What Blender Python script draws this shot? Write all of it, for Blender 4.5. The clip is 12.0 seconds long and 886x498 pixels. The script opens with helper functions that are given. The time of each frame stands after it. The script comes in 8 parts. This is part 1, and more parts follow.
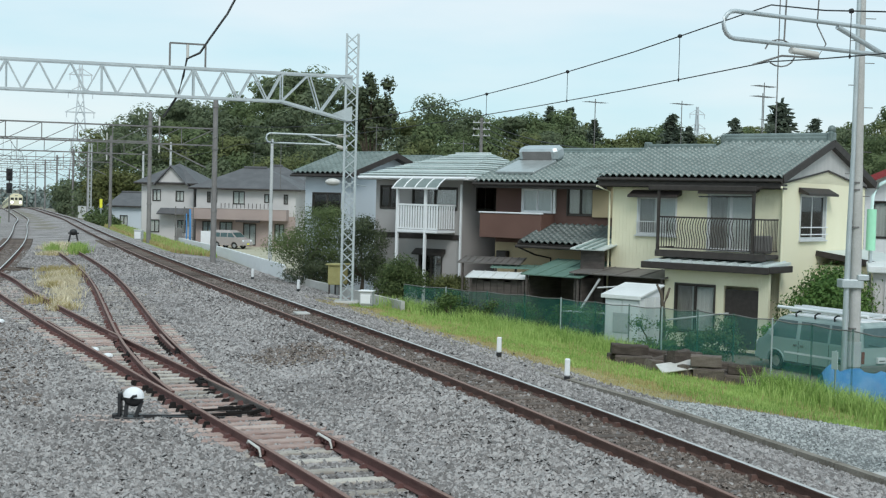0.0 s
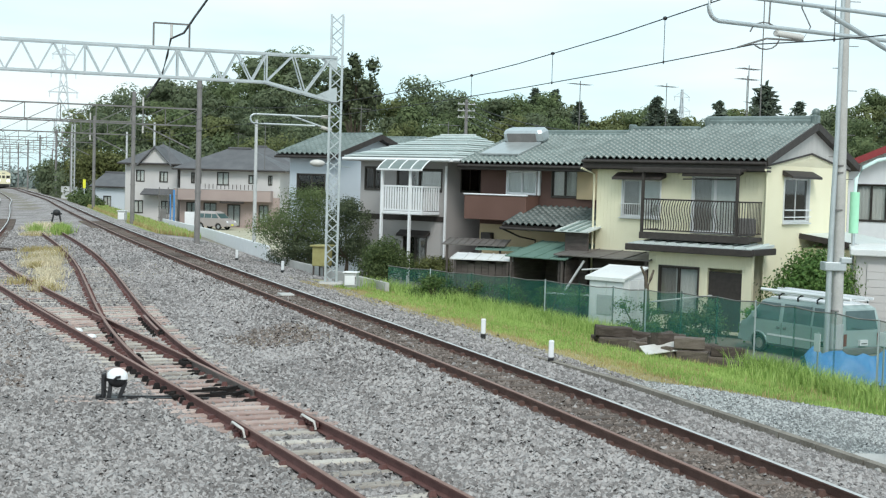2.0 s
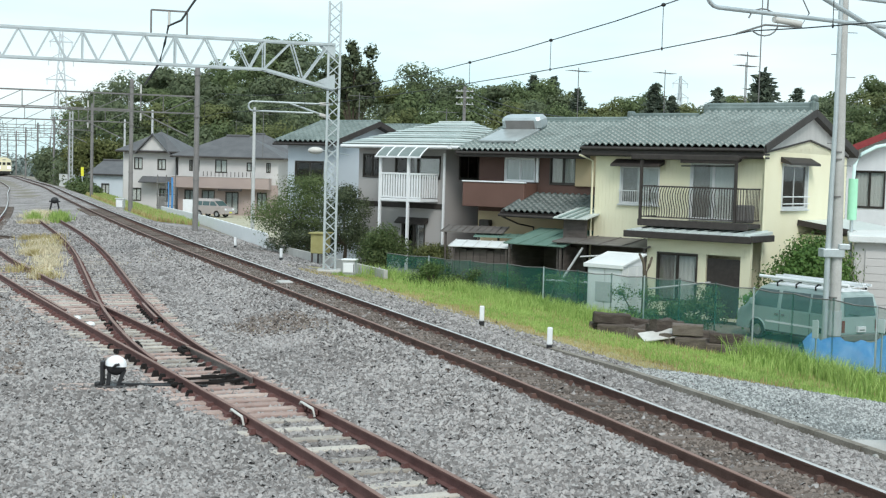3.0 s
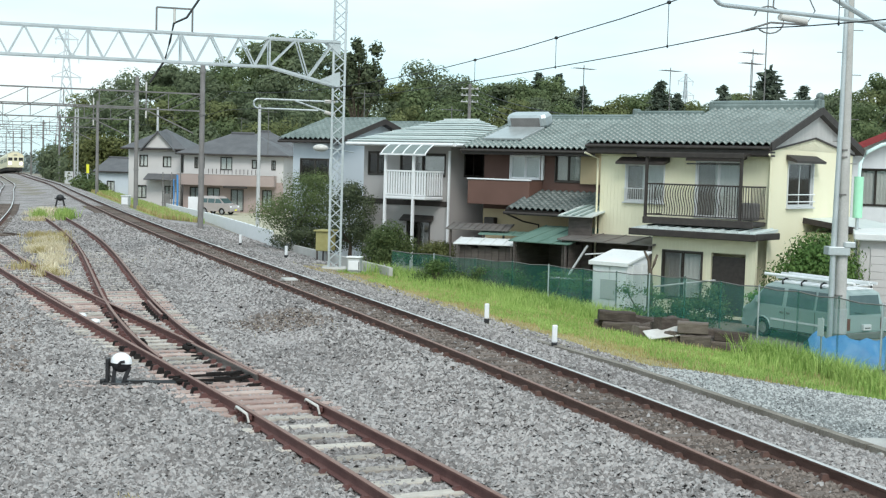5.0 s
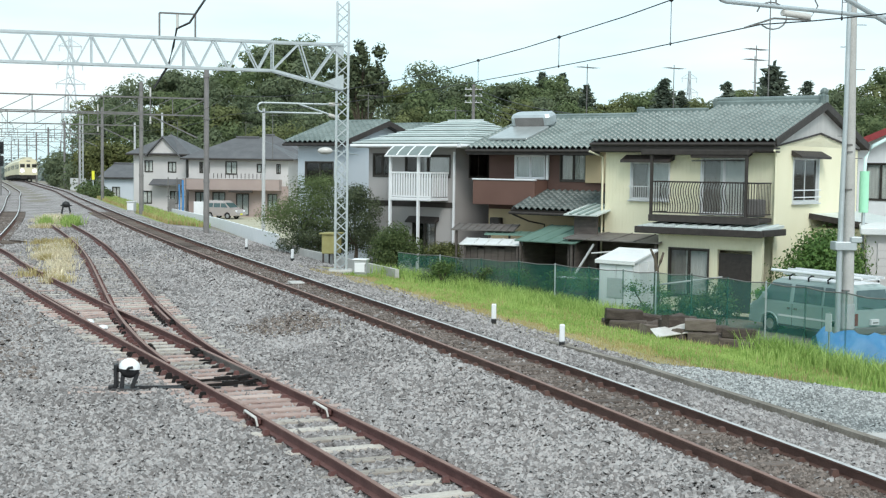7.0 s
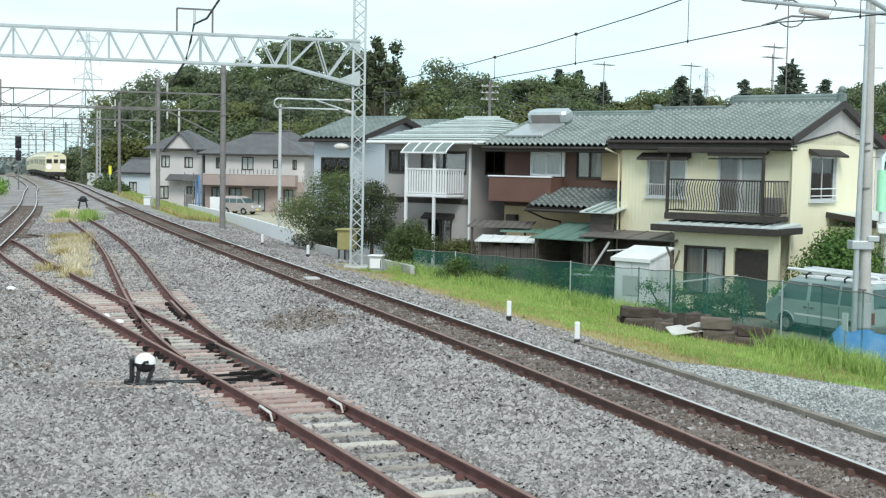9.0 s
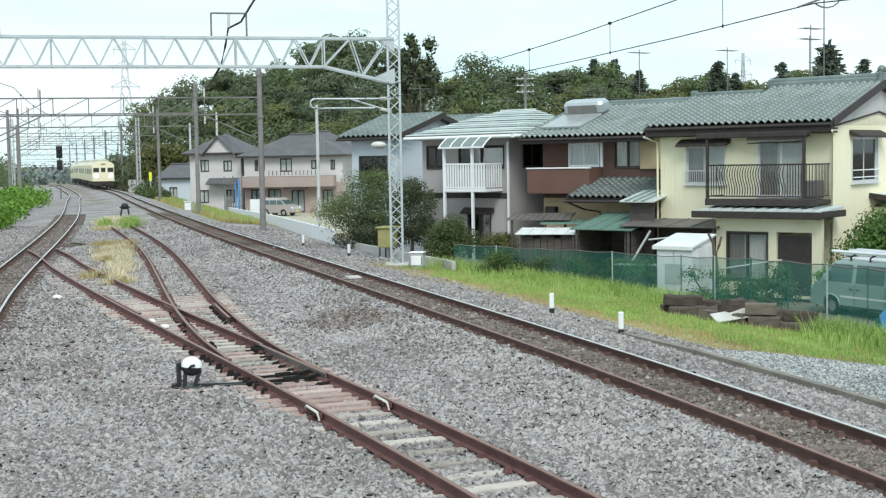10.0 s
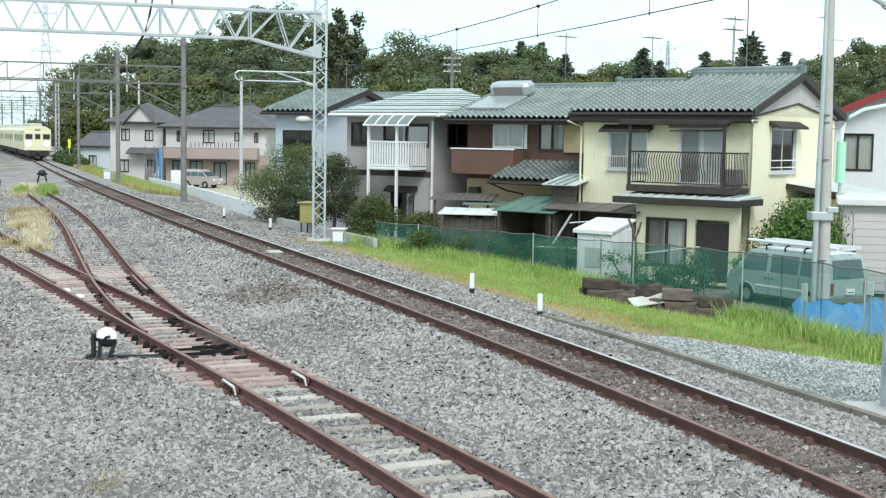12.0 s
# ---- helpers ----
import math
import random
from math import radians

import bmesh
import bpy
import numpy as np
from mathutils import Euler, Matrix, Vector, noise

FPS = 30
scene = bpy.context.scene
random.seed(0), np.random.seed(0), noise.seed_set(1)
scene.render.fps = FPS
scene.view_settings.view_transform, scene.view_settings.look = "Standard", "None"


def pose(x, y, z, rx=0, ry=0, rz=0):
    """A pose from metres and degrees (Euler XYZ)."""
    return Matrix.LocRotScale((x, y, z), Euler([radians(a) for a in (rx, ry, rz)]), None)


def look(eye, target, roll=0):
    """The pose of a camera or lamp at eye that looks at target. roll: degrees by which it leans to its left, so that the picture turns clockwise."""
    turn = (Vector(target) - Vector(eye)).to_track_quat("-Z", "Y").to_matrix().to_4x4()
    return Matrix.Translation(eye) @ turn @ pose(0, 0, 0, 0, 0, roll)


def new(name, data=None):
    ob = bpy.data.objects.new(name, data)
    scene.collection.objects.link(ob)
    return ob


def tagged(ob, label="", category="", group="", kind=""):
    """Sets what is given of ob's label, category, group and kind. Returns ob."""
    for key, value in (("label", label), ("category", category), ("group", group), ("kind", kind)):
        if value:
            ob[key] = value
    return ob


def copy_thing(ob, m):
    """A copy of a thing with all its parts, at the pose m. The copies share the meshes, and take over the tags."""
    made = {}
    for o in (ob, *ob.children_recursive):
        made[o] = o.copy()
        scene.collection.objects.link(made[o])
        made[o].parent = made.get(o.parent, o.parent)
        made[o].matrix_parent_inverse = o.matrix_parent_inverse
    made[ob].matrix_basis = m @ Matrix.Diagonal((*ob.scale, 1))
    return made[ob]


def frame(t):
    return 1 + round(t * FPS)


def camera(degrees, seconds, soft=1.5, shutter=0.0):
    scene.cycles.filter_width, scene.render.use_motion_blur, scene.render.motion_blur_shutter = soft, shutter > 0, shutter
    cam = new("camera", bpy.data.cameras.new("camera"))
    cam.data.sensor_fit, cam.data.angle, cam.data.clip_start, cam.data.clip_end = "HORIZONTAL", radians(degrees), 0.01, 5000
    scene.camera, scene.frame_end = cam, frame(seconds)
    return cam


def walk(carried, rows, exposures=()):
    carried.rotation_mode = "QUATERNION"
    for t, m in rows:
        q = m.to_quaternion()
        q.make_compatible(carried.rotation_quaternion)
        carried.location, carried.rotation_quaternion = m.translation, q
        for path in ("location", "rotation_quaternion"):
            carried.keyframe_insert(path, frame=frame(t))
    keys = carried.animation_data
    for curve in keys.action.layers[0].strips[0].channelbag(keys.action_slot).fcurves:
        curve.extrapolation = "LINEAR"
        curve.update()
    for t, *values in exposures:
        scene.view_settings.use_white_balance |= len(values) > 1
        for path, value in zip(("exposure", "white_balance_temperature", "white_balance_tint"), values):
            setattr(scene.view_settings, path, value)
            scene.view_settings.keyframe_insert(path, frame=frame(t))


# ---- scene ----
cam = camera(37.645, 12.0, soft=1.25)
EYE = (0.0, 0.0, 3.478)
PATH = [
    (0.0, 87.790, -1.464, -2.496), (0.5, 86.842, -1.877, -1.844), (1.0, 86.797, -1.223, -2.704),
    (1.5, 86.855, -1.557, -3.062), (2.0, 86.999, -1.653, -3.171), (2.5, 87.146, -1.581, -3.356),
    (3.0, 86.437, -1.569, -3.245), (3.5, 86.306, -1.665, -3.228), (5.5, 86.354, -1.595, -2.994),
    (6.0, 86.737, -1.466, -3.268), (6.5, 86.464, -1.105, -3.110), (7.0, 86.365, -0.732, -2.810),
    (9.0, 86.206, -1.022, -2.107), (9.5, 86.163, -0.879, -2.171), (10.0, 85.993, 1.042, -0.454),
    (10.5, 85.319, 2.198, -0.180), (11.0, 85.342, 1.217, -2.448), (11.5, 85.067, 0.806, -2.802),
    (12.0, 85.031, -0.894, -3.757),
]
EXPOSURE = [(0.0, -0.12, 6230, 8), (0.6, 0.13, 6360, 8), (1.5, 0.20, 6400, 9), (6.0, 0.26, 6370, 9), (10.0, 0.27, 6390, 8.5), (10.5, 0.33, 6380, 8.2), (11.2, 0.39, 6380, 8), (12.0, 0.39, 6370, 8)]
walk(cam, [(t, pose(*EYE, rx, ry, rz)) for t, rx, ry, rz in PATH], EXPOSURE)

# ---- daylight: high thin overcast ----
world = bpy.data.worlds.new("overcast_sky")
scene.world = world
world.use_nodes = True
wn, wl = world.node_tree.nodes, world.node_tree.links
wn.clear()
w_out = wn.new("ShaderNodeOutputWorld")
w_bg = wn.new("ShaderNodeBackground")
w_sky = wn.new("ShaderNodeTexSky")
w_sky.sky_type = "NISHITA"
w_sky.sun_disc = False
w_sky.sun_elevation, w_sky.sun_rotation = radians(47), radians(176)
w_co = wn.new("ShaderNodeTexCoord")
w_map = wn.new("ShaderNodeMapping")
w_map.inputs["Scale"].default_value = (1.5, 1.5, 7.0)
w_noise = wn.new("ShaderNodeTexNoise")
w_noise.inputs["Scale"].default_value = 1.6
w_noise.inputs["Detail"].default_value = 5.0
w_ramp = wn.new("ShaderNodeValToRGB")
w_ramp.color_ramp.elements[0].position, w_ramp.color_ramp.elements[0].color = 0.38, (0.55, 0.76, 0.81, 1)
w_ramp.color_ramp.elements[1].position, w_ramp.color_ramp.elements[1].color = 0.64, (0.76, 0.83, 0.84, 1)
w_dim = wn.new("ShaderNodeMix")
w_dim.data_type, w_dim.blend_type = "RGBA", "ADD"
w_dim.inputs[0].default_value = 0.025
wl.new(w_co.outputs["Generated"], w_map.inputs["Vector"])
wl.new(w_map.outputs[0], w_noise.inputs["Vector"])
wl.new(w_noise.outputs[0], w_ramp.inputs[0])
wl.new(w_ramp.outputs[0], w_dim.inputs[6])
wl.new(w_sky.outputs[0], w_dim.inputs[7])
wl.new(w_dim.outputs[2], w_bg.inputs["Color"])
w_bg.inputs["Strength"].default_value = 1.0
wl.new(w_bg.outputs[0], w_out.inputs[0])
sun = new("sun", bpy.data.lights.new("sun", "SUN"))
sun.data.energy, sun.data.angle, sun.data.color = 1.9, radians(22), (1.0, 0.97, 0.92)
sun.matrix_world = look((6, -60, 85), (0, 20, 0))


# ---- materials ----
def mat(name, c1, c2=None, rough=0.7, metal=0.0, scale=6.0, bump=0.25, fine=60.0, spread=0.0, stretch=(1, 1, 1), spec=0.4, island=0.0):
    """A surface of two tones in broad stains and fine grain, with relief; spread: tone from piece to piece."""
    m = bpy.data.materials.new(name)
    m.use_nodes = True
    n, l = m.node_tree.nodes, m.node_tree.links
    p = n["Principled BSDF"]
    c2 = c2 or tuple(v * 0.7 for v in c1)
    co = n.new("ShaderNodeTexCoord")
    mp = n.new("ShaderNodeMapping")
    mp.inputs["Scale"].default_value = stretch
    a, b = n.new("ShaderNodeTexNoise"), n.new("ShaderNodeTexNoise")
    a.inputs["Scale"].default_value, a.inputs["Detail"].default_value = scale, 6
    b.inputs["Scale"].default_value, b.inputs["Detail"].default_value = fine, 4
    l.new(co.outputs["Object"], mp.inputs[0])
    l.new(mp.outputs[0], a.inputs[0]), l.new(mp.outputs[0], b.inputs[0])
    r = n.new("ShaderNodeValToRGB")
    r.color_ramp.elements[0].position, r.color_ramp.elements[1].position = 0.3, 0.72
    r.color_ramp.elements[0].color, r.color_ramp.elements[1].color = (*c1, 1), (*c2, 1)
    ad = n.new("ShaderNodeMath")
    ad.operation = "MULTIPLY_ADD"
    ad.inputs[1].default_value = 0.45
    sub = n.new("ShaderNodeMath")
    sub.operation = "MULTIPLY_ADD"
    sub.inputs[1].default_value, sub.inputs[2].default_value = 0.6, -0.03
    l.new(a.outputs[0], sub.inputs[0])
    l.new(b.outputs[0], ad.inputs[0]), l.new(sub.outputs[0], ad.inputs[2])
    last = ad
    if spread or island:
        src = n.new("ShaderNodeObjectInfo") if spread else n.new("ShaderNodeNewGeometry")
        k = n.new("ShaderNodeMath")
        k.operation = "MULTIPLY_ADD"
        k.inputs[1].default_value = spread or island
        l.new(src.outputs["Random" if spread else "Random Per Island"], k.inputs[0])
        off = n.new("ShaderNodeMath")
        off.operation = "SUBTRACT"
        off.inputs[1].default_value = 0.5 * (spread or island)
        l.new(ad.outputs[0], off.inputs[0]), l.new(off.outputs[0], k.inputs[2])
        last = k
    l.new(last.outputs[0], r.inputs[0])
    l.new(r.outputs[0], p.inputs["Base Color"])
    p.inputs["Roughness"].default_value, p.inputs["Metallic"].default_value = rough, metal
    p.inputs["Specular IOR Level"].default_value = spec
    if bump:
        bu = n.new("ShaderNodeBump")
        bu.inputs["Strength"].default_value, bu.inputs["Distance"].default_value = bump, 0.02
        l.new(b.outputs[0], bu.inputs["Height"]), l.new(bu.outputs[0], p.inputs["Normal"])
    return m


def leaf_mat(name, c1, c2, rough=0.6, through_light=0.25, island=0.42):
    m = mat(name, c1, c2, rough, 0, 0.5, 0, 3.0, spec=0.2, island=island)
    n, l = m.node_tree.nodes, m.node_tree.links
    p, o = n["Principled BSDF"], n["Material Output"]
    t, x = n.new("ShaderNodeBsdfTranslucent"), n.new("ShaderNodeMixShader")
    ramp = [k for k in n if k.type == "VALTORGB"][0]
    l.new(ramp.outputs[0], t.inputs[0])
    x.inputs[0].default_value = through_light
    l.new(p.outputs[0], x.inputs[1]), l.new(t.outputs[0], x.inputs[2]), l.new(x.outputs[0], o.inputs[0])
    return m


def glass_mat(name, tint, clear):
    m = bpy.data.materials.new(name)
    m.use_nodes = True
    n, l = m.node_tree.nodes, m.node_tree.links
    n.clear()
    o, t, g, x, f = (n.new("ShaderNode" + k) for k in ("OutputMaterial", "BsdfTransparent", "BsdfGlossy", "MixShader", "Fresnel"))
    t.inputs[0].default_value = (*[v * clear for v in tint], 1)
    g.inputs["Roughness"].default_value = 0.03
    f.inputs[0].default_value = 1.6
    l.new(f.outputs[0], x.inputs[0]), l.new(t.outputs[0], x.inputs[1]), l.new(g.outputs[0], x.inputs[2])
    l.new(x.outputs[0], o.inputs[0])
    return m


def glow_mat(name, color, power):
    m = mat(name, color, color, 0.3, bump=0)
    p = m.node_tree.nodes["Principled BSDF"]
    p.inputs["Emission Color"].default_value, p.inputs["Emission Strength"].default_value = (*color, 1), power
    return m


def net_mat(name, color, amount):
    m = mat(name, color, rough=0.8, bump=0)
    n, l = m.node_tree.nodes, m.node_tree.links
    p, o = n["Principled BSDF"], n["Material Output"]
    t, x = n.new("ShaderNodeBsdfTransparent"), n.new("ShaderNodeMixShader")
    x.inputs[0].default_value = amount
    l.new(t.outputs[0], x.inputs[1]), l.new(p.outputs[0], x.inputs[2]), l.new(x.outputs[0], o.inputs[0])
    return m


def rubble_mat(name, c1, c2, pitch, stain):
    """Packed stone: every cell has its own tone and a raised middle, under broad stains."""
    m = bpy.data.materials.new(name)
    m.use_nodes = True
    n, l = m.node_tree.nodes, m.node_tree.links
    p = n["Principled BSDF"]
    co, v, w = n.new("ShaderNodeTexCoord"), n.new("ShaderNodeTexVoronoi"), n.new("ShaderNodeTexNoise")
    v.inputs["Scale"].default_value = 1.0 / pitch
    w.inputs["Scale"].default_value, w.inputs["Detail"].default_value = stain, 5
    l.new(co.outputs["Object"], v.inputs[0]), l.new(co.outputs["Object"], w.inputs[0])
    sep, mix = n.new("ShaderNodeSeparateColor"), n.new("ShaderNodeMath")
    mix.operation = "MULTIPLY_ADD"
    mix.inputs[1].default_value = 0.7
    half = n.new("ShaderNodeMath")
    half.operation = "MULTIPLY_ADD"
    half.inputs[1].default_value, half.inputs[2].default_value = 1.3, -0.5
    l.new(w.outputs[0], half.inputs[0]), l.new(half.outputs[0], mix.inputs[2])
    l.new(v.outputs["Color"], sep.inputs[0]), l.new(sep.outputs[0], mix.inputs[0])
    r = n.new("ShaderNodeValToRGB")
    r.color_ramp.elements[0].position, r.color_ramp.elements[1].position = 0.1, 0.95
    r.color_ramp.elements[0].color, r.color_ramp.elements[1].color = (*c1, 1), (*c2, 1)
    l.new(mix.outputs[0], r.inputs[0]), l.new(r.outputs[0], p.inputs["Base Color"])
    b = n.new("ShaderNodeBump")
    b.invert = True
    b.inputs["Strength"].default_value, b.inputs["Distance"].default_value = 1.0, 0.03
    l.new(v.outputs["Distance"], b.inputs["Height"]), l.new(b.outputs[0], p.inputs["Normal"])
    p.inputs["Roughness"].default_value, p.inputs["Specular IOR Level"].default_value = 0.95, 0.3
    return m


M = dict(
    ballast=rubble_mat("ballast_bed", (0.165, 0.147, 0.142), (0.48, 0.445, 0.435), 0.036, 0.5),
    stone=mat("crushed_stone", (0.163, 0.149, 0.143), (0.418, 0.392, 0.380), 0.9, scale=0.35, bump=0.3, fine=30, island=0.56),
    grease=mat("old_black_grease", (0.012, 0.011, 0.011), (0.035, 0.03, 0.028), 0.95, spec=0.1, bump=0.5, scale=8),
    blade_steel=mat("greased_blade_steel", (0.10, 0.085, 0.078), (0.26, 0.235, 0.22), 0.5, 0.4, 3, 0.15, 40),
    straw=leaf_mat("bleached_straw", (0.54, 0.455, 0.30), (0.84, 0.76, 0.56), 0.8),
    stone_brown=mat("rust_dusted_stone", (0.10, 0.079, 0.067), (0.245, 0.203, 0.178), 0.95, scale=0.5, bump=0.3, fine=30, island=0.8),
    rust=mat("rusty_rail", (0.092, 0.040, 0.037), (0.175, 0.088, 0.078), 0.75, 0.2, 3, 0.2, 50),
    darkwood=mat("dark_sleeper_wood", (0.085, 0.066, 0.056), (0.20, 0.162, 0.14), 0.9, scale=4, bump=0.6, fine=40, spread=0.35, stretch=(1, 6, 6)),
    brown_rail=mat("brown_rail", (0.075, 0.038, 0.031), (0.15, 0.085, 0.068), 0.7, 0.3, 3, 0.2, 50),
    bright=mat("worn_railhead", (0.66, 0.60, 0.57), (0.84, 0.79, 0.76), 0.30, 0.9, 4, 0.05, 40),
    dullhead=mat("dull_railhead", (0.22, 0.12, 0.095), (0.32, 0.20, 0.16), 0.55, 0.4, 4, 0.1, 40),
    wood=mat("weathered_sleeper", (0.30, 0.265, 0.23), (0.60, 0.55, 0.49), 0.9, scale=4, bump=0.6, fine=40, spread=0.35, stretch=(1, 6, 6)),
    redwood=mat("rust_stained_sleeper", (0.34, 0.235, 0.205), (0.58, 0.46, 0.41), 0.9, scale=4, bump=0.6, fine=40, spread=0.3, stretch=(1, 6, 6)),
    drysoil=mat("dry_straw_soil", (0.24, 0.21, 0.11), (0.40, 0.36, 0.20), 0.95, scale=0.9, bump=0.6, fine=14),
    soil=mat("packed_earth", (0.16, 0.14, 0.11), (0.30, 0.27, 0.22), 0.95, scale=0.6, bump=0.6, fine=12),
    path=mat("grey_gravel_path", (0.22, 0.226, 0.22), (0.44, 0.447, 0.435), 0.95, scale=1.0, bump=1.0, fine=16),
    path_stone=mat("pale_gravel", (0.20, 0.205, 0.20), (0.50, 0.508, 0.495), 0.9, scale=0.5, bump=0.3, fine=30, island=0.8),
    concrete=mat("concrete", (0.36, 0.35, 0.33), (0.55, 0.54, 0.52), 0.85, scale=1.5, bump=0.2, fine=30),
    pale_concrete=mat("pale_concrete", (0.58, 0.59, 0.58), (0.74, 0.75, 0.75), 0.85, scale=0.8, bump=0.2, fine=25),
    galv=mat("galvanised_steel", (0.42, 0.46, 0.47), (0.60, 0.64, 0.65), 0.45, 0.55, 2, 0.1, 30),
    dark_steel=mat("weathered_steel", (0.13, 0.125, 0.12), (0.26, 0.25, 0.24), 0.7, 0.3, 2, 0.2, 30),
    pole=mat("grey_pole", (0.17, 0.16, 0.155), (0.29, 0.275, 0.265), 0.7, 0.2, 1.5, 0.15, 30),
    lightpole=mat("pale_pole", (0.45, 0.46, 0.46), (0.60, 0.61, 0.61), 0.6, 0.1, 1.5, 0.15, 30),
    wire=mat("wire", (0.03, 0.03, 0.03), (0.06, 0.06, 0.06), 0.6, 0.4, bump=0),
    black=mat("black_paint", (0.012, 0.012, 0.014), (0.03, 0.03, 0.032), 0.5, bump=0.1),
    white=mat("white_paint", (0.74, 0.75, 0.76), (0.84, 0.85, 0.86), 0.5, scale=3, bump=0.08),
    cream=mat("cream_stucco", (0.78, 0.73, 0.52), (0.85, 0.81, 0.62), 0.85, scale=0.7, bump=0.35, fine=70, stretch=(1, 1, 0.4)),
    ochre=mat("ochre_stucco", (0.42, 0.33, 0.20), (0.53, 0.43, 0.28), 0.85, scale=0.8, bump=0.3, fine=60),
    brownwall=mat("brown_stucco", (0.100, 0.055, 0.044), (0.145, 0.086, 0.071), 0.85, scale=0.8, bump=0.4, fine=60),
    brownpanel=mat("brown_panel", (0.115, 0.061, 0.047), (0.165, 0.09, 0.071), 0.7, scale=0.8, bump=0.2, fine=60),
    greywall=mat("warm_grey_stucco", (0.36, 0.34, 0.33), (0.46, 0.44, 0.43), 0.9, scale=0.6, bump=0.4, fine=60, stretch=(1, 1, 0.4)),
    bluewall=mat("pale_blue_wall", (0.50, 0.55, 0.60), (0.60, 0.65, 0.69), 0.85, scale=0.6, bump=0.2),
    pinkwall=mat("dusty_pink_wall", (0.33, 0.26, 0.24), (0.42, 0.34, 0.31), 0.85, scale=0.5, bump=0.2),
    whitewall=mat("off_white_wall", (0.50, 0.48, 0.47), (0.62, 0.60, 0.59), 0.85, scale=0.5, bump=0.2, stretch=(1, 1, 0.4)),
    gableboard=mat("grey_gable_board", (0.42, 0.41, 0.40), (0.56, 0.55, 0.53), 0.85, scale=1.2, bump=0.2, stretch=(4, 4, 0.5)),
    tile=mat("grey_green_roof_tile", (0.085, 0.115, 0.108), (0.235, 0.285, 0.27), 0.34, scale=1.2, bump=0.06, fine=20, spread=0.08, spec=0.5),
    tile_join=mat("grey_green_roof_tiles", (0.085, 0.115, 0.108), (0.235, 0.285, 0.27), 0.34, scale=1.2, bump=0.06, fine=20, island=0.08, spec=0.5),
    grey_tile=mat("grey_roof_tiles", (0.085, 0.092, 0.090), (0.25, 0.262, 0.258), 0.4, scale=1.2, bump=0.06, fine=20, island=0.1, spec=0.5),
    tile_dark=mat("dark_grey_roof_tiles", (0.050, 0.064, 0.060), (0.125, 0.148, 0.14), 0.42, scale=1.8, bump=0.25, fine=20, island=0.2),
    collector=mat("pale_collector_glass", (0.26, 0.285, 0.285), (0.38, 0.405, 0.40), 0.2, scale=2, bump=0.03, spec=0.6),
    slate=mat("grey_slate_roof", (0.075, 0.075, 0.08), (0.14, 0.14, 0.145), 0.7, scale=1, bump=0.3, fine=25, island=0.2),
    metalroof=mat("pale_green_metal_roof", (0.54, 0.60, 0.58), (0.72, 0.76, 0.74), 0.38, 0.2, 1.0, 0.1, 20),
    midroof=mat("weathered_green_metal_roof", (0.40, 0.47, 0.45), (0.58, 0.64, 0.62), 0.42, 0.2, 2.0, 0.1, 20),
    awning=net_mat("milky_awning_sheet", (0.25, 0.30, 0.29), 0.86),
    darkroof=mat("dark_green_metal_roof", (0.20, 0.28, 0.255), (0.33, 0.40, 0.375), 0.45, 0.1, 1.0, 0.2, 20),
    tin=mat("corrugated_tin", (0.11, 0.098, 0.09), (0.24, 0.22, 0.205), 0.6, 0.3, 1.5, 0.2, 20),
    greentin=mat("green_painted_tin", (0.095, 0.175, 0.140), (0.17, 0.26, 0.215), 0.55, 0.1, 1.5, 0.2, 20),
    whitetin=mat("white_sheet_roof", (0.60, 0.61, 0.60), (0.76, 0.77, 0.76), 0.6, 0.0, 1.5, 0.2, 20),
    oldboard=mat("old_dark_board", (0.055, 0.045, 0.04), (0.13, 0.11, 0.10), 0.9, scale=2, bump=0.5, fine=25, stretch=(1, 1, 5)),
    # near black: the shade inside the rooms is put into this colour
    dark=mat("unlit_interior_colour", (0.02, 0.02, 0.02), (0.04, 0.04, 0.04), 0.9, bump=0),
    trim=mat("dark_brown_trim", (0.026, 0.021, 0.019), (0.058, 0.048, 0.043), 0.6, bump=0.15),
    sash=mat("aluminium_sash", (0.58, 0.59, 0.59), (0.70, 0.71, 0.71), 0.4, 0.2, bump=0.05),
    bronze=mat("bronze_sash", (0.05, 0.045, 0.04), (0.09, 0.08, 0.07), 0.4, 0.5, bump=0.05),
    screen=mat("grey_paper_screen", (0.25, 0.24, 0.225), (0.36, 0.345, 0.33), 0.9, scale=2, bump=0.1),
    tanscreen=mat("tan_shutter", (0.52, 0.47, 0.40), (0.64, 0.59, 0.51), 0.85, scale=2, bump=0.2, stretch=(6, 6, 0.3)),
    curtain=mat("curtain", (0.66, 0.67, 0.64), (0.82, 0.82, 0.79), 0.9, scale=5, bump=0.4, stretch=(6, 6, 0.3)),
    glass=glass_mat("window_glass", (0.90, 0.93, 0.93), 0.97),
    kerbstone=mat("stained_kerb", (0.15, 0.13, 0.105), (0.32, 0.29, 0.25), 0.9, scale=1.5, bump=0.4, fine=25),
    oldwood=mat("old_sleeper_timber", (0.06, 0.046, 0.038), (0.20, 0.165, 0.14), 0.95, scale=3, bump=0.8, fine=25, spread=0.4, stretch=(1, 6, 6)),
    vanpaint=mat("silver_green_van_paint", (0.315, 0.40, 0.385), (0.37, 0.455, 0.44), 0.28, 0.2, 1.0, 0.02, spec=0.6),
    carpaint=mat("champagne_car_paint", (0.42, 0.37, 0.35), (0.48, 0.43, 0.41), 0.25, 0.3, 1.0, 0.02, spec=0.6),
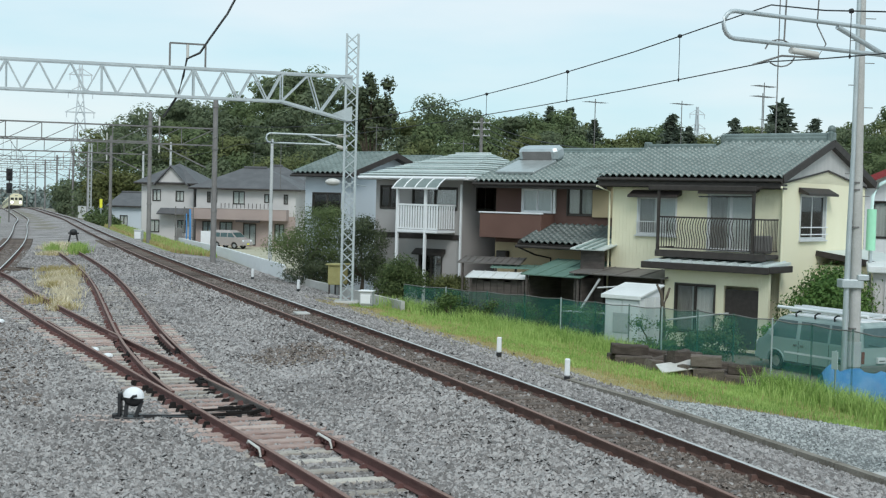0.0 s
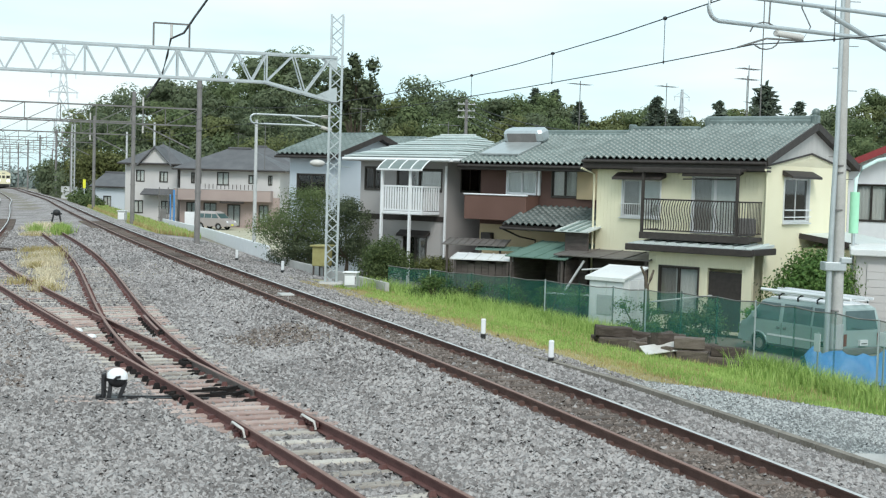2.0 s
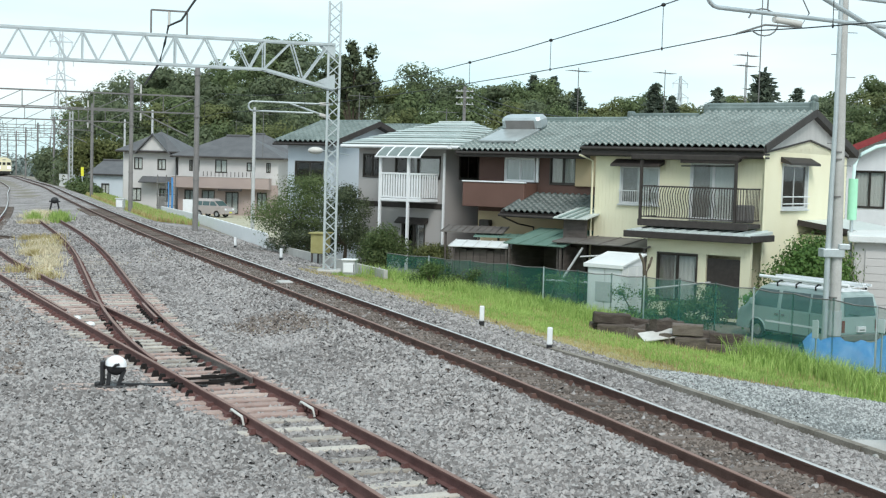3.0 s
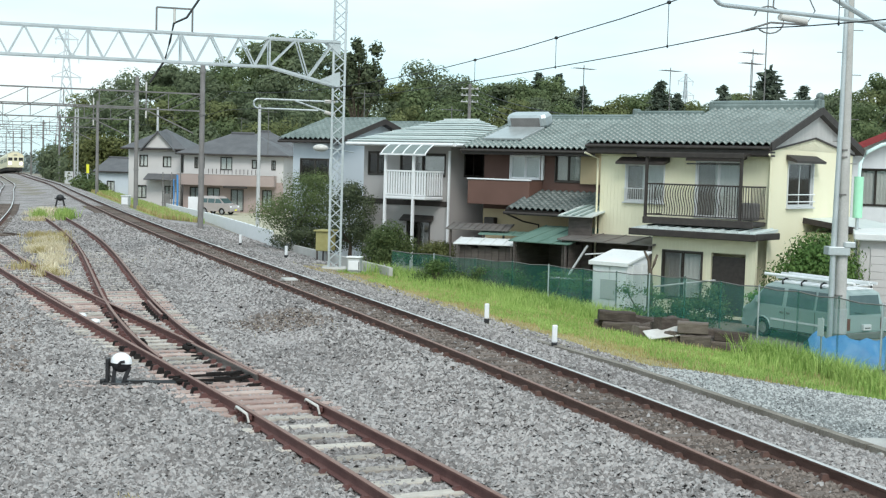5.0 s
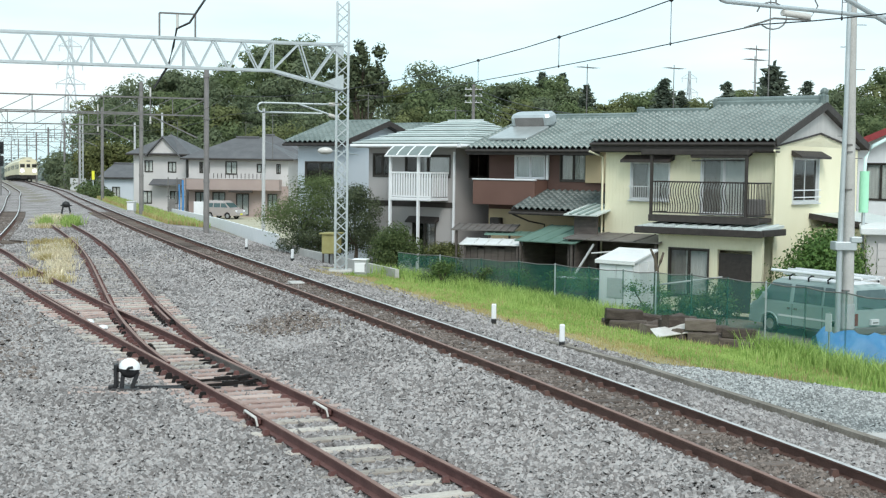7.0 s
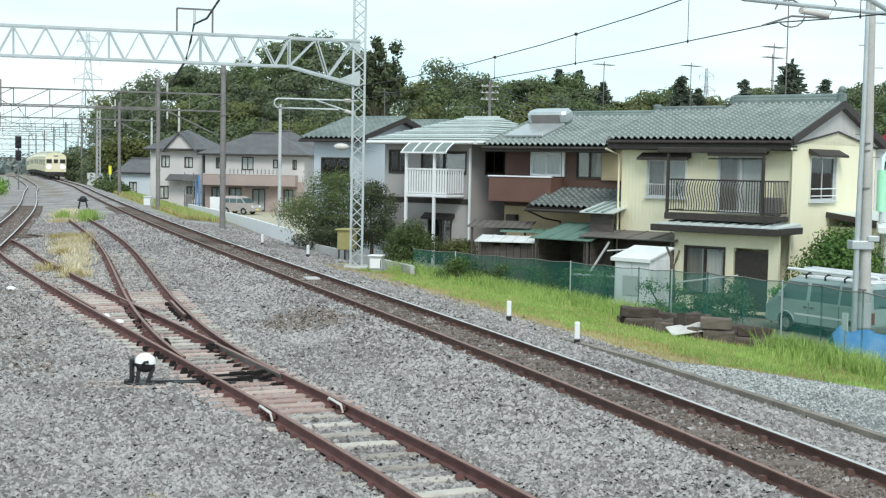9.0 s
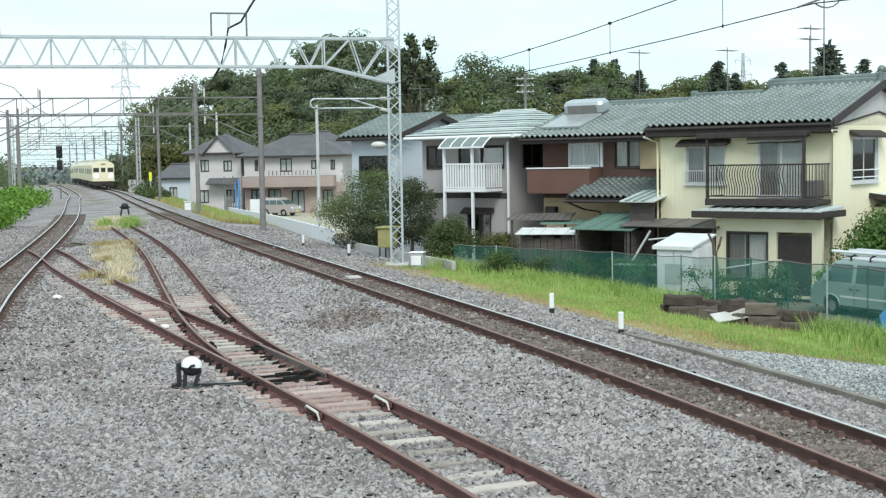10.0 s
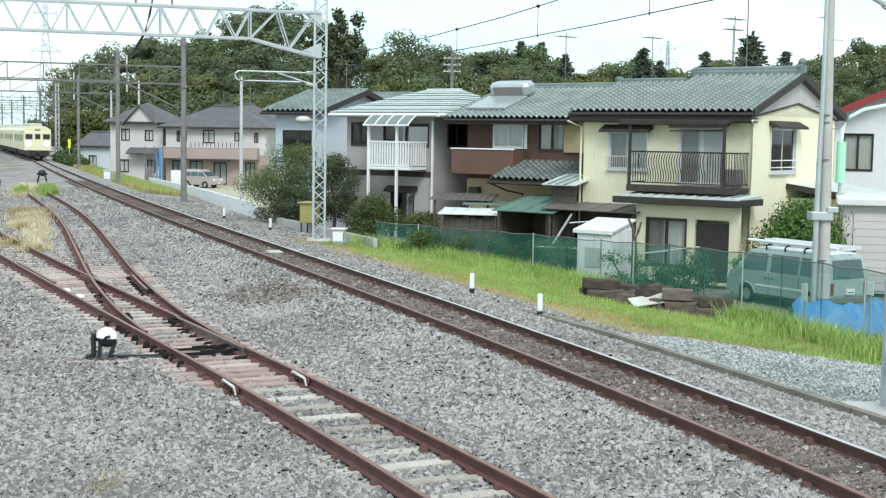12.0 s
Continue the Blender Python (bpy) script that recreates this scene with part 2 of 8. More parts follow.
    tyre=mat("tyre_rubber", (0.015, 0.015, 0.015), (0.035, 0.034, 0.033), 0.85, bump=0.2),
    carglass=mat("car_glass", (0.045, 0.08, 0.08), (0.075, 0.12, 0.12), 0.06, 0, bump=0, spec=0.7),
    chrome=mat("wheel_silver", (0.5, 0.51, 0.52), (0.62, 0.63, 0.64), 0.3, 0.8, bump=0),
    redlamp=mat("red_lamp_lens", (0.14, 0.018, 0.015), (0.2, 0.03, 0.025), 0.25, bump=0),
    tarp=mat("blue_tarpaulin", (0.05, 0.20, 0.46), (0.12, 0.32, 0.62), 0.45, scale=2, bump=0.3, fine=15),
    trainpaint=mat("cream_train_paint", (0.74, 0.68, 0.46), (0.80, 0.74, 0.54), 0.4, 0.0, 0.6, 0.03, spec=0.5),
    cabglass=mat("dark_cab_glass", (0.03, 0.028, 0.022), (0.05, 0.046, 0.036), 0.15, 0, bump=0, spec=0.5),
    # opaque pale glass: the bright reflection on the carriage is painted into it
    trainglass=mat("reflection_pale_carriage_glass", (0.30, 0.31, 0.25), (0.38, 0.39, 0.32), 0.12, 0, bump=0, spec=0.7),
    trainroof=mat("train_roof_grey", (0.46, 0.46, 0.38), (0.58, 0.57, 0.48), 0.7, scale=0.8, bump=0.1),
    under=mat("train_underframe", (0.02, 0.02, 0.02), (0.06, 0.055, 0.05), 0.8, bump=0.2),
    headlight=glow_mat("lit_headlight", (1.0, 0.97, 0.85), 3.0),
    yellow=mat("yellow_sign", (0.75, 0.72, 0.03), (0.82, 0.80, 0.08), 0.5, bump=0),
    mint=mat("mint_green_paint", (0.35, 0.72, 0.48), (0.42, 0.80, 0.55), 0.4, bump=0.02),
    lampglass=mat("pale_lamp_cover", (0.62, 0.80, 0.76), (0.70, 0.86, 0.82), 0.3, bump=0),
    yellowbox=mat("faded_yellow_paint", (0.30, 0.265, 0.10), (0.42, 0.38, 0.17), 0.7, bump=0.1),
    redroof=mat("red_roof_trim", (0.25, 0.035, 0.04), (0.34, 0.06, 0.06), 0.5, bump=0.1),
    orangeroof=mat("terracotta_roof", (0.36, 0.17, 0.10), (0.48, 0.26, 0.17), 0.7, bump=0.3),
    insul=mat("brown_white_insulator", (0.50, 0.48, 0.45), (0.64, 0.62, 0.58), 0.3, bump=0),
    net=net_mat("green_net", (0.03, 0.165, 0.125), 0.42),
    net_thin=net_mat("thin_green_net", (0.06, 0.27, 0.225), 0.38),
    bark=mat("bark", (0.07, 0.055, 0.04), (0.15, 0.12, 0.09), 0.95, scale=4, bump=0.8, fine=20),
    leaf_dark=leaf_mat("deep_green_leaves", (0.056, 0.074, 0.042), (0.135, 0.160, 0.085)),
    leaf_mid=leaf_mat("mid_green_leaves", (0.058, 0.088, 0.032), (0.150, 0.190, 0.075)),
    leaf_olive=leaf_mat("olive_leaves", (0.075, 0.088, 0.03), (0.19, 0.20, 0.075)),
    # far crowns: leaf greens lifted and greyed, distance haze put into the colour
    wood_dark=leaf_mat("hazed_deep_green_crowns", (0.115, 0.145, 0.090), (0.225, 0.265, 0.150), 0.8, 0.45, 0.2),
    wood_mid=leaf_mat("hazed_mid_green_crowns", (0.105, 0.142, 0.070), (0.215, 0.262, 0.122), 0.8, 0.45, 0.2),
    wood_olive=leaf_mat("hazed_olive_crowns", (0.130, 0.150, 0.066), (0.245, 0.270, 0.118), 0.8, 0.42, 0.2),
    leaf_fresh=leaf_mat("fresh_green_leaves", (0.058, 0.102, 0.030), (0.165, 0.24, 0.08)),
    leaf_fir=leaf_mat("conifer_needles", (0.080, 0.100, 0.078), (0.15, 0.18, 0.13)),
    leaf_tree=leaf_mat("soft_olive_leaves", (0.092, 0.130, 0.052), (0.21, 0.26, 0.11), 0.7, 0.3, 0.35),
    leaf_bush=leaf_mat("glossy_bush_leaves", (0.062, 0.125, 0.030), (0.19, 0.30, 0.085), 0.5),
    leaf_bright=leaf_mat("bright_leaves", (0.09, 0.20, 0.025), (0.22, 0.36, 0.06)),
    grass=leaf_mat("green_grass", (0.21, 0.33, 0.075), (0.48, 0.60, 0.20), 0.7),
    grass_dry=leaf_mat("dry_grass", (0.36, 0.29, 0.12), (0.56, 0.48, 0.25), 0.8),
    turf=mat("turf_soil", (0.16, 0.22, 0.05), (0.32, 0.38, 0.11), 0.95, scale=0.8, bump=0.6, fine=8),
    hill=mat("woodland_floor", (0.045, 0.058, 0.032), (0.08, 0.098, 0.055), 0.95, scale=0.1, bump=0.3, fine=1),
    # pale blue-grey: the haze over the farthest woods is put into their colour
    haze=mat("haze_tinted_woods", (0.16, 0.20, 0.19), (0.24, 0.28, 0.26), 0.95, scale=0.05, bump=0.3, fine=0.5),
    asphalt=mat("grey_asphalt", (0.10, 0.10, 0.10), (0.17, 0.17, 0.165), 0.9, scale=0.5, bump=0.3, fine=30),
    sand=mat("sandy_yard", (0.36, 0.33, 0.24), (0.48, 0.45, 0.34), 0.95, scale=0.5, bump=0.3, fine=10),
    # steel paled towards the sky tone, so the colour supplies the haze
    pylon=mat("haze_paled_pylon_steel", (0.50, 0.54, 0.56), (0.60, 0.64, 0.66), 0.6, 0.2, bump=0),
)


def cladding(m, pitch, strength):
    """Fine upright ribs on a wall's surface."""
    n, l = m.node_tree.nodes, m.node_tree.links
    p, co = n["Principled BSDF"], [k for k in n if k.type == "TEX_COORD"][0]
    old = [k for k in n if k.type == "BUMP"][0]
    w, b = n.new("ShaderNodeTexWave"), n.new("ShaderNodeBump")
    w.inputs["Scale"].default_value = 0.314 / pitch
    w.wave_profile = "SAW"
    b.inputs["Strength"].default_value, b.inputs["Distance"].default_value = strength, 0.03
    l.new(co.outputs["Object"], w.inputs[0]), l.new(w.outputs["Fac"], b.inputs["Height"])
    l.new(old.outputs[0], b.inputs["Normal"]), l.new(b.outputs[0], p.inputs["Normal"])


cladding(M["cream"], 0.15, 1.0), cladding(M["gableboard"], 0.2, 0.7)


# ---- mesh helpers ----
class Shape:
    """Gathers solids into one mesh."""

    def __init__(self):
        self.v, self.f, self.s, self.m = [], [], [], []

    def add(self, verts, faces, smooth=False, mi=0):
        k = len(self.v)
        self.v += [tuple(p) for p in verts]
        self.f += [tuple(i + k for i in f) for f in faces]
        self.s += [smooth] * len(faces)
        self.m += [mi] * len(faces)
        return self

    def box(self, a, b, bevel=0.0, m=None, mi=0):
        """A box from corner a to corner b, its edges cut by bevel."""
        (x0, y0, z0), (x1, y1, z1) = a, b
        x0, x1, y0, y1, z0, z1 = min(x0, x1), max(x0, x1), min(y0, y1), max(y0, y1), min(z0, z1), max(z0, z1)
        e = min(bevel, (x1 - x0) * 0.45, (y1 - y0) * 0.45, (z1 - z0) * 0.45)
        if e <= 0:
            v = [(x, y, z) for z in (z0, z1) for y in (y0, y1) for x in (x0, x1)]
            f = [(0, 2, 3, 1), (4, 5, 7, 6), (0, 1, 5, 4), (2, 6, 7, 3), (0, 4, 6, 2), (1, 3, 7, 5)]
        else:
            def ring(z, d):
                return [(x0 + e + d, y0 + d, z), (x1 - e - d, y0 + d, z), (x1 - d, y0 + e + d, z), (x1 - d, y1 - e - d, z),
                        (x1 - e - d, y1 - d, z), (x0 + e + d, y1 - d, z), (x0 + d, y1 - e - d, z), (x0 + d, y0 + e + d, z)]
            d = e * 0.6
            rings = [ring(z0, d), ring(z0 + e, 0), ring(z1 - e, 0), ring(z1, d)]
            v = sum(rings, [])
            f = [tuple(range(7, -1, -1)), tuple(range(24, 32))]
            f += [(r * 8 + i, r * 8 + (i + 1) % 8, r * 8 + 8 + (i + 1) % 8, r * 8 + 8 + i) for r in range(3) for i in range(8)]
        if m is not None:
            v = [m @ Vector(p) for p in v]
        return self.add(v, f, mi=mi)

    def tube(self, pts, r, n=8, r2=None, caps=True, mi=0):
        """A round bar along points."""
        pts = [Vector(p) for p in pts]
        rings, up = [], Vector((0, 0, 1))
        for i, p in enumerate(pts):
            d = (pts[min(i + 1, len(pts) - 1)] - pts[max(i - 1, 0)]).normalized()
            side = d.cross(up if abs(d.z) < 0.95 else Vector((1, 0, 0))).normalized()
            top = side.cross(d)
            q = r if r2 is None else r + (r2 - r) * i / max(1, len(pts) - 1)
            rings.append([p + (side * math.cos(a) + top * math.sin(a)) * q for a in (2 * math.pi * k / n for k in range(n))])
        v = sum(rings, [])
        f = [(i * n + k, i * n + (k + 1) % n, i * n + n + (k + 1) % n, i * n + n + k) for i in range(len(pts) - 1) for k in range(n)]
        self.add(v, f, True, mi)
        if caps:
            self.add(rings[0], [tuple(range(n - 1, -1, -1))], mi=mi)
            self.add(rings[-1], [tuple(range(n))], mi=mi)
        return self

    def bar(self, a, b, w, h=None, mi=0):
        """A square bar from a to b."""
        a, b = Vector(a), Vector(b)
        h = h or w
        d = (b - a).normalized()
        side = d.cross(Vector((0, 0, 1)) if abs(d.z) < 0.95 else Vector((0, 1, 0))).normalized() * w / 2
        top = side.cross(d).normalized() * h / 2
        v = [p + s * side + t * top for p in (a, b) for s, t in ((-1, -1), (1, -1), (1, 1), (-1, 1))]
        return self.add(v, [(3, 2, 1, 0), (4, 5, 6, 7), (0, 1, 5, 4), (1, 2, 6, 5), (2, 3, 7, 6), (3, 0, 4, 7)], mi=mi)

    def prism(self, outline, a, b, axis="x", smooth=False, mi=0):
        """An outline (2D, counter-clockwise) drawn out from a to b along an axis."""
        def put(p, w):
            return {"x": (w, p[0], p[1]), "y": (p[0], w, p[1]), "z": (p[0], p[1], w)}[axis]
        n = len(outline)
        self.add([put(p, w) for w in (a, b) for p in outline], [(i, (i + 1) % n, n + (i + 1) % n, n + i) for i in range(n)], smooth, mi)
        self.add([put(p, a) for p in outline], [tuple(range(n - 1, -1, -1))], mi=mi)
        return self.add([put(p, b) for p in outline], [tuple(range(n))], mi=mi)

    def slab(self, corners, t, mi=0):
        """A plate with these corners as its top, t thick."""
        c = [Vector(p) for p in corners]
        n = (c[1] - c[0]).cross(c[2] - c[0]).normalized()
        if n.z < 0:
            c.reverse()
            n = -n
        k = len(c)
        v = c + [p - n * t for p in c]
        return self.add(v, [tuple(range(k)), tuple(range(2 * k - 1, k - 1, -1))] + [(i, k + i, k + (i + 1) % k, (i + 1) % k) for i in range(k)], mi=mi)

    def ball(self, c, r, n=10, m=6, mi=0):
        v = [(c[0] + r[0] * math.sin(math.pi * j / m) * math.cos(2 * math.pi * i / n), c[1] + r[1] * math.sin(math.pi * j / m) * math.sin(2 * math.pi * i / n),
              c[2] + r[2] * math.cos(math.pi * j / m)) for j in range(m + 1) for i in range(n)]
        f = [(j * n + i, (j + 1) * n + i, (j + 1) * n + (i + 1) % n, j * n + (i + 1) % n) for j in range(m) for i in range(n)]
        return self.add(v, f, True, mi)

    def data(self, name, *mats):
        me = bpy.data.meshes.new(name)
        me.from_pydata(self.v, [], self.f)
        for q in mats:
            me.materials.append(q)
        me.polygons.foreach_set("use_smooth", self.s)
        me.polygons.foreach_set("material_index", self.m)
        me.update()
        return me


def part(name, shape, material, parent=None, label="", at=None):
    mats = material if isinstance(material, (list, tuple)) else [material]
    ob = new(name, shape.data(name, *mats))
    ob.parent = parent
    if at is not None:
        ob.matrix_basis = at
    return tagged(ob, label)


def share(name, me, parent, m):
    ob = new(name, me)
    ob.parent, ob.matrix_basis = parent, m
    return ob


def thing(name, m, label, category, group="", kind=""):
    ob = new(name)
    ob.empty_display_size = 0.2
    ob.matrix_basis = m
    return tagged(ob, label, category, group, kind)


def quads(name, V, material, parent=None):
    """One mesh of many loose quads, V of shape (n, 4, 3)."""
    n = len(V)
    me = bpy.data.meshes.new(name)
    me.vertices.add(4 * n), me.loops.add(4 * n), me.polygons.add(n)
    me.vertices.foreach_set("co", np.asarray(V, np.float32).ravel())
    me.loops.foreach_set("vertex_index", np.arange(4 * n, dtype=np.int32))
    me.polygons.foreach_set("loop_start", np.arange(0, 4 * n, 4, dtype=np.int32))
    me.update(calc_edges=True)
    me.materials.append(material)
    ob = new(name, me)
    ob.parent = parent
    return ob


# ---- lines of the tracks ----
MAIN = [(6.65, 6), (5.25, 12), (3.6, 18), (1.46, 25), (-2.09, 36), (-4.36, 43), (-6.93, 51), (-9.76, 60), (-13.45, 72), (-17.64, 86),
        (-22.65, 103), (-29.07, 125), (-36.3, 150), (-45.9, 180), (-57.0, 215), (-71.1, 260), (-90.0, 320), (-124.6, 430)]
LEFT = [(-7.3, 15), (-8.45, 20), (-9.6, 25), (-10.78, 30), (-12.33, 36), (-14.0, 43), (-15.84, 51), (-17.9, 60), (-20.72, 72), (-24.14, 86),
        (-28.6, 103), (-34.6, 125), (-41.3, 150), (-50.5, 180), (-61.5, 215), (-75.7, 260), (-94.6, 320), (-129, 430)]
CROSS = [(3.31, 6), (2.15, 10), (0.65, 14), (-1.01, 18), (-1.88, 20), (-2.98, 22.5), (-4.09, 25), (-5.42, 28), (-6.97, 31.5), (-8.7, 35.5), (-10.62, 40),
         (-12.69, 45), (-14.6, 50), (-16.4, 54.3)]
SIDING = [(-1.87, 20), (-2.73, 22), (-3.48, 24), (-4.16, 26), (-5.07, 29), (-6.04, 32.5), (-7.2, 37), (-8.47, 42), (-10.02, 48), (-11.95, 55),
          (-14.35, 63), (-17.2, 72), (-20.5, 82)]


def spline(ctrl, step=1.0):
    P = [Vector((x, y, 0)) for x, y in ctrl]
    P = [2 * P[0] - P[1], *P, 2 * P[-1] - P[-2]]
    out = []
    for i in range(1, len(P) - 2):
        k = max(2, int((P[i + 1] - P[i]).length / step))
        for j in range(k):
            t = j / k
            a, b, c, d = P[i - 1:i + 3]
            out.append(0.5 * (2 * b + (c - a) * t + (2 * a - 5 * b + 4 * c - d) * t * t + (3 * b - a - 3 * c + d) * t ** 3))
    return out + [P[-2]]


def sag(y):
    """The line falls gently away beyond the far level crossing."""
    return -2.2 * max(0.0, (y - 215) / 110) ** 1.5


def line_x(ctrl, y):
    return np.interp(y, [c[1] for c in ctrl], [c[0] for c in ctrl])


def ground_z(x, y):
    """Height of the ground: ballast beds, the shoulder of the line, and the lower land of the houses."""
    s = (x - line_x(MAIN, y)) * 0.955
    z = np.interp(s, [-60, -45, -2.7, -1.5, 1.5, 3.2, 5.5, 8.5, 12, 2000], [-1.2, -0.2, -0.19, 0.02, 0.02, -0.40, -0.62, -1.02, -1.48, -1.5])
    far = np.maximum(-2.2 * np.clip((y - 215) / 110, 0, None) ** 1.5, -4.5)
    return z + far * np.clip((190 - np.abs(s + 3)) / 130, 0, 1)


# ---- ground ----
def grid_sheet(name, xs, ys, lift, material, label, kind="structure"):
    X, Y = np.meshgrid(xs, ys)
    Z = lift(X, Y)
    v = np.stack([X, Y, Z], -1).reshape(-1, 3)
    nx = len(xs)
    f = [(j * nx + i, j * nx + i + 1, (j + 1) * nx + i + 1, (j + 1) * nx + i) for j in range(len(ys) - 1) for i in range(nx - 1)]
    me = bpy.data.meshes.new(name)
    me.from_pydata(v.tolist(), [], f)
    me.polygons.foreach_set("use_smooth", [True] * len(f))
    me.materials.append(material)
    return tagged(new(name, me), label, "ground", kind=kind)


def ease(a, b, n, p):
    return a + (b - a) * np.linspace(0, 1, n) ** p


def land(x, y):
    return ground_z(x, y) - 0.03


gx = np.concatenate([-ease(110, 1800, 12, 2.5)[::-1], np.arange(-108, -30, 3.0), np.arange(-30, 26, 0.6), np.arange(26, 110, 4.0), ease(112, 1800, 12, 2.5)])
gy = np.concatenate([[-60, -20, 0], np.arange(4, 60, 0.8), np.arange(60, 150, 2.5), np.arange(150, 330, 8.0), ease(335, 3500, 14, 2.5)])
grid_sheet("ground", gx, gy, land, M["soil"], "bare brown earth of low land beside the railway")


def strip(name, ctrl, a, b, lift, material, label, step=1.0, y0=None, y1=None, category="ground"):
    """A strip of ground that follows a line, from a to b metres to its right, in columns."""
    pts = [p for p in spline(ctrl, step) if (y0 is None or p.y >= y0) and (y1 is None or p.y <= y1)]
    cols = np.linspace(a, b, max(4, int((b - a) / 0.5)))
    v, f = [], []
    for i, p in enumerate(pts):
        d = (pts[min(i + 1, len(pts) - 1)] - pts[max(i - 1, 0)]).normalized()
        for c in cols:
            x, y = p.x + d.y * c, p.y - d.x * c
            v.append((x, y, float(lift(x, y))))
    k = len(cols)
    f = [(i * k + j, i * k + j + 1, (i + 1) * k + j + 1, (i + 1) * k + j) for i in range(len(pts) - 1) for j in range(k - 1)]
    s = Shape().add(v, f, True)
    return tagged(part(name, s, material), label, category, kind="structure")


strip("ballast_bed", MAIN, -26, 3.3, lambda x, y: ground_z(x, y), M["ballast"], "wide bed of grey crushed stone under the tracks", 1.5, y1=330)
strip("gravel_path", MAIN, 3.42, 12.4, lambda x, y: ground_z(x, y) + 0.02 - 0.12 * np.clip((y - 25.5) / 3, 0, 1), M["path"], "grey gravel path beside the line", 1.0, y1=29)
strip("ballast_verge", MAIN, 3.3, 6.0, lambda x, y: ground_z(x, y), M["ballast"], "crushed stone spread beside the line", 1.5, y0=50, y1=84)
strip("dry_margin", MAIN, 3.3, 5.2, lambda x, y: ground_z(x, y) + 0.003, M["drysoil"], "dry yellowish soil at the edge of the ballast", 1.0, y0=24, y1=50)
strip("grass_verge", MAIN, 5.2, 12.5, lambda x, y: ground_z(x, y), M["turf"], "rough turf verge sloping to the fence", 0.8, y0=26.2, y1=48)
strip("grass_bank", MAIN, 2.9, 5.6, lambda x, y: ground_z(x, y), M["turf"], "rough turf bank along the line", 1.5, y0=84, y1=150)
strip("asphalt_road", LEFT, -16, -11, lambda x, y: ground_z(x, y) + 0.03, M["asphalt"], "grey service road beyond the green bank", 3, y0=60, y1=300)


# ---- tracks ----
def rail_profile():
    return [(-0.0635, 0), (0.0635, 0), (0.0635, 0.013), (0.012, 0.03), (0.009, 0.11), (0.0325, 0.122), (0.0325, 0.147), (0.024, 0.153),
            (-0.024, 0.153), (-0.0325, 0.147), (-0.0325, 0.122), (-0.009, 0.11), (-0.012, 0.03), (-0.0635, 0.013)]


def run_rail(name, pts, off, top, material, head, parent, label=""):
    """A rail beside a line of points; off: metres to its right; head: the material of the running surface."""
    prof = rail_profile()
    n = len(prof)
    s = Shape()
    v = []
    for i, p in enumerate(pts):
        d = (pts[min(i + 1, len(pts) - 1)] - pts[max(i - 1, 0)]).normalized()
        for a, b in prof:
            v.append((p.x + d.y * (off + a), p.y - d.x * (off + a), top + sag(p.y) - 0.153 + b))
    f = [(i * n + k, (i + 1) * n + k, (i + 1) * n + (k + 1) % n, i * n + (k + 1) % n) for i in range(len(pts) - 1) for k in range(n)]
    s.add(v, [q[::-1] for q in f], False)
    s.m = [1 if (j % n) in (6, 7, 8) else 0 for j in range(len(f))]
    s.add(v[:n], [tuple(range(n))])
    s.add(v[-n:], [tuple(range(n - 1, -1, -1))])
    return part(name, s, [material, head], parent, label)


def stations(pts, pitch, y0=-1e9, y1=1e9):
    """Points at an even pitch along a line, each with the line's direction."""
    acc = 0.0
    for a, b in zip(pts[:-1], pts[1:]):
        d = b - a
        L = d.length
        while acc < L:
            q = a + d * (acc / L)
            if y0 <= q.y <= y1:
                yield q, d / L
            acc += pitch
        acc -= L


def sleepers(pts, top, meshes, parent, pitch, y0, y1, shift=None, twist=0.8):
    """Sleepers across a line, their kinds mixed; shift: metres to the right of it, by y."""
    for q, d in stations(pts, pitch, y0, y1):
        o = shift(q.y) if shift else 0.0
        rz = math.degrees(math.atan2(d.y, d.x)) - 90 + random.uniform(-twist, twist)
        me = random.choice(meshes)
        share("sleeper", me, parent, pose(q.x + d.y * o, q.y - d.x * o, top + sag(q.y) + random.uniform(-0.012, 0.008), 0, 0, rz))


def sleeper_mesh(half, material):
    """A worn timber: bevelled, with its ends a little skewed and its top dished."""
    s = Shape().box((-half, -0.1, -0.14), (half, 0.1, 0), 0.014)
    s.v = [(x + 0.04 * math.sin(y * 17), y * (1 + 0.10 * math.sin(3.1 * x)), z - 0.006 * math.cos(2.3 * x)) for x, y, z in s.v]
    return s.data("sleeper", M[material])


sleeper_wood, sleeper_red, sleeper_dark = sleeper_mesh(1.05, "wood"), sleeper_mesh(1.05, "redwood"), sleeper_mesh(1.0, "darkwood")
G = 0.566

main_track = thing("railway_track", pose(0, 0, 0), "running line with worn bright railheads on grey ballast", "railway track", "railway tracks", "structure")
main_pts = spline(MAIN, 0.62)
run_rail("rail", main_pts, -G, 0.2, M["brown_rail"], M["dullhead"], main_track)
run_rail("rail", main_pts, G, 0.2, M["brown_rail"], M["bright"], main_track)
sleepers(main_pts, 0.068, [sleeper_dark], main_track, 0.6, 8, 90)
left_track = thing("railway_track", pose(0, 0, 0), "curved running line with bright railheads beside a green bank", "railway track", "railway tracks", "structure")
left_pts = spline(LEFT, 0.62)
run_rail("rail", left_pts, -G, 0.0, M["brown_rail"], M["bright"], left_track)
run_rail("rail", left_pts, G, 0.0, M["brown_rail"], M["bright"], left_track)
sleepers(left_pts, -0.15, [sleeper_dark], left_track, 0.62, 24, 95)
cross_track = thing("railway_track", pose(0, 0, 0), "rusty red crossover track on weathered wooden sleepers", "railway track", "railway tracks", "structure")
cross_pts = spline(CROSS, 0.5)
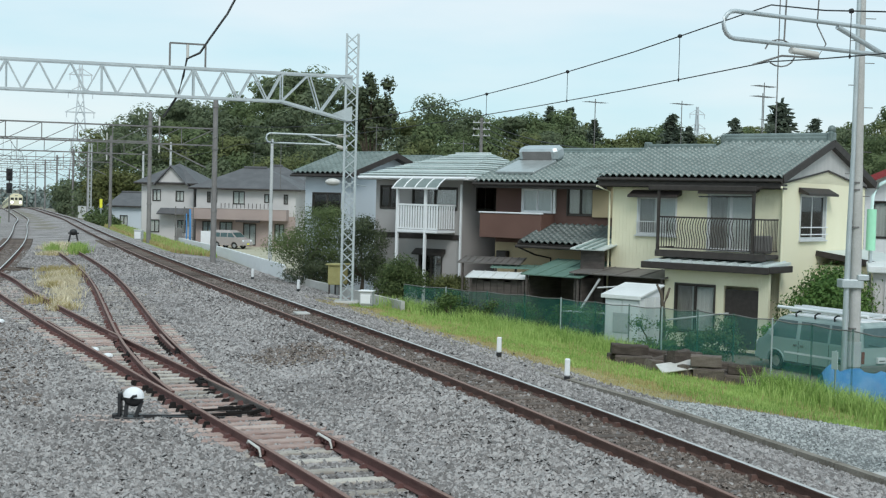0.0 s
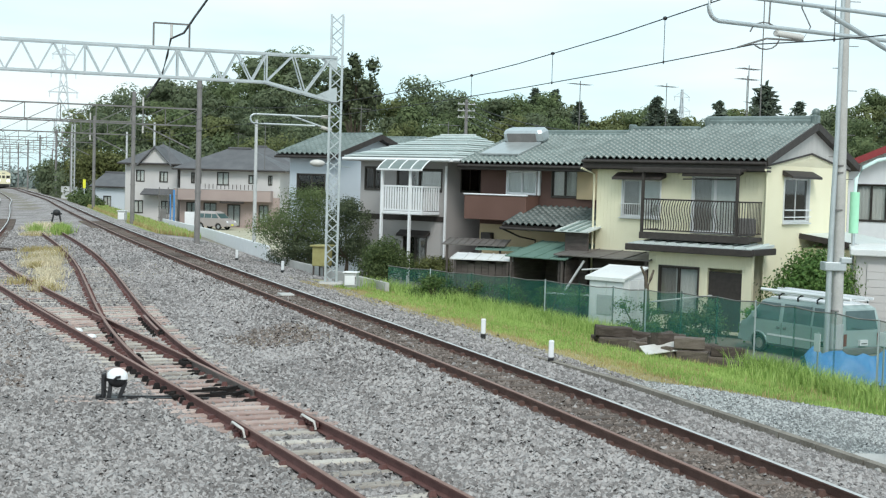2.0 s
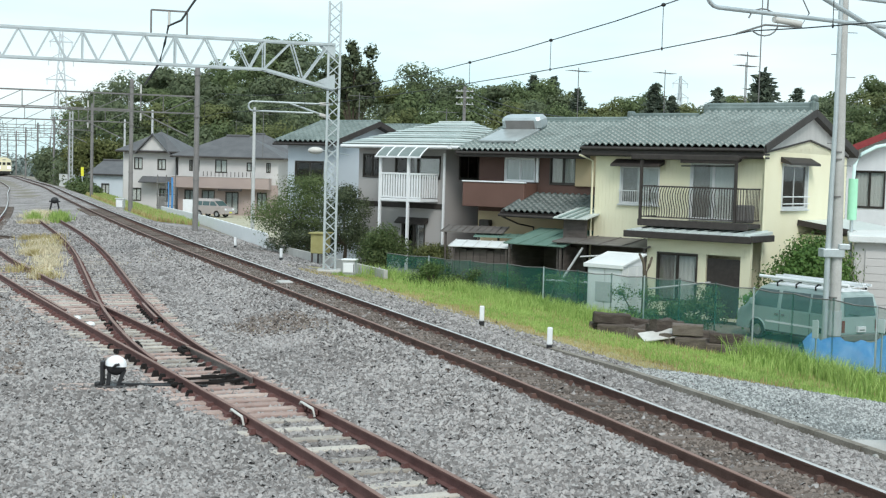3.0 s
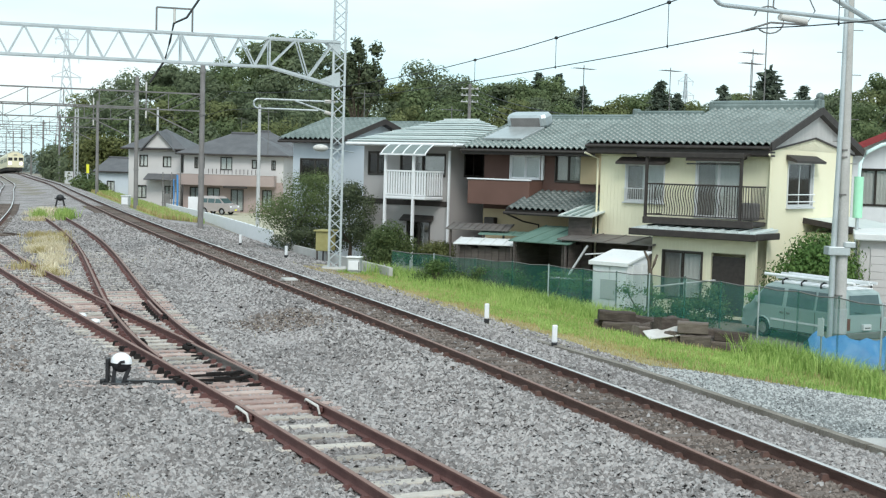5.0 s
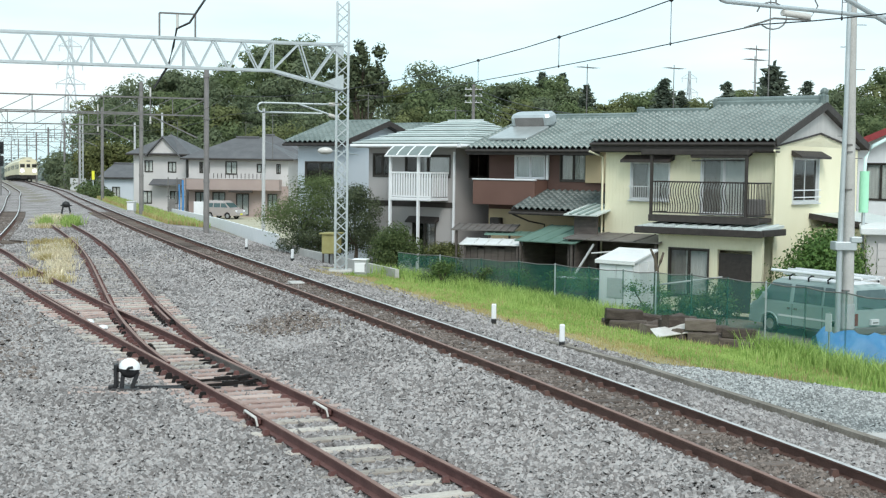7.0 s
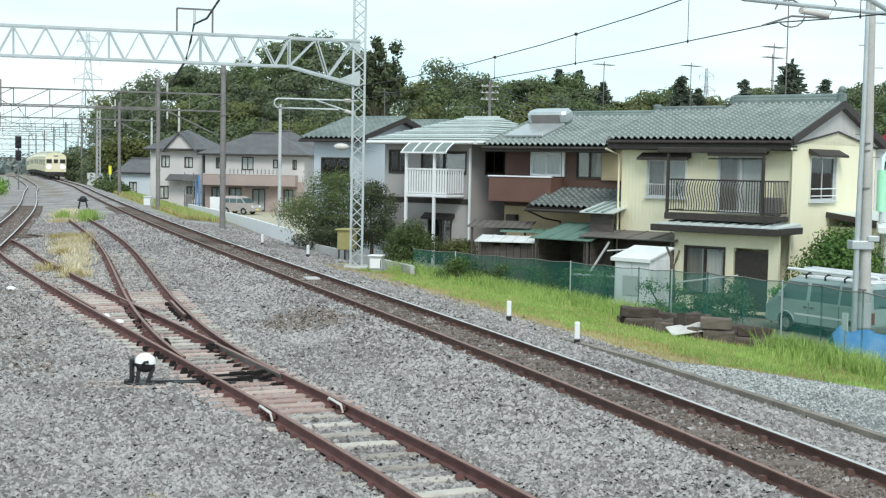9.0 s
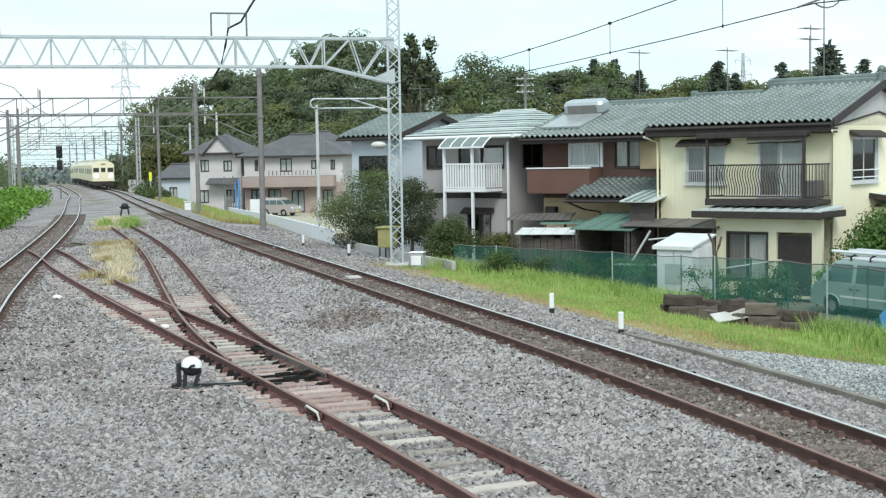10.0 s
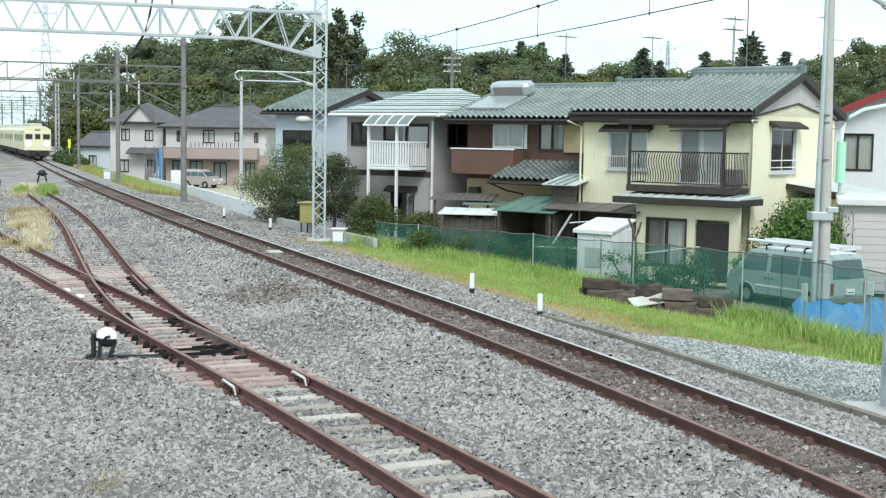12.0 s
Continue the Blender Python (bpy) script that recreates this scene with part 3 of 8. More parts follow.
run_rail("rail", cross_pts, -G, 0.0, M["rust"], M["dullhead"], cross_track)
run_rail("rail", [p for p in cross_pts if p.y < 21.2], G, 0.0, M["rust"], M["dullhead"], cross_track)
run_rail("switch_blade", [p for p in cross_pts if 20.9 < p.y < 24.6], G - 0.03, -0.008, M["blade_steel"], M["dullhead"], cross_track, "greased grey switch blade")
run_rail("rail", [p for p in cross_pts if 24.2 < p.y < 39.6], G, 0.0, M["rust"], M["dullhead"], cross_track)
run_rail("rail", [p for p in cross_pts if p.y > 40.6], G, 0.0, M["rust"], M["dullhead"], cross_track)
run_rail("check_rail", [p for p in cross_pts if 30.1 < p.y < 35.5], -G + 0.12, -0.01, M["rust"], M["dullhead"], cross_track)
siding = thing("railway_track", pose(0, 0, 0), "rusty siding leading off into weeds", "railway track", "railway tracks", "structure")
siding_pts = spline(SIDING, 0.5)
run_rail("rail", [p for p in siding_pts if p.y > 20.8], G, 0.003, M["rust"], M["dullhead"], siding)
run_rail("rail", [p for p in siding_pts if p.y > 22.9], -G, 0.003, M["rust"], M["dullhead"], siding)
run_rail("check_rail", [p for p in siding_pts if 28.8 < p.y < 32], G - 0.12, -0.01, M["rust"], M["dullhead"], siding)


def spread_at(y):
    """Half the distance between the two lines of the turnout, to the right of the crossover."""
    return max(0.0, 0.5 * float(line_x(SIDING, y) - line_x(CROSS, y))) if y > 20 else 0.0


sleepers(cross_pts, -0.158, [sleeper_wood], cross_track, 0.66, 6, 18.55, twist=2.0)
sleepers(cross_pts, -0.146, [sleeper_red], cross_track, 0.40, 18.6, 21.2, twist=1.2)
for y in np.arange(21.2, 34.6, 0.415):
    q, d = next(stations(cross_pts, 0.05, y, 60))
    o = spread_at(q.y)
    kind = "redwood" if random.random() < (0.75 if y < 23 else 0.22 if y < 30.5 else 0.6) else "wood"
    m = pose(q.x + d.y * o, q.y - d.x * o, -0.147 + random.uniform(-0.014, 0.006), 0, 0, math.degrees(math.atan2(d.y, d.x)) - 90 + random.uniform(-1.0, 1.0))
    share("sleeper", sleeper_mesh(1.02 + o, kind), cross_track, m)
sleepers(cross_pts, -0.168, [sleeper_wood, sleeper_wood, sleeper_red], cross_track, 0.6, 34.7, 54)
sleepers(siding_pts, -0.176, [sleeper_wood], siding, 0.62, 35.0, 50)


def lug(s, m, w, d, h):
    """A cast rail chair: a plate with a sloping jaw."""
    v = [m @ Vector(p) for p in ((-w, -d, -0.02), (w, -d, -0.02), (w, d, -0.02), (-w, d, -0.02), (-w * 0.5, -d * 0.6, h), (w * 0.7, -d * 0.6, h), (w * 0.7, d * 0.6, h), (-w * 0.5, d * 0.6, h))]
    s.add(v, [(3, 2, 1, 0), (4, 5, 6, 7), (0, 1, 5, 4), (1, 2, 6, 5), (2, 3, 7, 6), (3, 0, 4, 7)])


def chairs(pts, top, offs, parent, y0, y1, pitch, material, name="rail_chair", size=(0.05, 0.05, 0.05), gap=0.105, label=""):
    """Chairs and spikes at both sides of the rails, at every sleeper."""
    s = Shape()
    for q, d in stations(pts, pitch, y0, y1):
        rz = math.atan2(d.y, d.x) - math.pi / 2
        for o in offs:
            for k in (-gap, gap):
                m = Matrix.Translation((q.x, q.y, top + sag(q.y))) @ Matrix.Rotation(rz + random.uniform(-0.2, 0.2), 4, "Z") @ Matrix.Translation((o + k, random.uniform(-0.03, 0.03), 0))
                if k > 0:
                    m = m @ Matrix.Rotation(math.pi, 4, "Z")
                lug(s, m, size[0], size[1], size[2] * random.uniform(0.7, 1.2))
    return tagged(part(name, s, material, parent, label), kind="stuff")


chairs(main_pts, 0.06, (-G, G), main_track, 8, 75, 0.6, M["brown_rail"], size=(0.055, 0.06, 0.065))
chairs(left_pts, -0.145, (-G, G), left_track, 26, 80, 0.62, M["brown_rail"], size=(0.055, 0.06, 0.065))
chairs(cross_pts, -0.15, (-G, G), cross_track, 8, 18.5, 0.66, M["rust"])
chairs(cross_pts, -0.15, (-G, G), cross_track, 18.6, 36, 0.415, M["rust"], size=(0.06, 0.055, 0.06))
chairs(siding_pts, -0.15, (-G, G), siding, 25.5, 36, 0.415, M["rust"], size=(0.06, 0.055, 0.06))
chairs(siding_pts, -0.155, (-G, G), siding, 36, 60, 0.62, M["rust"])
chairs(cross_pts, -0.15, (-G,), cross_track, 20.3, 25.6, 0.415, M["grease"], "slide_chair", (0.06, 0.06, 0.085), 0.125, "greasy black slide chairs")
chairs(cross_pts, -0.15, (G - 0.14,), cross_track, 20.6, 24.6, 0.415, M["grease"], "slide_chair", (0.09, 0.05, 0.03), 0.06, "greasy black slide chairs")
chairs(siding_pts, -0.15, (-G,), siding, 27.6, 31.8, 0.415, M["grease"], "crossing_chair", (0.055, 0.055, 0.06), 0.11, "dark chairs at the crossing")
chairs(siding_pts, -0.15, (G - 0.12,), siding, 28.6, 32.2, 0.415, M["grease"], "crossing_chair", (0.055, 0.055, 0.07), 0.09, "dark chairs at a check rail")


def beside(pts, y, off, z):
    q, d = next(stations(pts, 0.05, y, 90))
    return Vector((q.x + d.y * off, q.y - d.x * off, z)), d


# stretcher rods, heel blocks and the crossing's nose
for y in (21.1, 21.55):
    a, b = beside(cross_pts, y, -G - 0.2, -0.1)[0], beside(cross_pts, y + 0.05, G - 0.05, -0.1)[0]
    part("stretcher_rod", Shape().bar(a, b, 0.045, 0.04).bar(a.lerp(b, 0.5) + Vector((0, 0.05, 0.01)), a.lerp(b, 0.7) + Vector((0, 0.06, 0.01)), 0.10, 0.05).bar(a.lerp(b, 0.8) + Vector((0, -0.08, 0.0)), a.lerp(b, 0.95) + Vector((0, 0.1, 0.01)), 0.07, 0.06), M["grease"], cross_track, "greasy black stretcher rod")
for line, y, off in ((cross_pts, 24.4, G - 0.1), (siding_pts, 25.3, -G + 0.1), (siding_pts, 28.7, -G + 0.02), (siding_pts, 29.0, G - 0.06)):
    a, d = beside(line, y, off, -0.08)
    part("heel_block", Shape().box((-0.07, -0.24, -0.07), (0.07, 0.24, 0.03), 0.03).box((-0.04, -0.1, 0.03), (0.04, 0.1, 0.07), 0.02), M["grease"], cross_track, "dark bolted heel block",
         Matrix.Translation(a) @ Matrix.Rotation(math.atan2(d.y, d.x) - math.pi / 2, 4, "Z"))
a, d = beside(cross_pts, 31.6, G, -0.06)
part("crossing_nose", Shape().prism([(-0.1, -0.7), (0.1, -0.7), (0.12, 0.2), (0.03, 0.7), (-0.03, 0.7), (-0.12, 0.2)], -0.09, 0.02, "z"), [M["rust"]], cross_track, "worn steel crossing nose",
     Matrix.Translation(a) @ Matrix.Rotation(math.atan2(d.y, d.x) - math.pi / 2, 4, "Z"))
for off, y in ((G, 18.55), (-G, 18.35)):
    a, d = beside(cross_pts, y, off, -0.07)
    m = Matrix.Translation(a) @ Matrix.Rotation(math.atan2(d.y, d.x) - math.pi / 2, 4, "Z")
    j = Shape()
    for q in (-0.045, 0.045):
        j.box((q - 0.02, -0.3, -0.04), (q + 0.02, 0.3, 0.04), 0.012)
        for k in (-0.21, -0.07, 0.07, 0.21):
            j.box((q * 1.7 - 0.02, k - 0.025, -0.02), (q * 1.7 + 0.02, k + 0.025, 0.025), 0.006)
    bar = part("joint_bar", j, M["rust"], cross_track, "", m)
    part("bond_cable", Shape().tube([(-0.085, -0.30, -0.06), (-0.10, -0.27, 0.055), (-0.10, 0.22, 0.07), (-0.085, 0.30, 0.03)], 0.02, 6), M["insul"], bar, "pale bond cable")


# ---- crushed stone, scattered ----
def stones(name, n, ymin, ymax, power, keep, lift, size, material, label):
    rng = np.random.default_rng(7 + n)
    y = ymin + (ymax - ymin) * rng.random(n) ** power
    x = y * rng.uniform(-0.40, 0.44, n) - 0.2
    ok = keep(x, y)
    x, y = x[ok], y[ok]
    k = len(x)
    z = ground_z(x, y) + (lift(x, y) if callable(lift) else lift)
    base = np.array([(-1.3, -0.8, -0.5), (1.3, -0.8, -0.5), (1.3, 0.8, -0.5), (-1.3, 0.8, -0.5), (-0.6, 0.1, 0.9), (0.65, -0.1, 0.9)], float)
    V = base[None] + rng.normal(0, 0.24, (k, 6, 3))
    V *= (size * (1 + 0.006 * np.clip(y - 12, 0, 80))[:, None, None] * rng.uniform(0.55, 1.3, (k, 1, 1))) * rng.uniform(0.6, 1.4, (k, 1, 3))
    V[..., 2] += V[..., 0] * rng.uniform(-0.9, 0.9, (k, 1)) + V[..., 1] * rng.uniform(-0.9, 0.9, (k, 1))
    a = rng.uniform(0, 6.283, k)
    c, s = np.cos(a)[:, None], np.sin(a)[:, None]
    V = np.stack([c * V[..., 0] - s * V[..., 1], s * V[..., 0] + c * V[..., 1], V[..., 2] * 0.8], -1)
    V += np.stack([x, y, z], -1)[:, None]
    F = np.array([(0, 1, 5), (0, 5, 4), (1, 2, 5), (2, 3, 4), (2, 4, 5), (3, 0, 4)])
    F = (np.arange(k)[:, None, None] * 6 + F[None]).reshape(-1)
    me = bpy.data.meshes.new(name)
    nt = k * 6
    me.vertices.add(k * 6), me.loops.add(nt * 3), me.polygons.add(nt)
    me.vertices.foreach_set("co", V.astype(np.float32).ravel())
    me.loops.foreach_set("vertex_index", F.astype(np.int32))
    me.polygons.foreach_set("loop_start", np.arange(0, nt * 3, 3, dtype=np.int32))
    me.update(calc_edges=True)
    me.materials.append(material)
    return tagged(new(name, me), label, "ballast", kind="stuff")


def s_main(x, y):
    return (x - line_x(MAIN, y)) * 0.955


def s_cross(x, y):
    return (x - line_x(CROSS, y)) * 0.9


def grey_zone(x, y):
    s, c = s_main(x, y), s_cross(x, y)
    return (s < np.where(y > 52, 5.6, np.where(y > 24, 4.4, 3.3))) & (np.abs(s) > 0.62) & ((np.abs(c) > 0.85) | (y > 33) | (np.random.default_rng(1).random(len(x)) < 0.45))


def shoulder(x, y):
    """Stone heaped over the sleeper ends of the running line."""
    s = np.abs(s_main(x, y))
    c = np.abs(s_cross(x, y))
    return 0.004 + 0.045 * np.exp(-((s - 0.92) / 0.3) ** 2) + np.where(y < 18.6, 0.05, np.where(y < 35, 0.018, 0.0)) * np.exp(-((c - 0.98) / 0.22) ** 2)


stones("crushed_stone", 390000, 9.3, 78, 1.75, grey_zone, shoulder, 0.029, M["stone"], "grey crushed stone ballast, sharp loose pieces")
stones("rusty_stone", 420000, 9.5, 52, 1.35, lambda x, y: np.abs(s_main(x, y)) < 0.5, 0.024, 0.026, M["stone_brown"], "brown rust-dusted stone between the rails")
stones("pale_stones", 12000, 9.5, 45, 1.3, lambda x, y: np.abs(s_main(x, y)) < 0.5, 0.034, 0.03, M["stone"], "pale stones lying between rusty rails")
stones("dusty_patch", 70000, 25, 34, 1.0, lambda x, y: (((x + 1.7) / 1.5) ** 2 + ((y - 29.0) / 1.7) ** 2 < np.random.default_rng(3).random(len(x))), 0.016, 0.028, M["stone_brown"], "earth-stained stones in a patch of ballast")
stones("left_rusty_stone", 300000, 22, 85, 1.2, lambda x, y: (np.abs(x - line_x(LEFT, y)) < 0.52) | ((x - line_x(LEFT, y) > 0.66) & (x - line_x(LEFT, y) < 3.2) & (y < 40) & (np.random.default_rng(5).random(len(x)) < 0.08)), 0.016, 0.032, M["stone_brown"], "brown rust-dusted stone in a curved track")
stones("path_gravel", 230000, 10, 33, 1.1, lambda x, y: (s_main(x, y) > 3.45) & (s_main(x, y) < np.interp(y, [20, 25, 25.9, 26.5, 30, 33], [13.0, 11.5, 8.5, 6.4, 6.0, 5.2])), lambda x, y: 0.022 - 0.12 * np.clip((y - 25.5) / 3, 0, 1), 0.020, M["path_stone"], "fine grey gravel on a trackside path")


# ---- kerb, marker posts, cabinet ----
kerb_pts = [p for p in spline(MAIN, 1.0) if 8 < p.y < 29.5]
kerb = Shape()
for a, b in zip(kerb_pts[:-1], kerb_pts[1:]):
    d = (b - a).normalized()
    n = Vector((d.y, -d.x, 0)) * 3.34
    za, zb = (-0.395 - 0.10 * max(0.0, (q.y - 24) / 5) for q in (a, b))
    kerb.bar(a + n + Vector((0, 0, za)), b + n + Vector((0, 0, zb)) + d * -0.012, 0.14, 0.2)
tagged(part("kerb", kerb, M["kerbstone"]), "weathered concrete kerb between ballast and path", "kerb", kind="structure")


def marker_post():
    ob = thing("marker_post", pose(0, 0, 0), "white concrete marker post with a black foot in ballast", "marker post", "marker posts")
    part("shaft", Shape().box((-0.055, -0.055, 0.12), (0.055, 0.055, 0.5), 0.02), M["white"], ob)
    part("foot", Shape().box((-0.06, -0.06, -0.25), (0.06, 0.06, 0.117), 0.01), M["black"], ob, "black painted foot")
    return ob


first_post = marker_post()
posts_at = [(2.91, 32.31), (4.01, 27.92), (-6.0, 59.5), (-3.5, 53.2)]
for i, (x, y) in enumerate(posts_at):
    m = pose(x, y, float(ground_z(x, y)), 0, 0, -15)
    if i == 0:
        first_post.matrix_basis = m
    else:
        copy_thing(first_post, m)


def trackside_cabinet(x, y, rz, w, h, label):
    ob = thing("equipment_cabinet", pose(x, y, float(ground_z(x, y)), 0, 0, rz), label, "cabinet", "trackside cabinets")
    part("body", Shape().box((-w / 2, -0.2, 0.12), (w / 2, 0.2, h), 0.02), M["lightpole"], ob)
    part("door", Shape().box((-w / 2 + 0.04, -0.225, 0.17), (w / 2 - 0.04, -0.203, h - 0.1), 0.008), M["white"], ob, "pale grey door")
    part("lid", Shape().box((-w / 2 - 0.04, -0.25, h + 0.002), (w / 2 + 0.04, 0.24, h + 0.05), 0.015), M["white"], ob)
    part("plinth", Shape().box((-w / 2 + 0.03, -0.17, -0.3), (w / 2 - 0.03, 0.17, 0.117), 0.01), M["concrete"], ob)
    part("hinge", Shape().tube([(w / 2 - 0.03, -0.235, 0.2), (w / 2 - 0.03, -0.235, h - 0.13)], 0.012, 6), M["black"], ob)
    return ob


trackside_cabinet(-0.62, 47.3, -12, 0.46, 0.6, "pale grey steel equipment cabinet on a concrete foot")
trackside_cabinet(-18.6, 99.0, -12, 0.6, 0.8, "pale grey steel relay cabinet beside a pole")


# ---- point levers ----
def point_lever(x, y, rz, cap, label):
    z = float(ground_z(x, y))
    ob = thing("point_lever", pose(x, y, z, 0, 0, rz), label, "point lever", "point levers")
    part("base", Shape().box((-0.24, -0.13, -0.02), (0.22, 0.13, 0.045), 0.015).box((-0.3, -0.05, 0.0), (-0.2, 0.05, 0.09), 0.02), M["black"], ob)
    part("stand", Shape().box((-0.205, -0.08, 0.03), (-0.15, 0.08, 0.43), 0.012).box((-0.15, -0.03, 0.3), (-0.04, 0.03, 0.38), 0.01), M["black"], ob)
    part("leg", Shape().bar((-0.09, -0.02, 0.03), (-0.06, 0.0, 0.32), 0.06, 0.05), M["black"], ob)
    part("leg", Shape().bar((0.07, -0.03, 0.03), (0.17, 0.0, 0.30), 0.06, 0.06), M["black"], ob)
    tilt = Matrix.Translation((0.035, 0, 0.36)) @ Matrix.Rotation(radians(4), 4, "Y")
    weight = part("weight", Shape().ball((0, 0, -0.004), (0.165, 0.115, 0.155), 18, 10), M["black"], ob, "black counterweight", tilt)
    if cap:
        dome = Shape()
        n, rows = 18, 6
        v = [(0.172 * math.cos(a) * math.sin(b), 0.122 * math.sin(a) * math.sin(b), 0.162 * math.cos(b))
             for b in (i * 1.62 / rows for i in range(rows + 1)) for a in (2 * math.pi * k / n for k in range(n))]
        dome.add(v, [(i * n + k, (i + 1) * n + k, (i + 1) * n + (k + 1) % n, i * n + (k + 1) % n) for i in range(rows) for k in range(n)], True)
        part("cap", dome, M["white"], weight, "white painted upper half")
        part("handle", Shape().tube([(-0.02, -0.13, -0.02), (0.02, -0.16, 0.03), (0.08, -0.15, 0.045)], 0.022, 8), M["black"], weight)
    return ob


lever = point_lever(-4.02, 21.0, 0, True, "black point lever with a white-capped weight on sleepers")
part("throw_rod", Shape().bar((0.1, 0.02, 0.05), (1.75, 0.2, 0.05), 0.05, 0.04).bar((0.5, -0.06, 0.04), (1.5, -0.02, 0.04), 0.08, 0.05), M["black"], lever, "greasy throw rod")
part("bearer", Shape().box((-0.95, -0.33, -0.06), (1.15, -0.16, 0.02), 0.015).box((-0.95, 0.08, -0.06), (1.15, 0.24, 0.02), 0.015), M["redwood"], lever, "rust-stained timbers")
far_lever = thing("point_lever", pose(-20.75, 87.5, float(ground_z(-20.75, 87.5)), 0, 0, 10), "black point lever stand in dry weeds", "point lever", "point levers")
for sx in (-1, 1):
    part("leg", Shape().bar((sx * 0.34, 0, -0.05), (sx * 0.16, 0, 0.8), 0.11, 0.1), M["black"], far_lever)
part("weight", Shape().ball((0, 0, 0.8), (0.26, 0.2, 0.22), 12, 7).box((-0.36, -0.05, 0.68), (0.36, 0.05, 0.78), 0.02), M["black"], far_lever, "black counterweight")
part("base", Shape().box((-0.6, -0.15, -0.05), (0.6, 0.15, 0.06), 0.02), M["black"], far_lever)


# ---- overhead line: lattice mast with truss beam ----
def lattice(s, p0, p1, w, panels, bar=0.05, brace=0.03, face_axis=None):
    """A square lattice girder between two points."""
    p0, p1 = Vector(p0), Vector(p1)
    d = (p1 - p0).normalized()
    a = d.cross(Vector((0, 0, 1)) if abs(d.z) < 0.9 else Vector((0, 1, 0))).normalized()
    b = a.cross(d).normalized()
    cs = [(a * i + b * j) * w / 2 for i, j in ((-1, -1), (1, -1), (1, 1), (-1, 1))]
    for c in cs:
        s.bar(p0 + c, p1 + c, bar)
    for k in range(panels):
        q0, q1 = p0.lerp(p1, k / panels), p0.lerp(p1, (k + 1) / panels)
        for i in range(4):
            c, e = cs[i], cs[(i + 1) % 4]
            if (k + i) % 2:
                c, e = e, c
            s.bar(q0 + c, q1 + e, brace)


def flat_truss(s, p0, p1, depth, panels, chord=0.07, brace=0.035, width=0.5, knee=None):
    """A box truss beam: four chords and zigzag webs on both faces."""
    p0, p1 = Vector(p0), Vector(p1)
    d = (p1 - p0).normalized()
    side = Vector((-d.y, d.x, 0)).normalized() * width / 2
    up = Vector((0, 0, depth))
    for k in (-1, 1):
        s.bar(p0 + side * k + up, p1 + side * k + up, chord)
        s.bar(p0 + side * k, p1 + side * k, chord)
        for i in range(panels):
            a, b = p0.lerp(p1, i / panels) + side * k, p0.lerp(p1, (i + 1) / panels) + side * k
            mid = (a + b) / 2
            s.bar(a + up, mid, brace), s.bar(mid, b + up, brace)
            if i % 3 == 0:
                s.bar(a, a + up, brace)
    for i in range(panels + 1):
        q = p0.lerp(p1, i / panels)
        s.bar(q - side + up, q + side + up, brace), s.bar(q - side, q + side, brace)


def hook_bracket(s, root_u, root_l, tip_x, dirv, drop, r=0.035):
    """A hairpin cantilever tube: out along dirv from root_u, round, and back."""
    u, l, d = Vector(root_u), Vector(root_l), Vector(dirv)
    mid, rad = (u + l) / 2, (u - l).length / 2
    end = [mid + d * tip_x + d * (math.sin(a) * rad) + (u - l).normalized() * math.cos(a) * rad for a in np.linspace(0, math.pi, 9)]
    s.tube([u] + end + [l + d * tip_x * 0.25], r, 8)


bx, by = -0.967, -0.255  # across the lines
gantry = thing("catenary_gantry", pose(-1.39, 48.3, -0.5), "galvanised lattice mast carrying a long truss beam over the tracks", "catenary gantry", "catenary gantries")
s = Shape()
lattice(s, (0, 0, 0), (0.02, 0, 9.95), 0.42, 26, 0.075, 0.04)
part("mast", s, M["galv"], gantry)
part("footing", Shape().box((-0.45, -0.45, -0.3), (0.45, 0.45, 0.12), 0.05), M["concrete"], gantry, "concrete footing")
s = Shape()
flat_truss(s, (2.6 * bx, 2.6 * by, 7.36), (30 * bx, 30 * by, 7.36), 1.02, 26, 0.085, 0.05, 0.45)
part("truss_beam", s, M["galv"], gantry)
s = Shape()
for k in (-0.22, 0.22):
    o = Vector((-by * k, bx * k, 0))
    root_u, root_l = Vector((0, 0, 8.38)) + o, Vector((0, 0, 6.75)) + o
    a, b = Vector((2.6 * bx, 2.6 * by, 8.38)) + o, Vector((2.6 * bx, 2.6 * by, 7.36)) + o
    s.bar(root_u, a, 0.085), s.bar(root_l, b, 0.09)
    s.bar(b, a.lerp(root_u, 0.38), 0.05), s.bar(a.lerp(root_u, 0.38), b.lerp(root_l, 0.55), 0.05), s.bar(b.lerp(root_l, 0.55), a.lerp(root_u, 0.92), 0.05)
    s.slab([root_u + Vector((0, 0, 0.02)), root_u + Vector((bx, by, 0)) * 0.6 + Vector((0, 0, 0.02)), root_u + Vector((0, 0, -0.5))], 0.02)
    s.slab([root_l, root_l + Vector((bx, by, 0)) * 0.65 + Vector((0, 0, 0.26)), root_l + Vector((0, 0, 0.55))], 0.02)
tagged(part("knee_brace", s, M["galv"], gantry), kind="stuff")
s = Shape()
hook_bracket(s, (0, 0, 6.2), (0, 0, 5.86), 2.95, (bx, by, 0), 0.3)
s.tube([(0.1 * bx, 0, 5.72), (1.6 * bx, 1.6 * by, 6.18)], 0.035, 8)
part("cantilever", s, M["galv"], gantry, "hairpin cantilever tube")
s = Shape()
for z in (6.2, 5.72):
    s.tube([(0.12 * bx, 0.12 * by, z), (0.5 * bx, 0.5 * by, z + (0.0 if z > 6 else 0.1))], 0.07, 10)
part("insulator", s, M["insul"], gantry, "ribbed pale insulators")
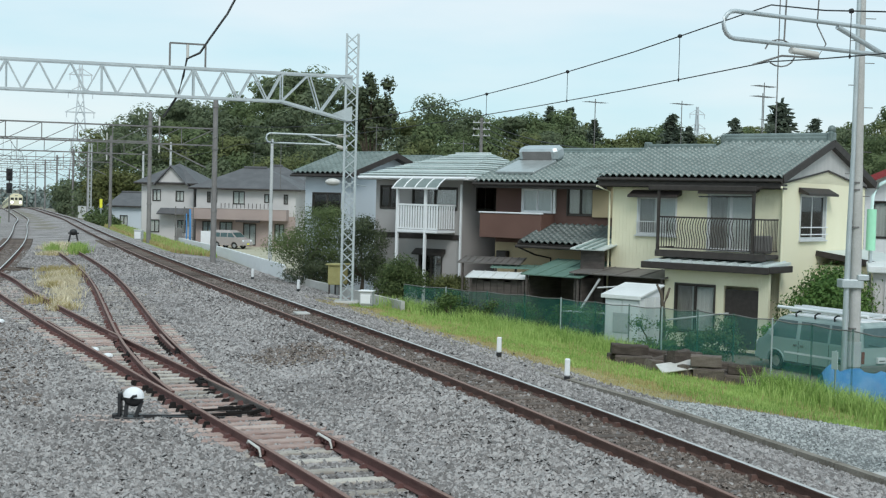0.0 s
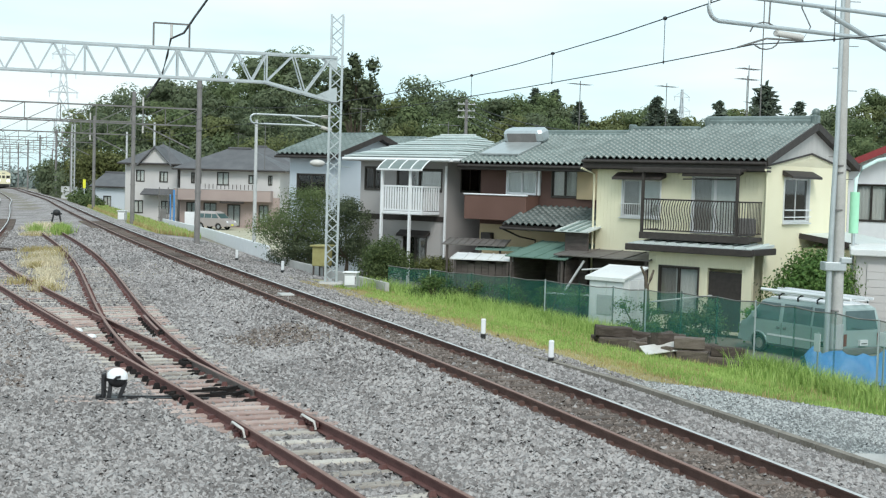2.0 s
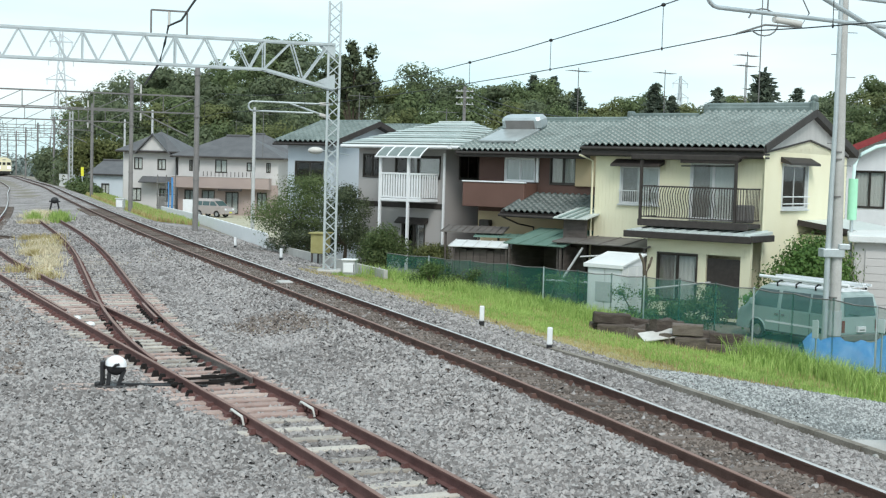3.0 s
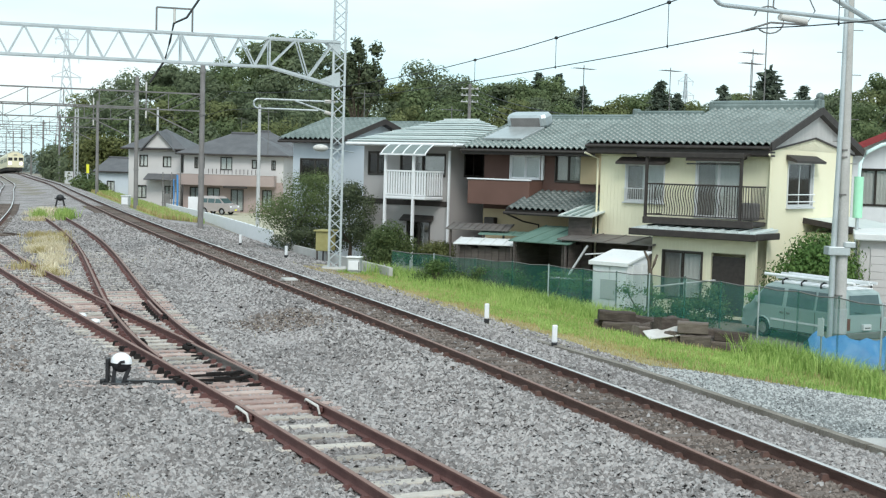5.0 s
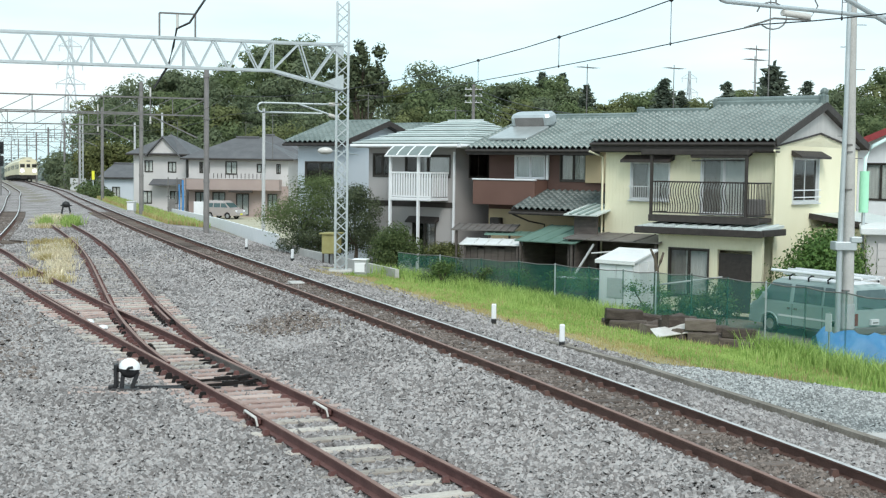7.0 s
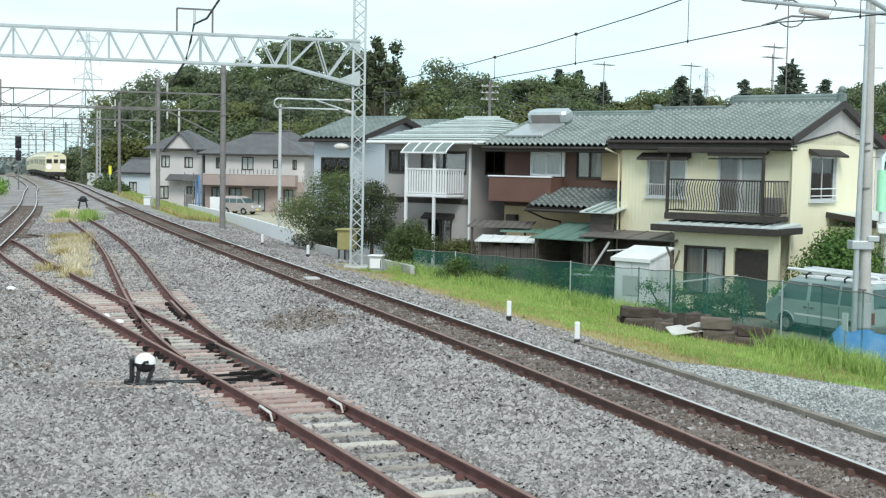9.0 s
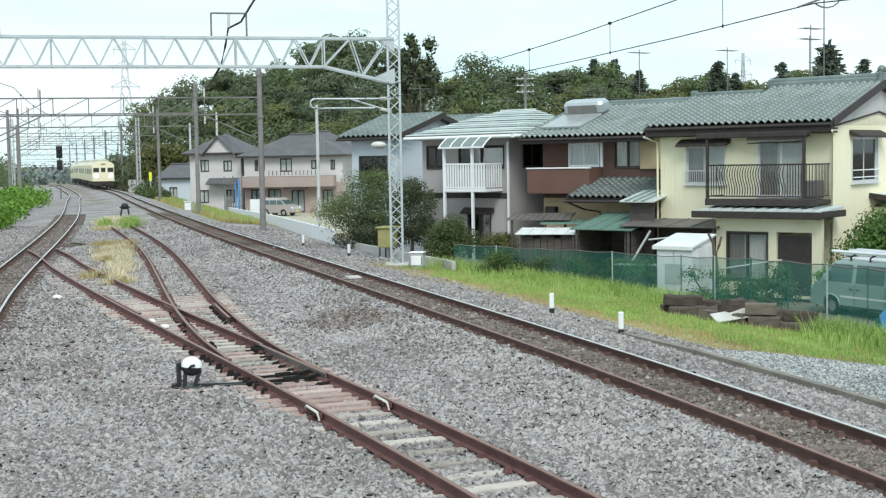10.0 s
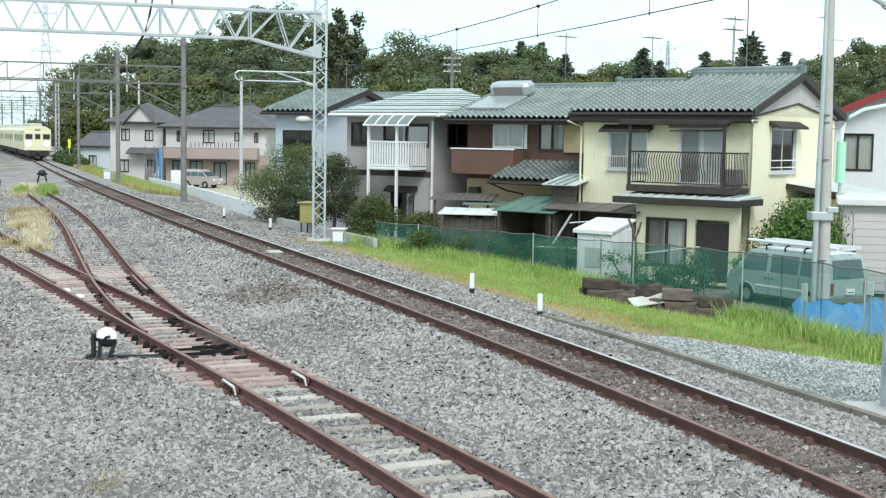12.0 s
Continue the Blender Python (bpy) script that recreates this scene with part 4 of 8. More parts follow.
for a0, a1, top in ((5.35, 6.6, 9.25), (13.75, 14.9, 9.2)):
    s = Shape()
    for off in (a0, a1):
        s.bar((off * bx, off * by, 8.4), (off * bx, off * by, top), 0.06)
    part("feeder_bracket", s.bar((a0 * bx, a0 * by, top), (a1 * bx, a1 * by, top), 0.06), M["dark_steel"], gantry, "square feeder bracket")
part("feeder_cable", Shape().tube([(6.8 * bx, 6.8 * by, 6.6), (6.3 * bx, 6.3 * by, 7.4), (6.12 * bx, 6.12 * by, 8.1), (6.0 * bx, 6.0 * by, 8.72), (5.55 * bx, 5.55 * by, 8.95), (5.2 * bx, 5.2 * by, 9.5), (4.6 * bx, 4.6 * by, 10.4), (4.2 * bx, 4.2 * by, 11.2)], 0.045, 6), M["wire"], gantry, "drooping black feeder cable")
part("feeder_insulator", Shape().tube([(5.98 * bx, 5.98 * by, 9.22), (5.98 * bx, 5.98 * by, 8.75)], 0.05, 8), M["insul"], gantry)


# ---- farther portal gantries ----
def portal(x, y, span, h, beam_z, pole_m, label, arm=True, lat=False):
    ob = thing("catenary_gantry", pose(x, y, float(ground_z(x, y)) - 0.1), label, "catenary gantry", "catenary gantries")
    base = -float(ground_z(x, y)) + 0.1
    bz = beam_z + base + sag(y)
    for k in (0, span):
        s = Shape()
        if lat:
            lattice(s, (k * bx, k * by, -0.3), (k * bx, k * by, h + base), 0.35, 20, 0.06, 0.03)
        else:
            s.tube([(k * bx, k * by, -0.3), (k * bx, k * by, h + base)], 0.17, 10, 0.14)
            for z in (h + base - 0.6, bz - 0.2, 3.0):
                s.tube([(k * bx, k * by, z), (k * bx, k * by, z + 0.1)], 0.19, 10)
        part("post", s, pole_m, ob)
    s = Shape()
    n = max(6, int(span / 1.7))
    p0, p1, up = Vector((0, 0, bz)), Vector((span * bx, span * by, bz)), Vector((0, 0, 0.95))
    s.bar(p0, p1, 0.08), s.bar(p0 + up, p1 + up, 0.08)
    for i in range(n):
        a, b = p0.lerp(p1, i / n), p0.lerp(p1, (i + 1) / n)
        s.bar(a, a + up, 0.045), s.bar(a + up, b, 0.04)
    part("truss_beam", s, M["dark_steel"], ob)
    if arm:
        for k, sg in ((0.5, 1), (span - 0.5, -1)):
            s = Shape()
            s.bar((k * bx, k * by, bz - 1.25), ((k + sg * 2.6) * bx, (k + sg * 2.6) * by, bz - 0.05), 0.07)
            s.bar(((k + sg * 2.6) * bx, (k + sg * 2.6) * by, bz), ((k + sg * 2.6) * bx, (k + sg * 2.6) * by, bz + 1.4), 0.06)
            part("arm", s, M["dark_steel"], ob, "sloping drop arm")
        for k in (3.1, span - 3.0):
            part("insulator", Shape().tube([(k * bx, k * by, bz - 0.1), (k * bx, k * by, bz - 0.5)], 0.05, 8), M["insul"], ob)
            part("insulator", Shape().tube([(k * bx, k * by, bz + 1.0), (k * bx, k * by, bz + 1.5)], 0.05, 8), M["insul"], ob)
    return ob


portal(-9.75, 74.2, 15.0, 8.9, 6.15, M["pole"], "grey concrete poles carrying a thin dark truss over the tracks")
portal(-17.6, 97.5, 15.0, 9.4, 6.2, M["pole"], "grey concrete poles carrying a thin dark truss over the tracks")
portal(-27.9, 133.0, 14.5, 9.0, 6.3, M["pole"], "grey concrete poles carrying a thin dark truss over the tracks")
portal(-35.6, 158.0, 14.5, 9.0, 6.3, M["lightpole"], "lattice posts carrying a thin dark truss over the tracks", lat=True)
for k, d in enumerate((190, 225, 262, 300, 345, 395)):
    x = float(line_x(MAIN, d)) + 3.6
    portal(x, d + 1, 14.5, 9.3, 6.3, M["pole"], "distant grey gantry over the tracks in haze", arm=k < 2)


# ---- single poles ----
def pole(name, x, y, h, r, material, label, cat="pole", arms=0):
    z = float(ground_z(x, y))
    ob = thing(name, pose(x, y, z), label, cat)
    part("shaft", Shape().tube([(0, 0, -0.4), (0, 0, h)], r, 12, r * 0.75), material, ob)
    if arms:
        s = Shape()
        for i in range(arms):
            zz = h - 0.4 - 0.55 * i
            s.bar((-0.75, 0, zz), (0.75, 0, zz), 0.07)
            for k in (-0.65, -0.25, 0.25, 0.65):
                s.tube([(k, 0, zz + 0.03), (k, 0, zz + 0.16)], 0.04, 6)
        part("crossarm", s, M["lightpole"], ob)
    return ob


right_pole = thing("concrete_pole", pose(13.35, 36.0, -1.35), "grey concrete pole with conduit and clamps behind a fence", "pole")
part("shaft", Shape().tube([(-0.06, 0, -0.3), (-0.09, 0, 2.6), (-0.17, 0, 7), (-0.24, 0, 12)], 0.175, 16, 0.115), M["concrete"], right_pole)
part("sleeve", Shape().tube([(-0.065, 0, 0.4), (-0.07, 0, 1.1)], 0.2, 16), M["lightpole"], right_pole, "pale wrapped sleeve near the foot")
part("conduit", Shape().tube([(-0.38, -0.1, -0.2), (-0.38, -0.1, 2.9), (-0.36, -0.1, 4.6), (-0.33, -0.1, 6.4), (-0.33, -0.1, 11)], 0.085, 10, 0.06), M["galv"], right_pole, "pale blue-grey conduit strapped to the pole")
part("clamp", Shape().box((-0.56, -0.24, 2.62), (0.06, 0.2, 2.86), 0.02).box((-0.12, -0.26, 2.84), (0.2, 0.2, 3.0), 0.02), M["galv"], right_pole, "broad steel clamp")
for z in (4.3, 5.35, 5.55, 1.45):
    x = -0.09 - 0.018 * z
    part("band", Shape().tube([(x, 0, z), (x, 0, z + 0.05)], 0.176 - 0.004 * z, 14), M["dark_steel"], right_pole, "steel band")
for k in range(9):
    z, sg = 5.2 + 0.62 * k, (-1) ** k
    part("step_bolt", Shape().tube([(-0.15, 0, z), (-0.15 + sg * 0.36, 0, z)], 0.012, 6), M["dark_steel"], right_pole)

bracket_mast = thing("catenary_mast", pose(7.86, 17.95, -0.5), "galvanised lattice mast on a concrete footing, with a hairpin cantilever", "catenary mast")
s = Shape()
lattice(s, (0, 0, 0), (0, 0, 8.5), 0.40, 22, 0.075, 0.04)
part("mast", s, M["galv"], bracket_mast)
part("footing", Shape().box((-0.74, -0.5, -0.6), (0.6, 0.55, 0.17), 0.03), M["concrete"], bracket_mast, "pale concrete footing")
part("flange", Shape().box((-0.25, -0.26, 0.18), (-0.13, -0.245, 3.2), 0.003), M["galv"], bracket_mast, "pale bolted flange")
s = Shape()
for k in range(26):
    s.box((-0.205, -0.275, 0.3 + k * 0.11), (-0.175, -0.262, 0.33 + k * 0.11), 0.004)
tagged(part("bolts", s, M["dark_steel"], bracket_mast), kind="stuff")
s = Shape()
d = Vector((-0.957, -0.503, 0))
hook_bracket(s, (0, 0, 6.40), (0, 0, 6.06), 3.75, d, 0.3, 0.028)
s.tube([d * 0.1 + Vector((0, 0, 5.65)), d * 2.1 + Vector((0, 0, 6.36))], 0.035, 8)
part("cantilever", s, M["galv"], bracket_mast, "hairpin cantilever tube")
for a, za, b, zb, r in ((0.15, 6.4, 0.75, 6.4, 0.06), (0.15, 5.68, 0.7, 5.87, 0.06), (2.42, 5.97, 2.86, 5.99, 0.04)):
    part("insulator", Shape().tube([d * a + Vector((0, 0, za)), d * b + Vector((0, 0, zb))], r, 10), M["insul"], bracket_mast, "pale insulator")
s = Shape()
s.tube([d * 3.45 + Vector((0, 0, 5.76)), d * 3.0 + Vector((0, 0, 5.91)), d * 2.4 + Vector((0, 0, 5.93))], 0.014, 6)
ring = [d * (3.03 + 0.24 * math.cos(a)) + Vector((0, 0, 5.94 + 0.17 * math.sin(a))) for a in np.linspace(0.2, 5.4, 14)]
s.tube(ring, 0.01, 6)
s.tube([d * 2.97 + Vector((0, 0, 6.1)), d * 2.95 + Vector((0, 0, 6.75))], 0.011, 6)
s.tube([d * 2.42 + Vector((0, 0, 6.8)), d * 2.44 + Vector((0, 0, 6.35)), d * 2.28 + Vector((0, 0, 6.12)), d * 2.42 + Vector((0, 0, 5.93))], 0.009, 6)
part("steady_arm", s, M["dark_steel"], bracket_mast, "thin steady arm and jumper loops")


# ---- overhead wires ----
def wire(name, pts, r, label):
    return tagged(part(name, Shape().tube(pts, r, 5, caps=False), M["wire"]), label, "wire", "overhead wires")


def catenary(ctrl, yr, spans, hi, lo, dip, r1, r2, shift=0.0):
    """Contact wire, sagging messenger and droppers above a line."""
    ms, cs, dr = [], [], Shape()
    for (y0, y1) in zip(spans[:-1], spans[1:]):
        for k in range(9):
            t = k / 9
            y = y0 + (y1 - y0) * t
            x = float(line_x(ctrl, y)) + shift
            zm = hi - dip * 4 * t * (1 - t) + sag(y)
            zc = lo - dip * 1.3 * t * (1 - t) + sag(y)
            ms.append((x, y, zm)), cs.append((x, y, zc))
            if k in (1, 3, 5, 7) and 50 < y < yr or ctrl is LEFT and k in (1, 3, 5, 7) and y < yr:
                dr.tube([(x, y, zc), (x, y, zm)], 0.007, 4)
                dr.ball((x, y, zm), (0.035, 0.05, 0.035), 6, 4)
    if ctrl is MAIN:
        for y in (14.4, 18.2, 21.8, 25.3, 31.0, 37.0, 43.0):
            zm, zc = (float(np.interp(y, [p[1] for p in w], [p[2] for p in w])) for w in (ms, cs))
            x = float(np.interp(y, [p[1] for p in ms], [p[0] for p in ms]))
            dr.tube([(x, y, zc), (x, y, zm)], 0.005, 4)
            dr.ball((x, y, zm), (0.035, 0.05, 0.03), 6, 4).ball((x, y, zc), (0.015, 0.02, 0.03), 6, 4)
    wire("messenger_wire", ms, r1, "thin black messenger wire above the track")
    wire("contact_wire", cs, r2, "thin black contact wire above the track")
    tagged(part("dropper_wires", dr, M["wire"]), "thin droppers hanging between two wires", "wire", kind="stuff")


catenary(MAIN, 110, [6, 16.0, 48.3, 74.2, 97.5, 133, 170, 215, 262, 320], 5.98, 5.28, 0.55, 0.009, 0.008, 0.55)
catenary(LEFT, 110, [16, 44, 70.5, 94, 130, 166, 210, 258, 315], 6.1, 5.15, 0.25, 0.012, 0.011, 0.2)


# ---- houses ----
HOUSE = -40.7


def win(parent, x, z, w, h, y=0.0, sash="sash", name="window", curtain=True, sill=False, hood=0.0, side=False, grille=False, cm="curtain"):
    """A sliding two-pane window set in a wall. On the side wall x runs along its depth."""
    m = Matrix.Translation((0, 0, 0)) if not side else Matrix.Translation((y, 0, 0)) @ Matrix.Rotation(math.pi / 2, 4, "Z")
    oy = 0.0 if side else y
    s = Shape()
    t = 0.055
    for a, b in (((x, -0.04, z), (x + w, 0.1, z + t)), ((x, -0.04, z + h - t), (x + w, 0.1, z + h)), ((x, -0.04, z + t), (x + t, 0.1, z + h - t)), ((x + w - t, -0.04, z + t), (x + w, 0.1, z + h - t))):
        s.box(Vector(a) + Vector((0, oy, 0)), Vector(b) + Vector((0, oy, 0)), 0.008)
    ob = part(name, s, M[sash], parent, "", m)
    for i, dy in ((0, 0.02), (1, 0.05)):
        x0 = x + t + i * (w - 2 * t) / 2
        x1 = x0 + (w - 2 * t) / 2
        f = Shape()
        for a, b in (((x0, dy, z + t), (x1, dy + 0.025, z + t + 0.045)), ((x0, dy, z + h - t - 0.045), (x1, dy + 0.025, z + h - t)),
                     ((x0, dy, z + t + 0.045), (x0 + 0.045, dy + 0.025, z + h - t - 0.045)), ((x1 - 0.045, dy, z + t + 0.045), (x1, dy + 0.025, z + h - t - 0.045))):
            f.box(Vector(a) + Vector((0, oy, 0)), Vector(b) + Vector((0, oy, 0)))
        part("sash_frame", f, M[sash], ob)
        p = part("pane", Shape().box((x0 + 0.04, oy + dy + 0.008, z + t + 0.04), (x1 - 0.04, oy + dy + 0.014, z + h - t - 0.04)), M["glass"], ob)
        p.visible_shadow = False
    if curtain:
        c, n = Shape(), 28
        v = []
        for k in range(n + 1):
            u = x + t + (w - 2 * t) * k / n
            v += [(u, oy + 0.10 + 0.015 * math.sin(k * 1.9), z + t), (u, oy + 0.10 + 0.015 * math.sin(k * 1.9), z + h - t)]
        gap = int(n * 0.42)
        c.add(v, [(2 * k, 2 * k + 2, 2 * k + 3, 2 * k + 1) for k in range(n) if not (curtain == 2 and k < gap)], True)
        part("curtain", c, M[cm], ob)
        if curtain == 2:
            q = Shape().add(v, [(2 * k, 2 * k + 2, 2 * k + 3, 2 * k + 1) for k in range(gap)], True)
            part("screen", q, M["screen"], ob, "grey paper screen")
    # flat dark plate added in place of the room's unlit depth
    part("recess", Shape().box((x + 0.02, oy + 0.28, z + 0.02), (x + w - 0.02, oy + 0.3, z + h - 0.02)), M["dark"], ob, "near-black plate standing for the unlit room behind the glass")
    if hood:
        part("hood", Shape().prism([(oy - 0.02, z + h + 0.22), (oy - hood, z + h + 0.02), (oy - hood, z + h - 0.06), (oy - 0.02, z + h + 0.05)], x - 0.18, x + w + 0.18), M["trim"], ob, "dark sloping window hood")
    if sill:
        part("sill", Shape().box((x - 0.05, oy - 0.1, z - 0.05), (x + w + 0.05, oy - 0.005, z - 0.004), 0.01), M["sash"], ob)
    if grille:
        g = Shape()
        for k in range(int(w / 0.09)):
            g.tube([(x + 0.05 + k * 0.09, oy - 0.1, z), (x + 0.05 + k * 0.09, oy - 0.1, z + 0.5)], 0.011, 5)
        g.bar((x, oy - 0.1, z + 0.5), (x + w, oy - 0.1, z + 0.5), 0.03), g.bar((x, oy - 0.1, z), (x + w, oy - 0.1, z), 0.03)
        part("grille", g, M["sash"], ob)
    return ob


def wall_holes(name, x0, x1, z0, z1, holes, material, parent, y=0.0, t=0.16, side=False):
    """A wall with openings cut through it; holes: (x, z, w, h)."""
    m = Matrix.Identity(4) if not side else Matrix.Translation((y, 0, 0)) @ Matrix.Rotation(math.pi / 2, 4, "Z")
    oy = 0.0 if side else y
    xs = sorted({x0, x1, *[h[0] for h in holes], *[h[0] + h[2] for h in holes]})
    s = Shape()
    for a, b in zip(xs[:-1], xs[1:]):
        if b - a < 1e-4 or a < x0 - 1e-6 or b > x1 + 1e-6:
            continue
        cuts = sorted((h[1], h[1] + h[3]) for h in holes if h[0] < b - 1e-4 and h[0] + h[2] > a + 1e-4)
        z = z0
        for c, d in cuts + [(z1, z1)]:
            if c - z > 1e-3:
                s.box((a, oy, z), (b, oy + t, c))
            z = max(z, d)
    return part(name, s, material, parent, "", m)


def tile_mesh(w=0.30, l=0.32):
    """One barrel tile: a round back between two sharp valleys, thicker at its lower edge."""
    n = 6
    bow = [0.11 * math.sin(math.pi * i / n) ** 1.6 if 0 < i < n else 0.0 for i in range(n + 1)]
    v = [(i * w / n, y, lift + bow[i]) for y, lift in ((0.0, 0.028), (l, 0.008)) for i in range(n + 1)]
    v += [(i * w / n, 0.0, bow[i] - 0.01) for i in range(n + 1)]
    f = [(i, i + 1, n + 2 + i, n + 1 + i) for i in range(n)] + [(2 * n + 2 + i, 2 * n + 3 + i, i + 1, i) for i in range(n)]
    return v, f


def tiled_slope(parent, origin, ux, uy, width, length, loose=0, mat_one="tile", w=0.26, l=0.24, name="tile", mat_rest="tile_join"):
    """Courses of pantiles on a roof slope; the lowest `loose` courses are single pieces."""
    ux, uy = Vector(ux).normalized(), Vector(uy).normalized()
    n = ux.cross(uy)
    base = Matrix((ux, uy, n)).transposed().to_4x4()
    base.translation = Vector(origin)
    nw, nl = int(width / w), int(length / l)
    v, f = tile_mesh(width / nw, length / nl + 0.06)
    one = Shape().add(v, f, True).data(name, M[mat_one])
    rest = Shape()
    for j in range(nl):
        for i in range(nw):
            off = Vector((i * width / nw, j * length / nl, 0.02))
            if j < loose:
                share(name, one, parent, base @ Matrix.Translation(off))
            else:
                rest.add([base @ (Vector(p) + off) for p in v], f, True)
    tagged(part("roof_tiles", rest, M[mat_rest], parent), kind="stuff")


def gutter(parent, a, b, r=0.06, material="trim"):
    return part("gutter", Shape().tube([a, b], r, 8), M[material], parent)


def yellow_house():
    h = thing("house", pose(13.39, 43.5, -1.4, 0, 0, HOUSE), "two-storey cream stucco house with grey-green tiled gable roof", "house")
    z = 1.4
    W, D = 6.62, 7.7
    wins = [(-5.57, 3.75, 1.62, 1.42), (-2.75, 3.3, 1.75, 2.05)]
    front = wall_holes("wall", -W, 0, 0.0, z + 4.35, wins, M["cream"], h)
    sidew = [(1.5, 3.75, 2.35, 1.62)]
    wall_holes("wall", 0.16, D, 0, z + 4.35, sidew, M["cream"], h, side=True)
    part("wall", Shape().box((-W, 0.16, 0), (-W + 0.16, D, z + 4.35)), M["cream"], h)
    part("wall", Shape().box((-W + 0.16, D - 0.16, 0), (-0.16, D, z + 4.35)), M["cream"], h)
    # floor between storeys, in the same painted room shade
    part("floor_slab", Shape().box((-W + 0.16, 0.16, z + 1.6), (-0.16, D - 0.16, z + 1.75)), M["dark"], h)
    mid, rise = D / 2, 1.5
    # gable: cream up to the trim, grey board above
    g = Shape().prism([(0.0, z + 4.35), (D, z + 4.35), (mid, z + 4.35 + 0.52)], -0.16, 0.0)
    part('gable_back', Shape().prism([(0.0, z + 4.35), (D, z + 4.35), (mid, z + 4.35 + rise - 0.15)], -0.2, -0.165), M['gableboard'], h)
    part("gable_wall", g, M["cream"], h)
    g = Shape().prism([(-0.1, z + 4.30), (mid, z + 4.86), (D + 0.1, z + 4.30), (D + 0.1, z + 4.4), (mid, z + 4.35 + rise - 0.1), (-0.1, z + 4.4)], 0.004, 0.03)
    part("gable_board", g, M["gableboard"], h, "weathered grey gable board")
    part("gable_trim", Shape().bar((0.04, -0.05, z + 4.3), (0.04, mid, z + 4.84), 0.03, 0.06).bar((0.04, mid, z + 4.84), (0.04, D + 0.05, z + 4.3), 0.03, 0.06), M["trim"], h)
    roof = part("roof", Shape(), M["trim"], h)
    s = Shape()
    e = 0.5
    slope = 0.324
    zt = z + 5.85
    x0, x1, xm, yl = -6.95, 0.22, -4.05, 3.15
    for sg in (0, 1):
        y_e, y_r = (-e, mid) if not sg else (D + e, mid)
        s.slab([(x0, y_e, zt - slope * (mid + e)), (x1, y_e, zt - slope * (mid + e)), (x1, y_r, zt), (xm, y_r, zt), (xm, y_r - 0.7 * (1 - 2 * sg), zt - 0.7 * slope), (x0, y_r - 0.7 * (1 - 2 * sg), zt - 0.7 * slope)], 0.14)
    roof.data = s.data("roof", M["trim"])
    zl = zt - slope * (mid + e)
    L = math.hypot(mid + e, slope * (mid + e))
    tiled_slope(roof, (xm, -e - 0.04, zl), (1, 0, 0), (0, mid + e, slope * (mid + e)), x1 - xm, L, loose=10)
    tiled_slope(roof, (x0, -e - 0.04, zl), (1, 0, 0), (0, mid + e, slope * (mid + e)), xm - x0, L - 0.74, loose=9)
    r = Shape()
    r.box((xm, mid - 0.16, zt - 0.02), (x1 - 0.1, mid + 0.16, zt + 0.24), 0.06)
    r.tube([(xm, mid, zt + 0.26), (x1 - 0.1, mid, zt + 0.26)], 0.11, 8)
    r.box((x1 - 0.22, mid - 0.22, zt - 0.05), (x1 + 0.02, mid + 0.22, zt + 0.42), 0.08).ball((x1 - 0.1, mid, zt + 0.48), (0.16, 0.16, 0.16), 8, 5)
    r.box((x0, mid - 0.95, zt - 0.7 * slope - 0.06), (xm - 0.02, mid - 0.6, zt - 0.7 * slope + 0.18), 0.05)
    r.box((xm - 0.12, mid - 0.2, zt - 0.02), (xm + 0.06, mid + 0.2, zt + 0.34), 0.05).box((x0 - 0.05, mid - 1.0, zt - 0.7 * slope - 0.04), (x0 + 0.12, mid - 0.55, zt - 0.7 * slope + 0.26), 0.05)
    part("ridge", r, M["tile_join"], roof)
    part("bargeboard", Shape().bar((x1 + 0.02, -e, zl - 0.02), (x1 + 0.02, mid, zt - 0.02), 0.05, 0.26).bar((x1 + 0.02, mid, zt - 0.02), (x1 + 0.02, D + e, zl - 0.02), 0.05, 0.26), M["trim"], roof, "dark brown bargeboards")
    gutter(roof, (x0, -e - 0.08, zl - 0.08), (x1, -e - 0.08, zl - 0.08))
    part("fascia", Shape().box((x0, -e - 0.03, zl - 0.34), (x1, -e + 0.04, zl - 0.01), 0.02), M["trim"], roof)
    part("soffit", Shape().box((x0 + 0.1, -e + 0.05, z + 4.08), (x1 - 0.05, -0.004, z + 4.14)), M["trim"], roof)
    part("rafter_board", Shape().box((x0 + 0.1, -e + 0.05, z + 4.2), (x1 - 0.05, -0.004, z + 4.26)), M["trim"], roof)
    win(h, *wins[0][:4], sill=True, hood=0.45, curtain=2, grille=True)
    win(h, *wins[1][:4], hood=0.45, curtain=2)
    win(h, *sidew[0][:4], y=0.0, side=True, hood=0.4, curtain=1, sill=True)
    for k in (0.2, 0.45):
        part("guard_rail", Shape().tube([(0.09, 1.5, 3.75 + k), (0.09, 3.85, 3.75 + k)], 0.022, 6), M["white"], h, "white window guard rail")
    # balcony with bowed iron rails
    b = part("balcony", Shape().box((-4.1, -1.15, z + 1.72), (-0.05, -0.01, z + 1.86), 0.02).box((-4.15, -1.2, z + 1.66), (-0.0, -1.1, z + 1.9), 0.02), M["trim"], h, "dark steel balcony")
    for y0, y1, xa, xb in ((-1.12, -1.12, -4.05, -0.1), (-1.12, -0.05, -4.05, -4.05), (-1.12, -0.05, -0.1, -0.1)):
        part("top_rail", Shape().bar((xa, y0, z + 3.05), (xb, y1, z + 3.05), 0.05, 0.05), M["trim"], b)
        part("bottom_rail", Shape().bar((xa, y0, z + 1.98), (xb, y1, z + 1.98), 0.04), M["trim"], b)
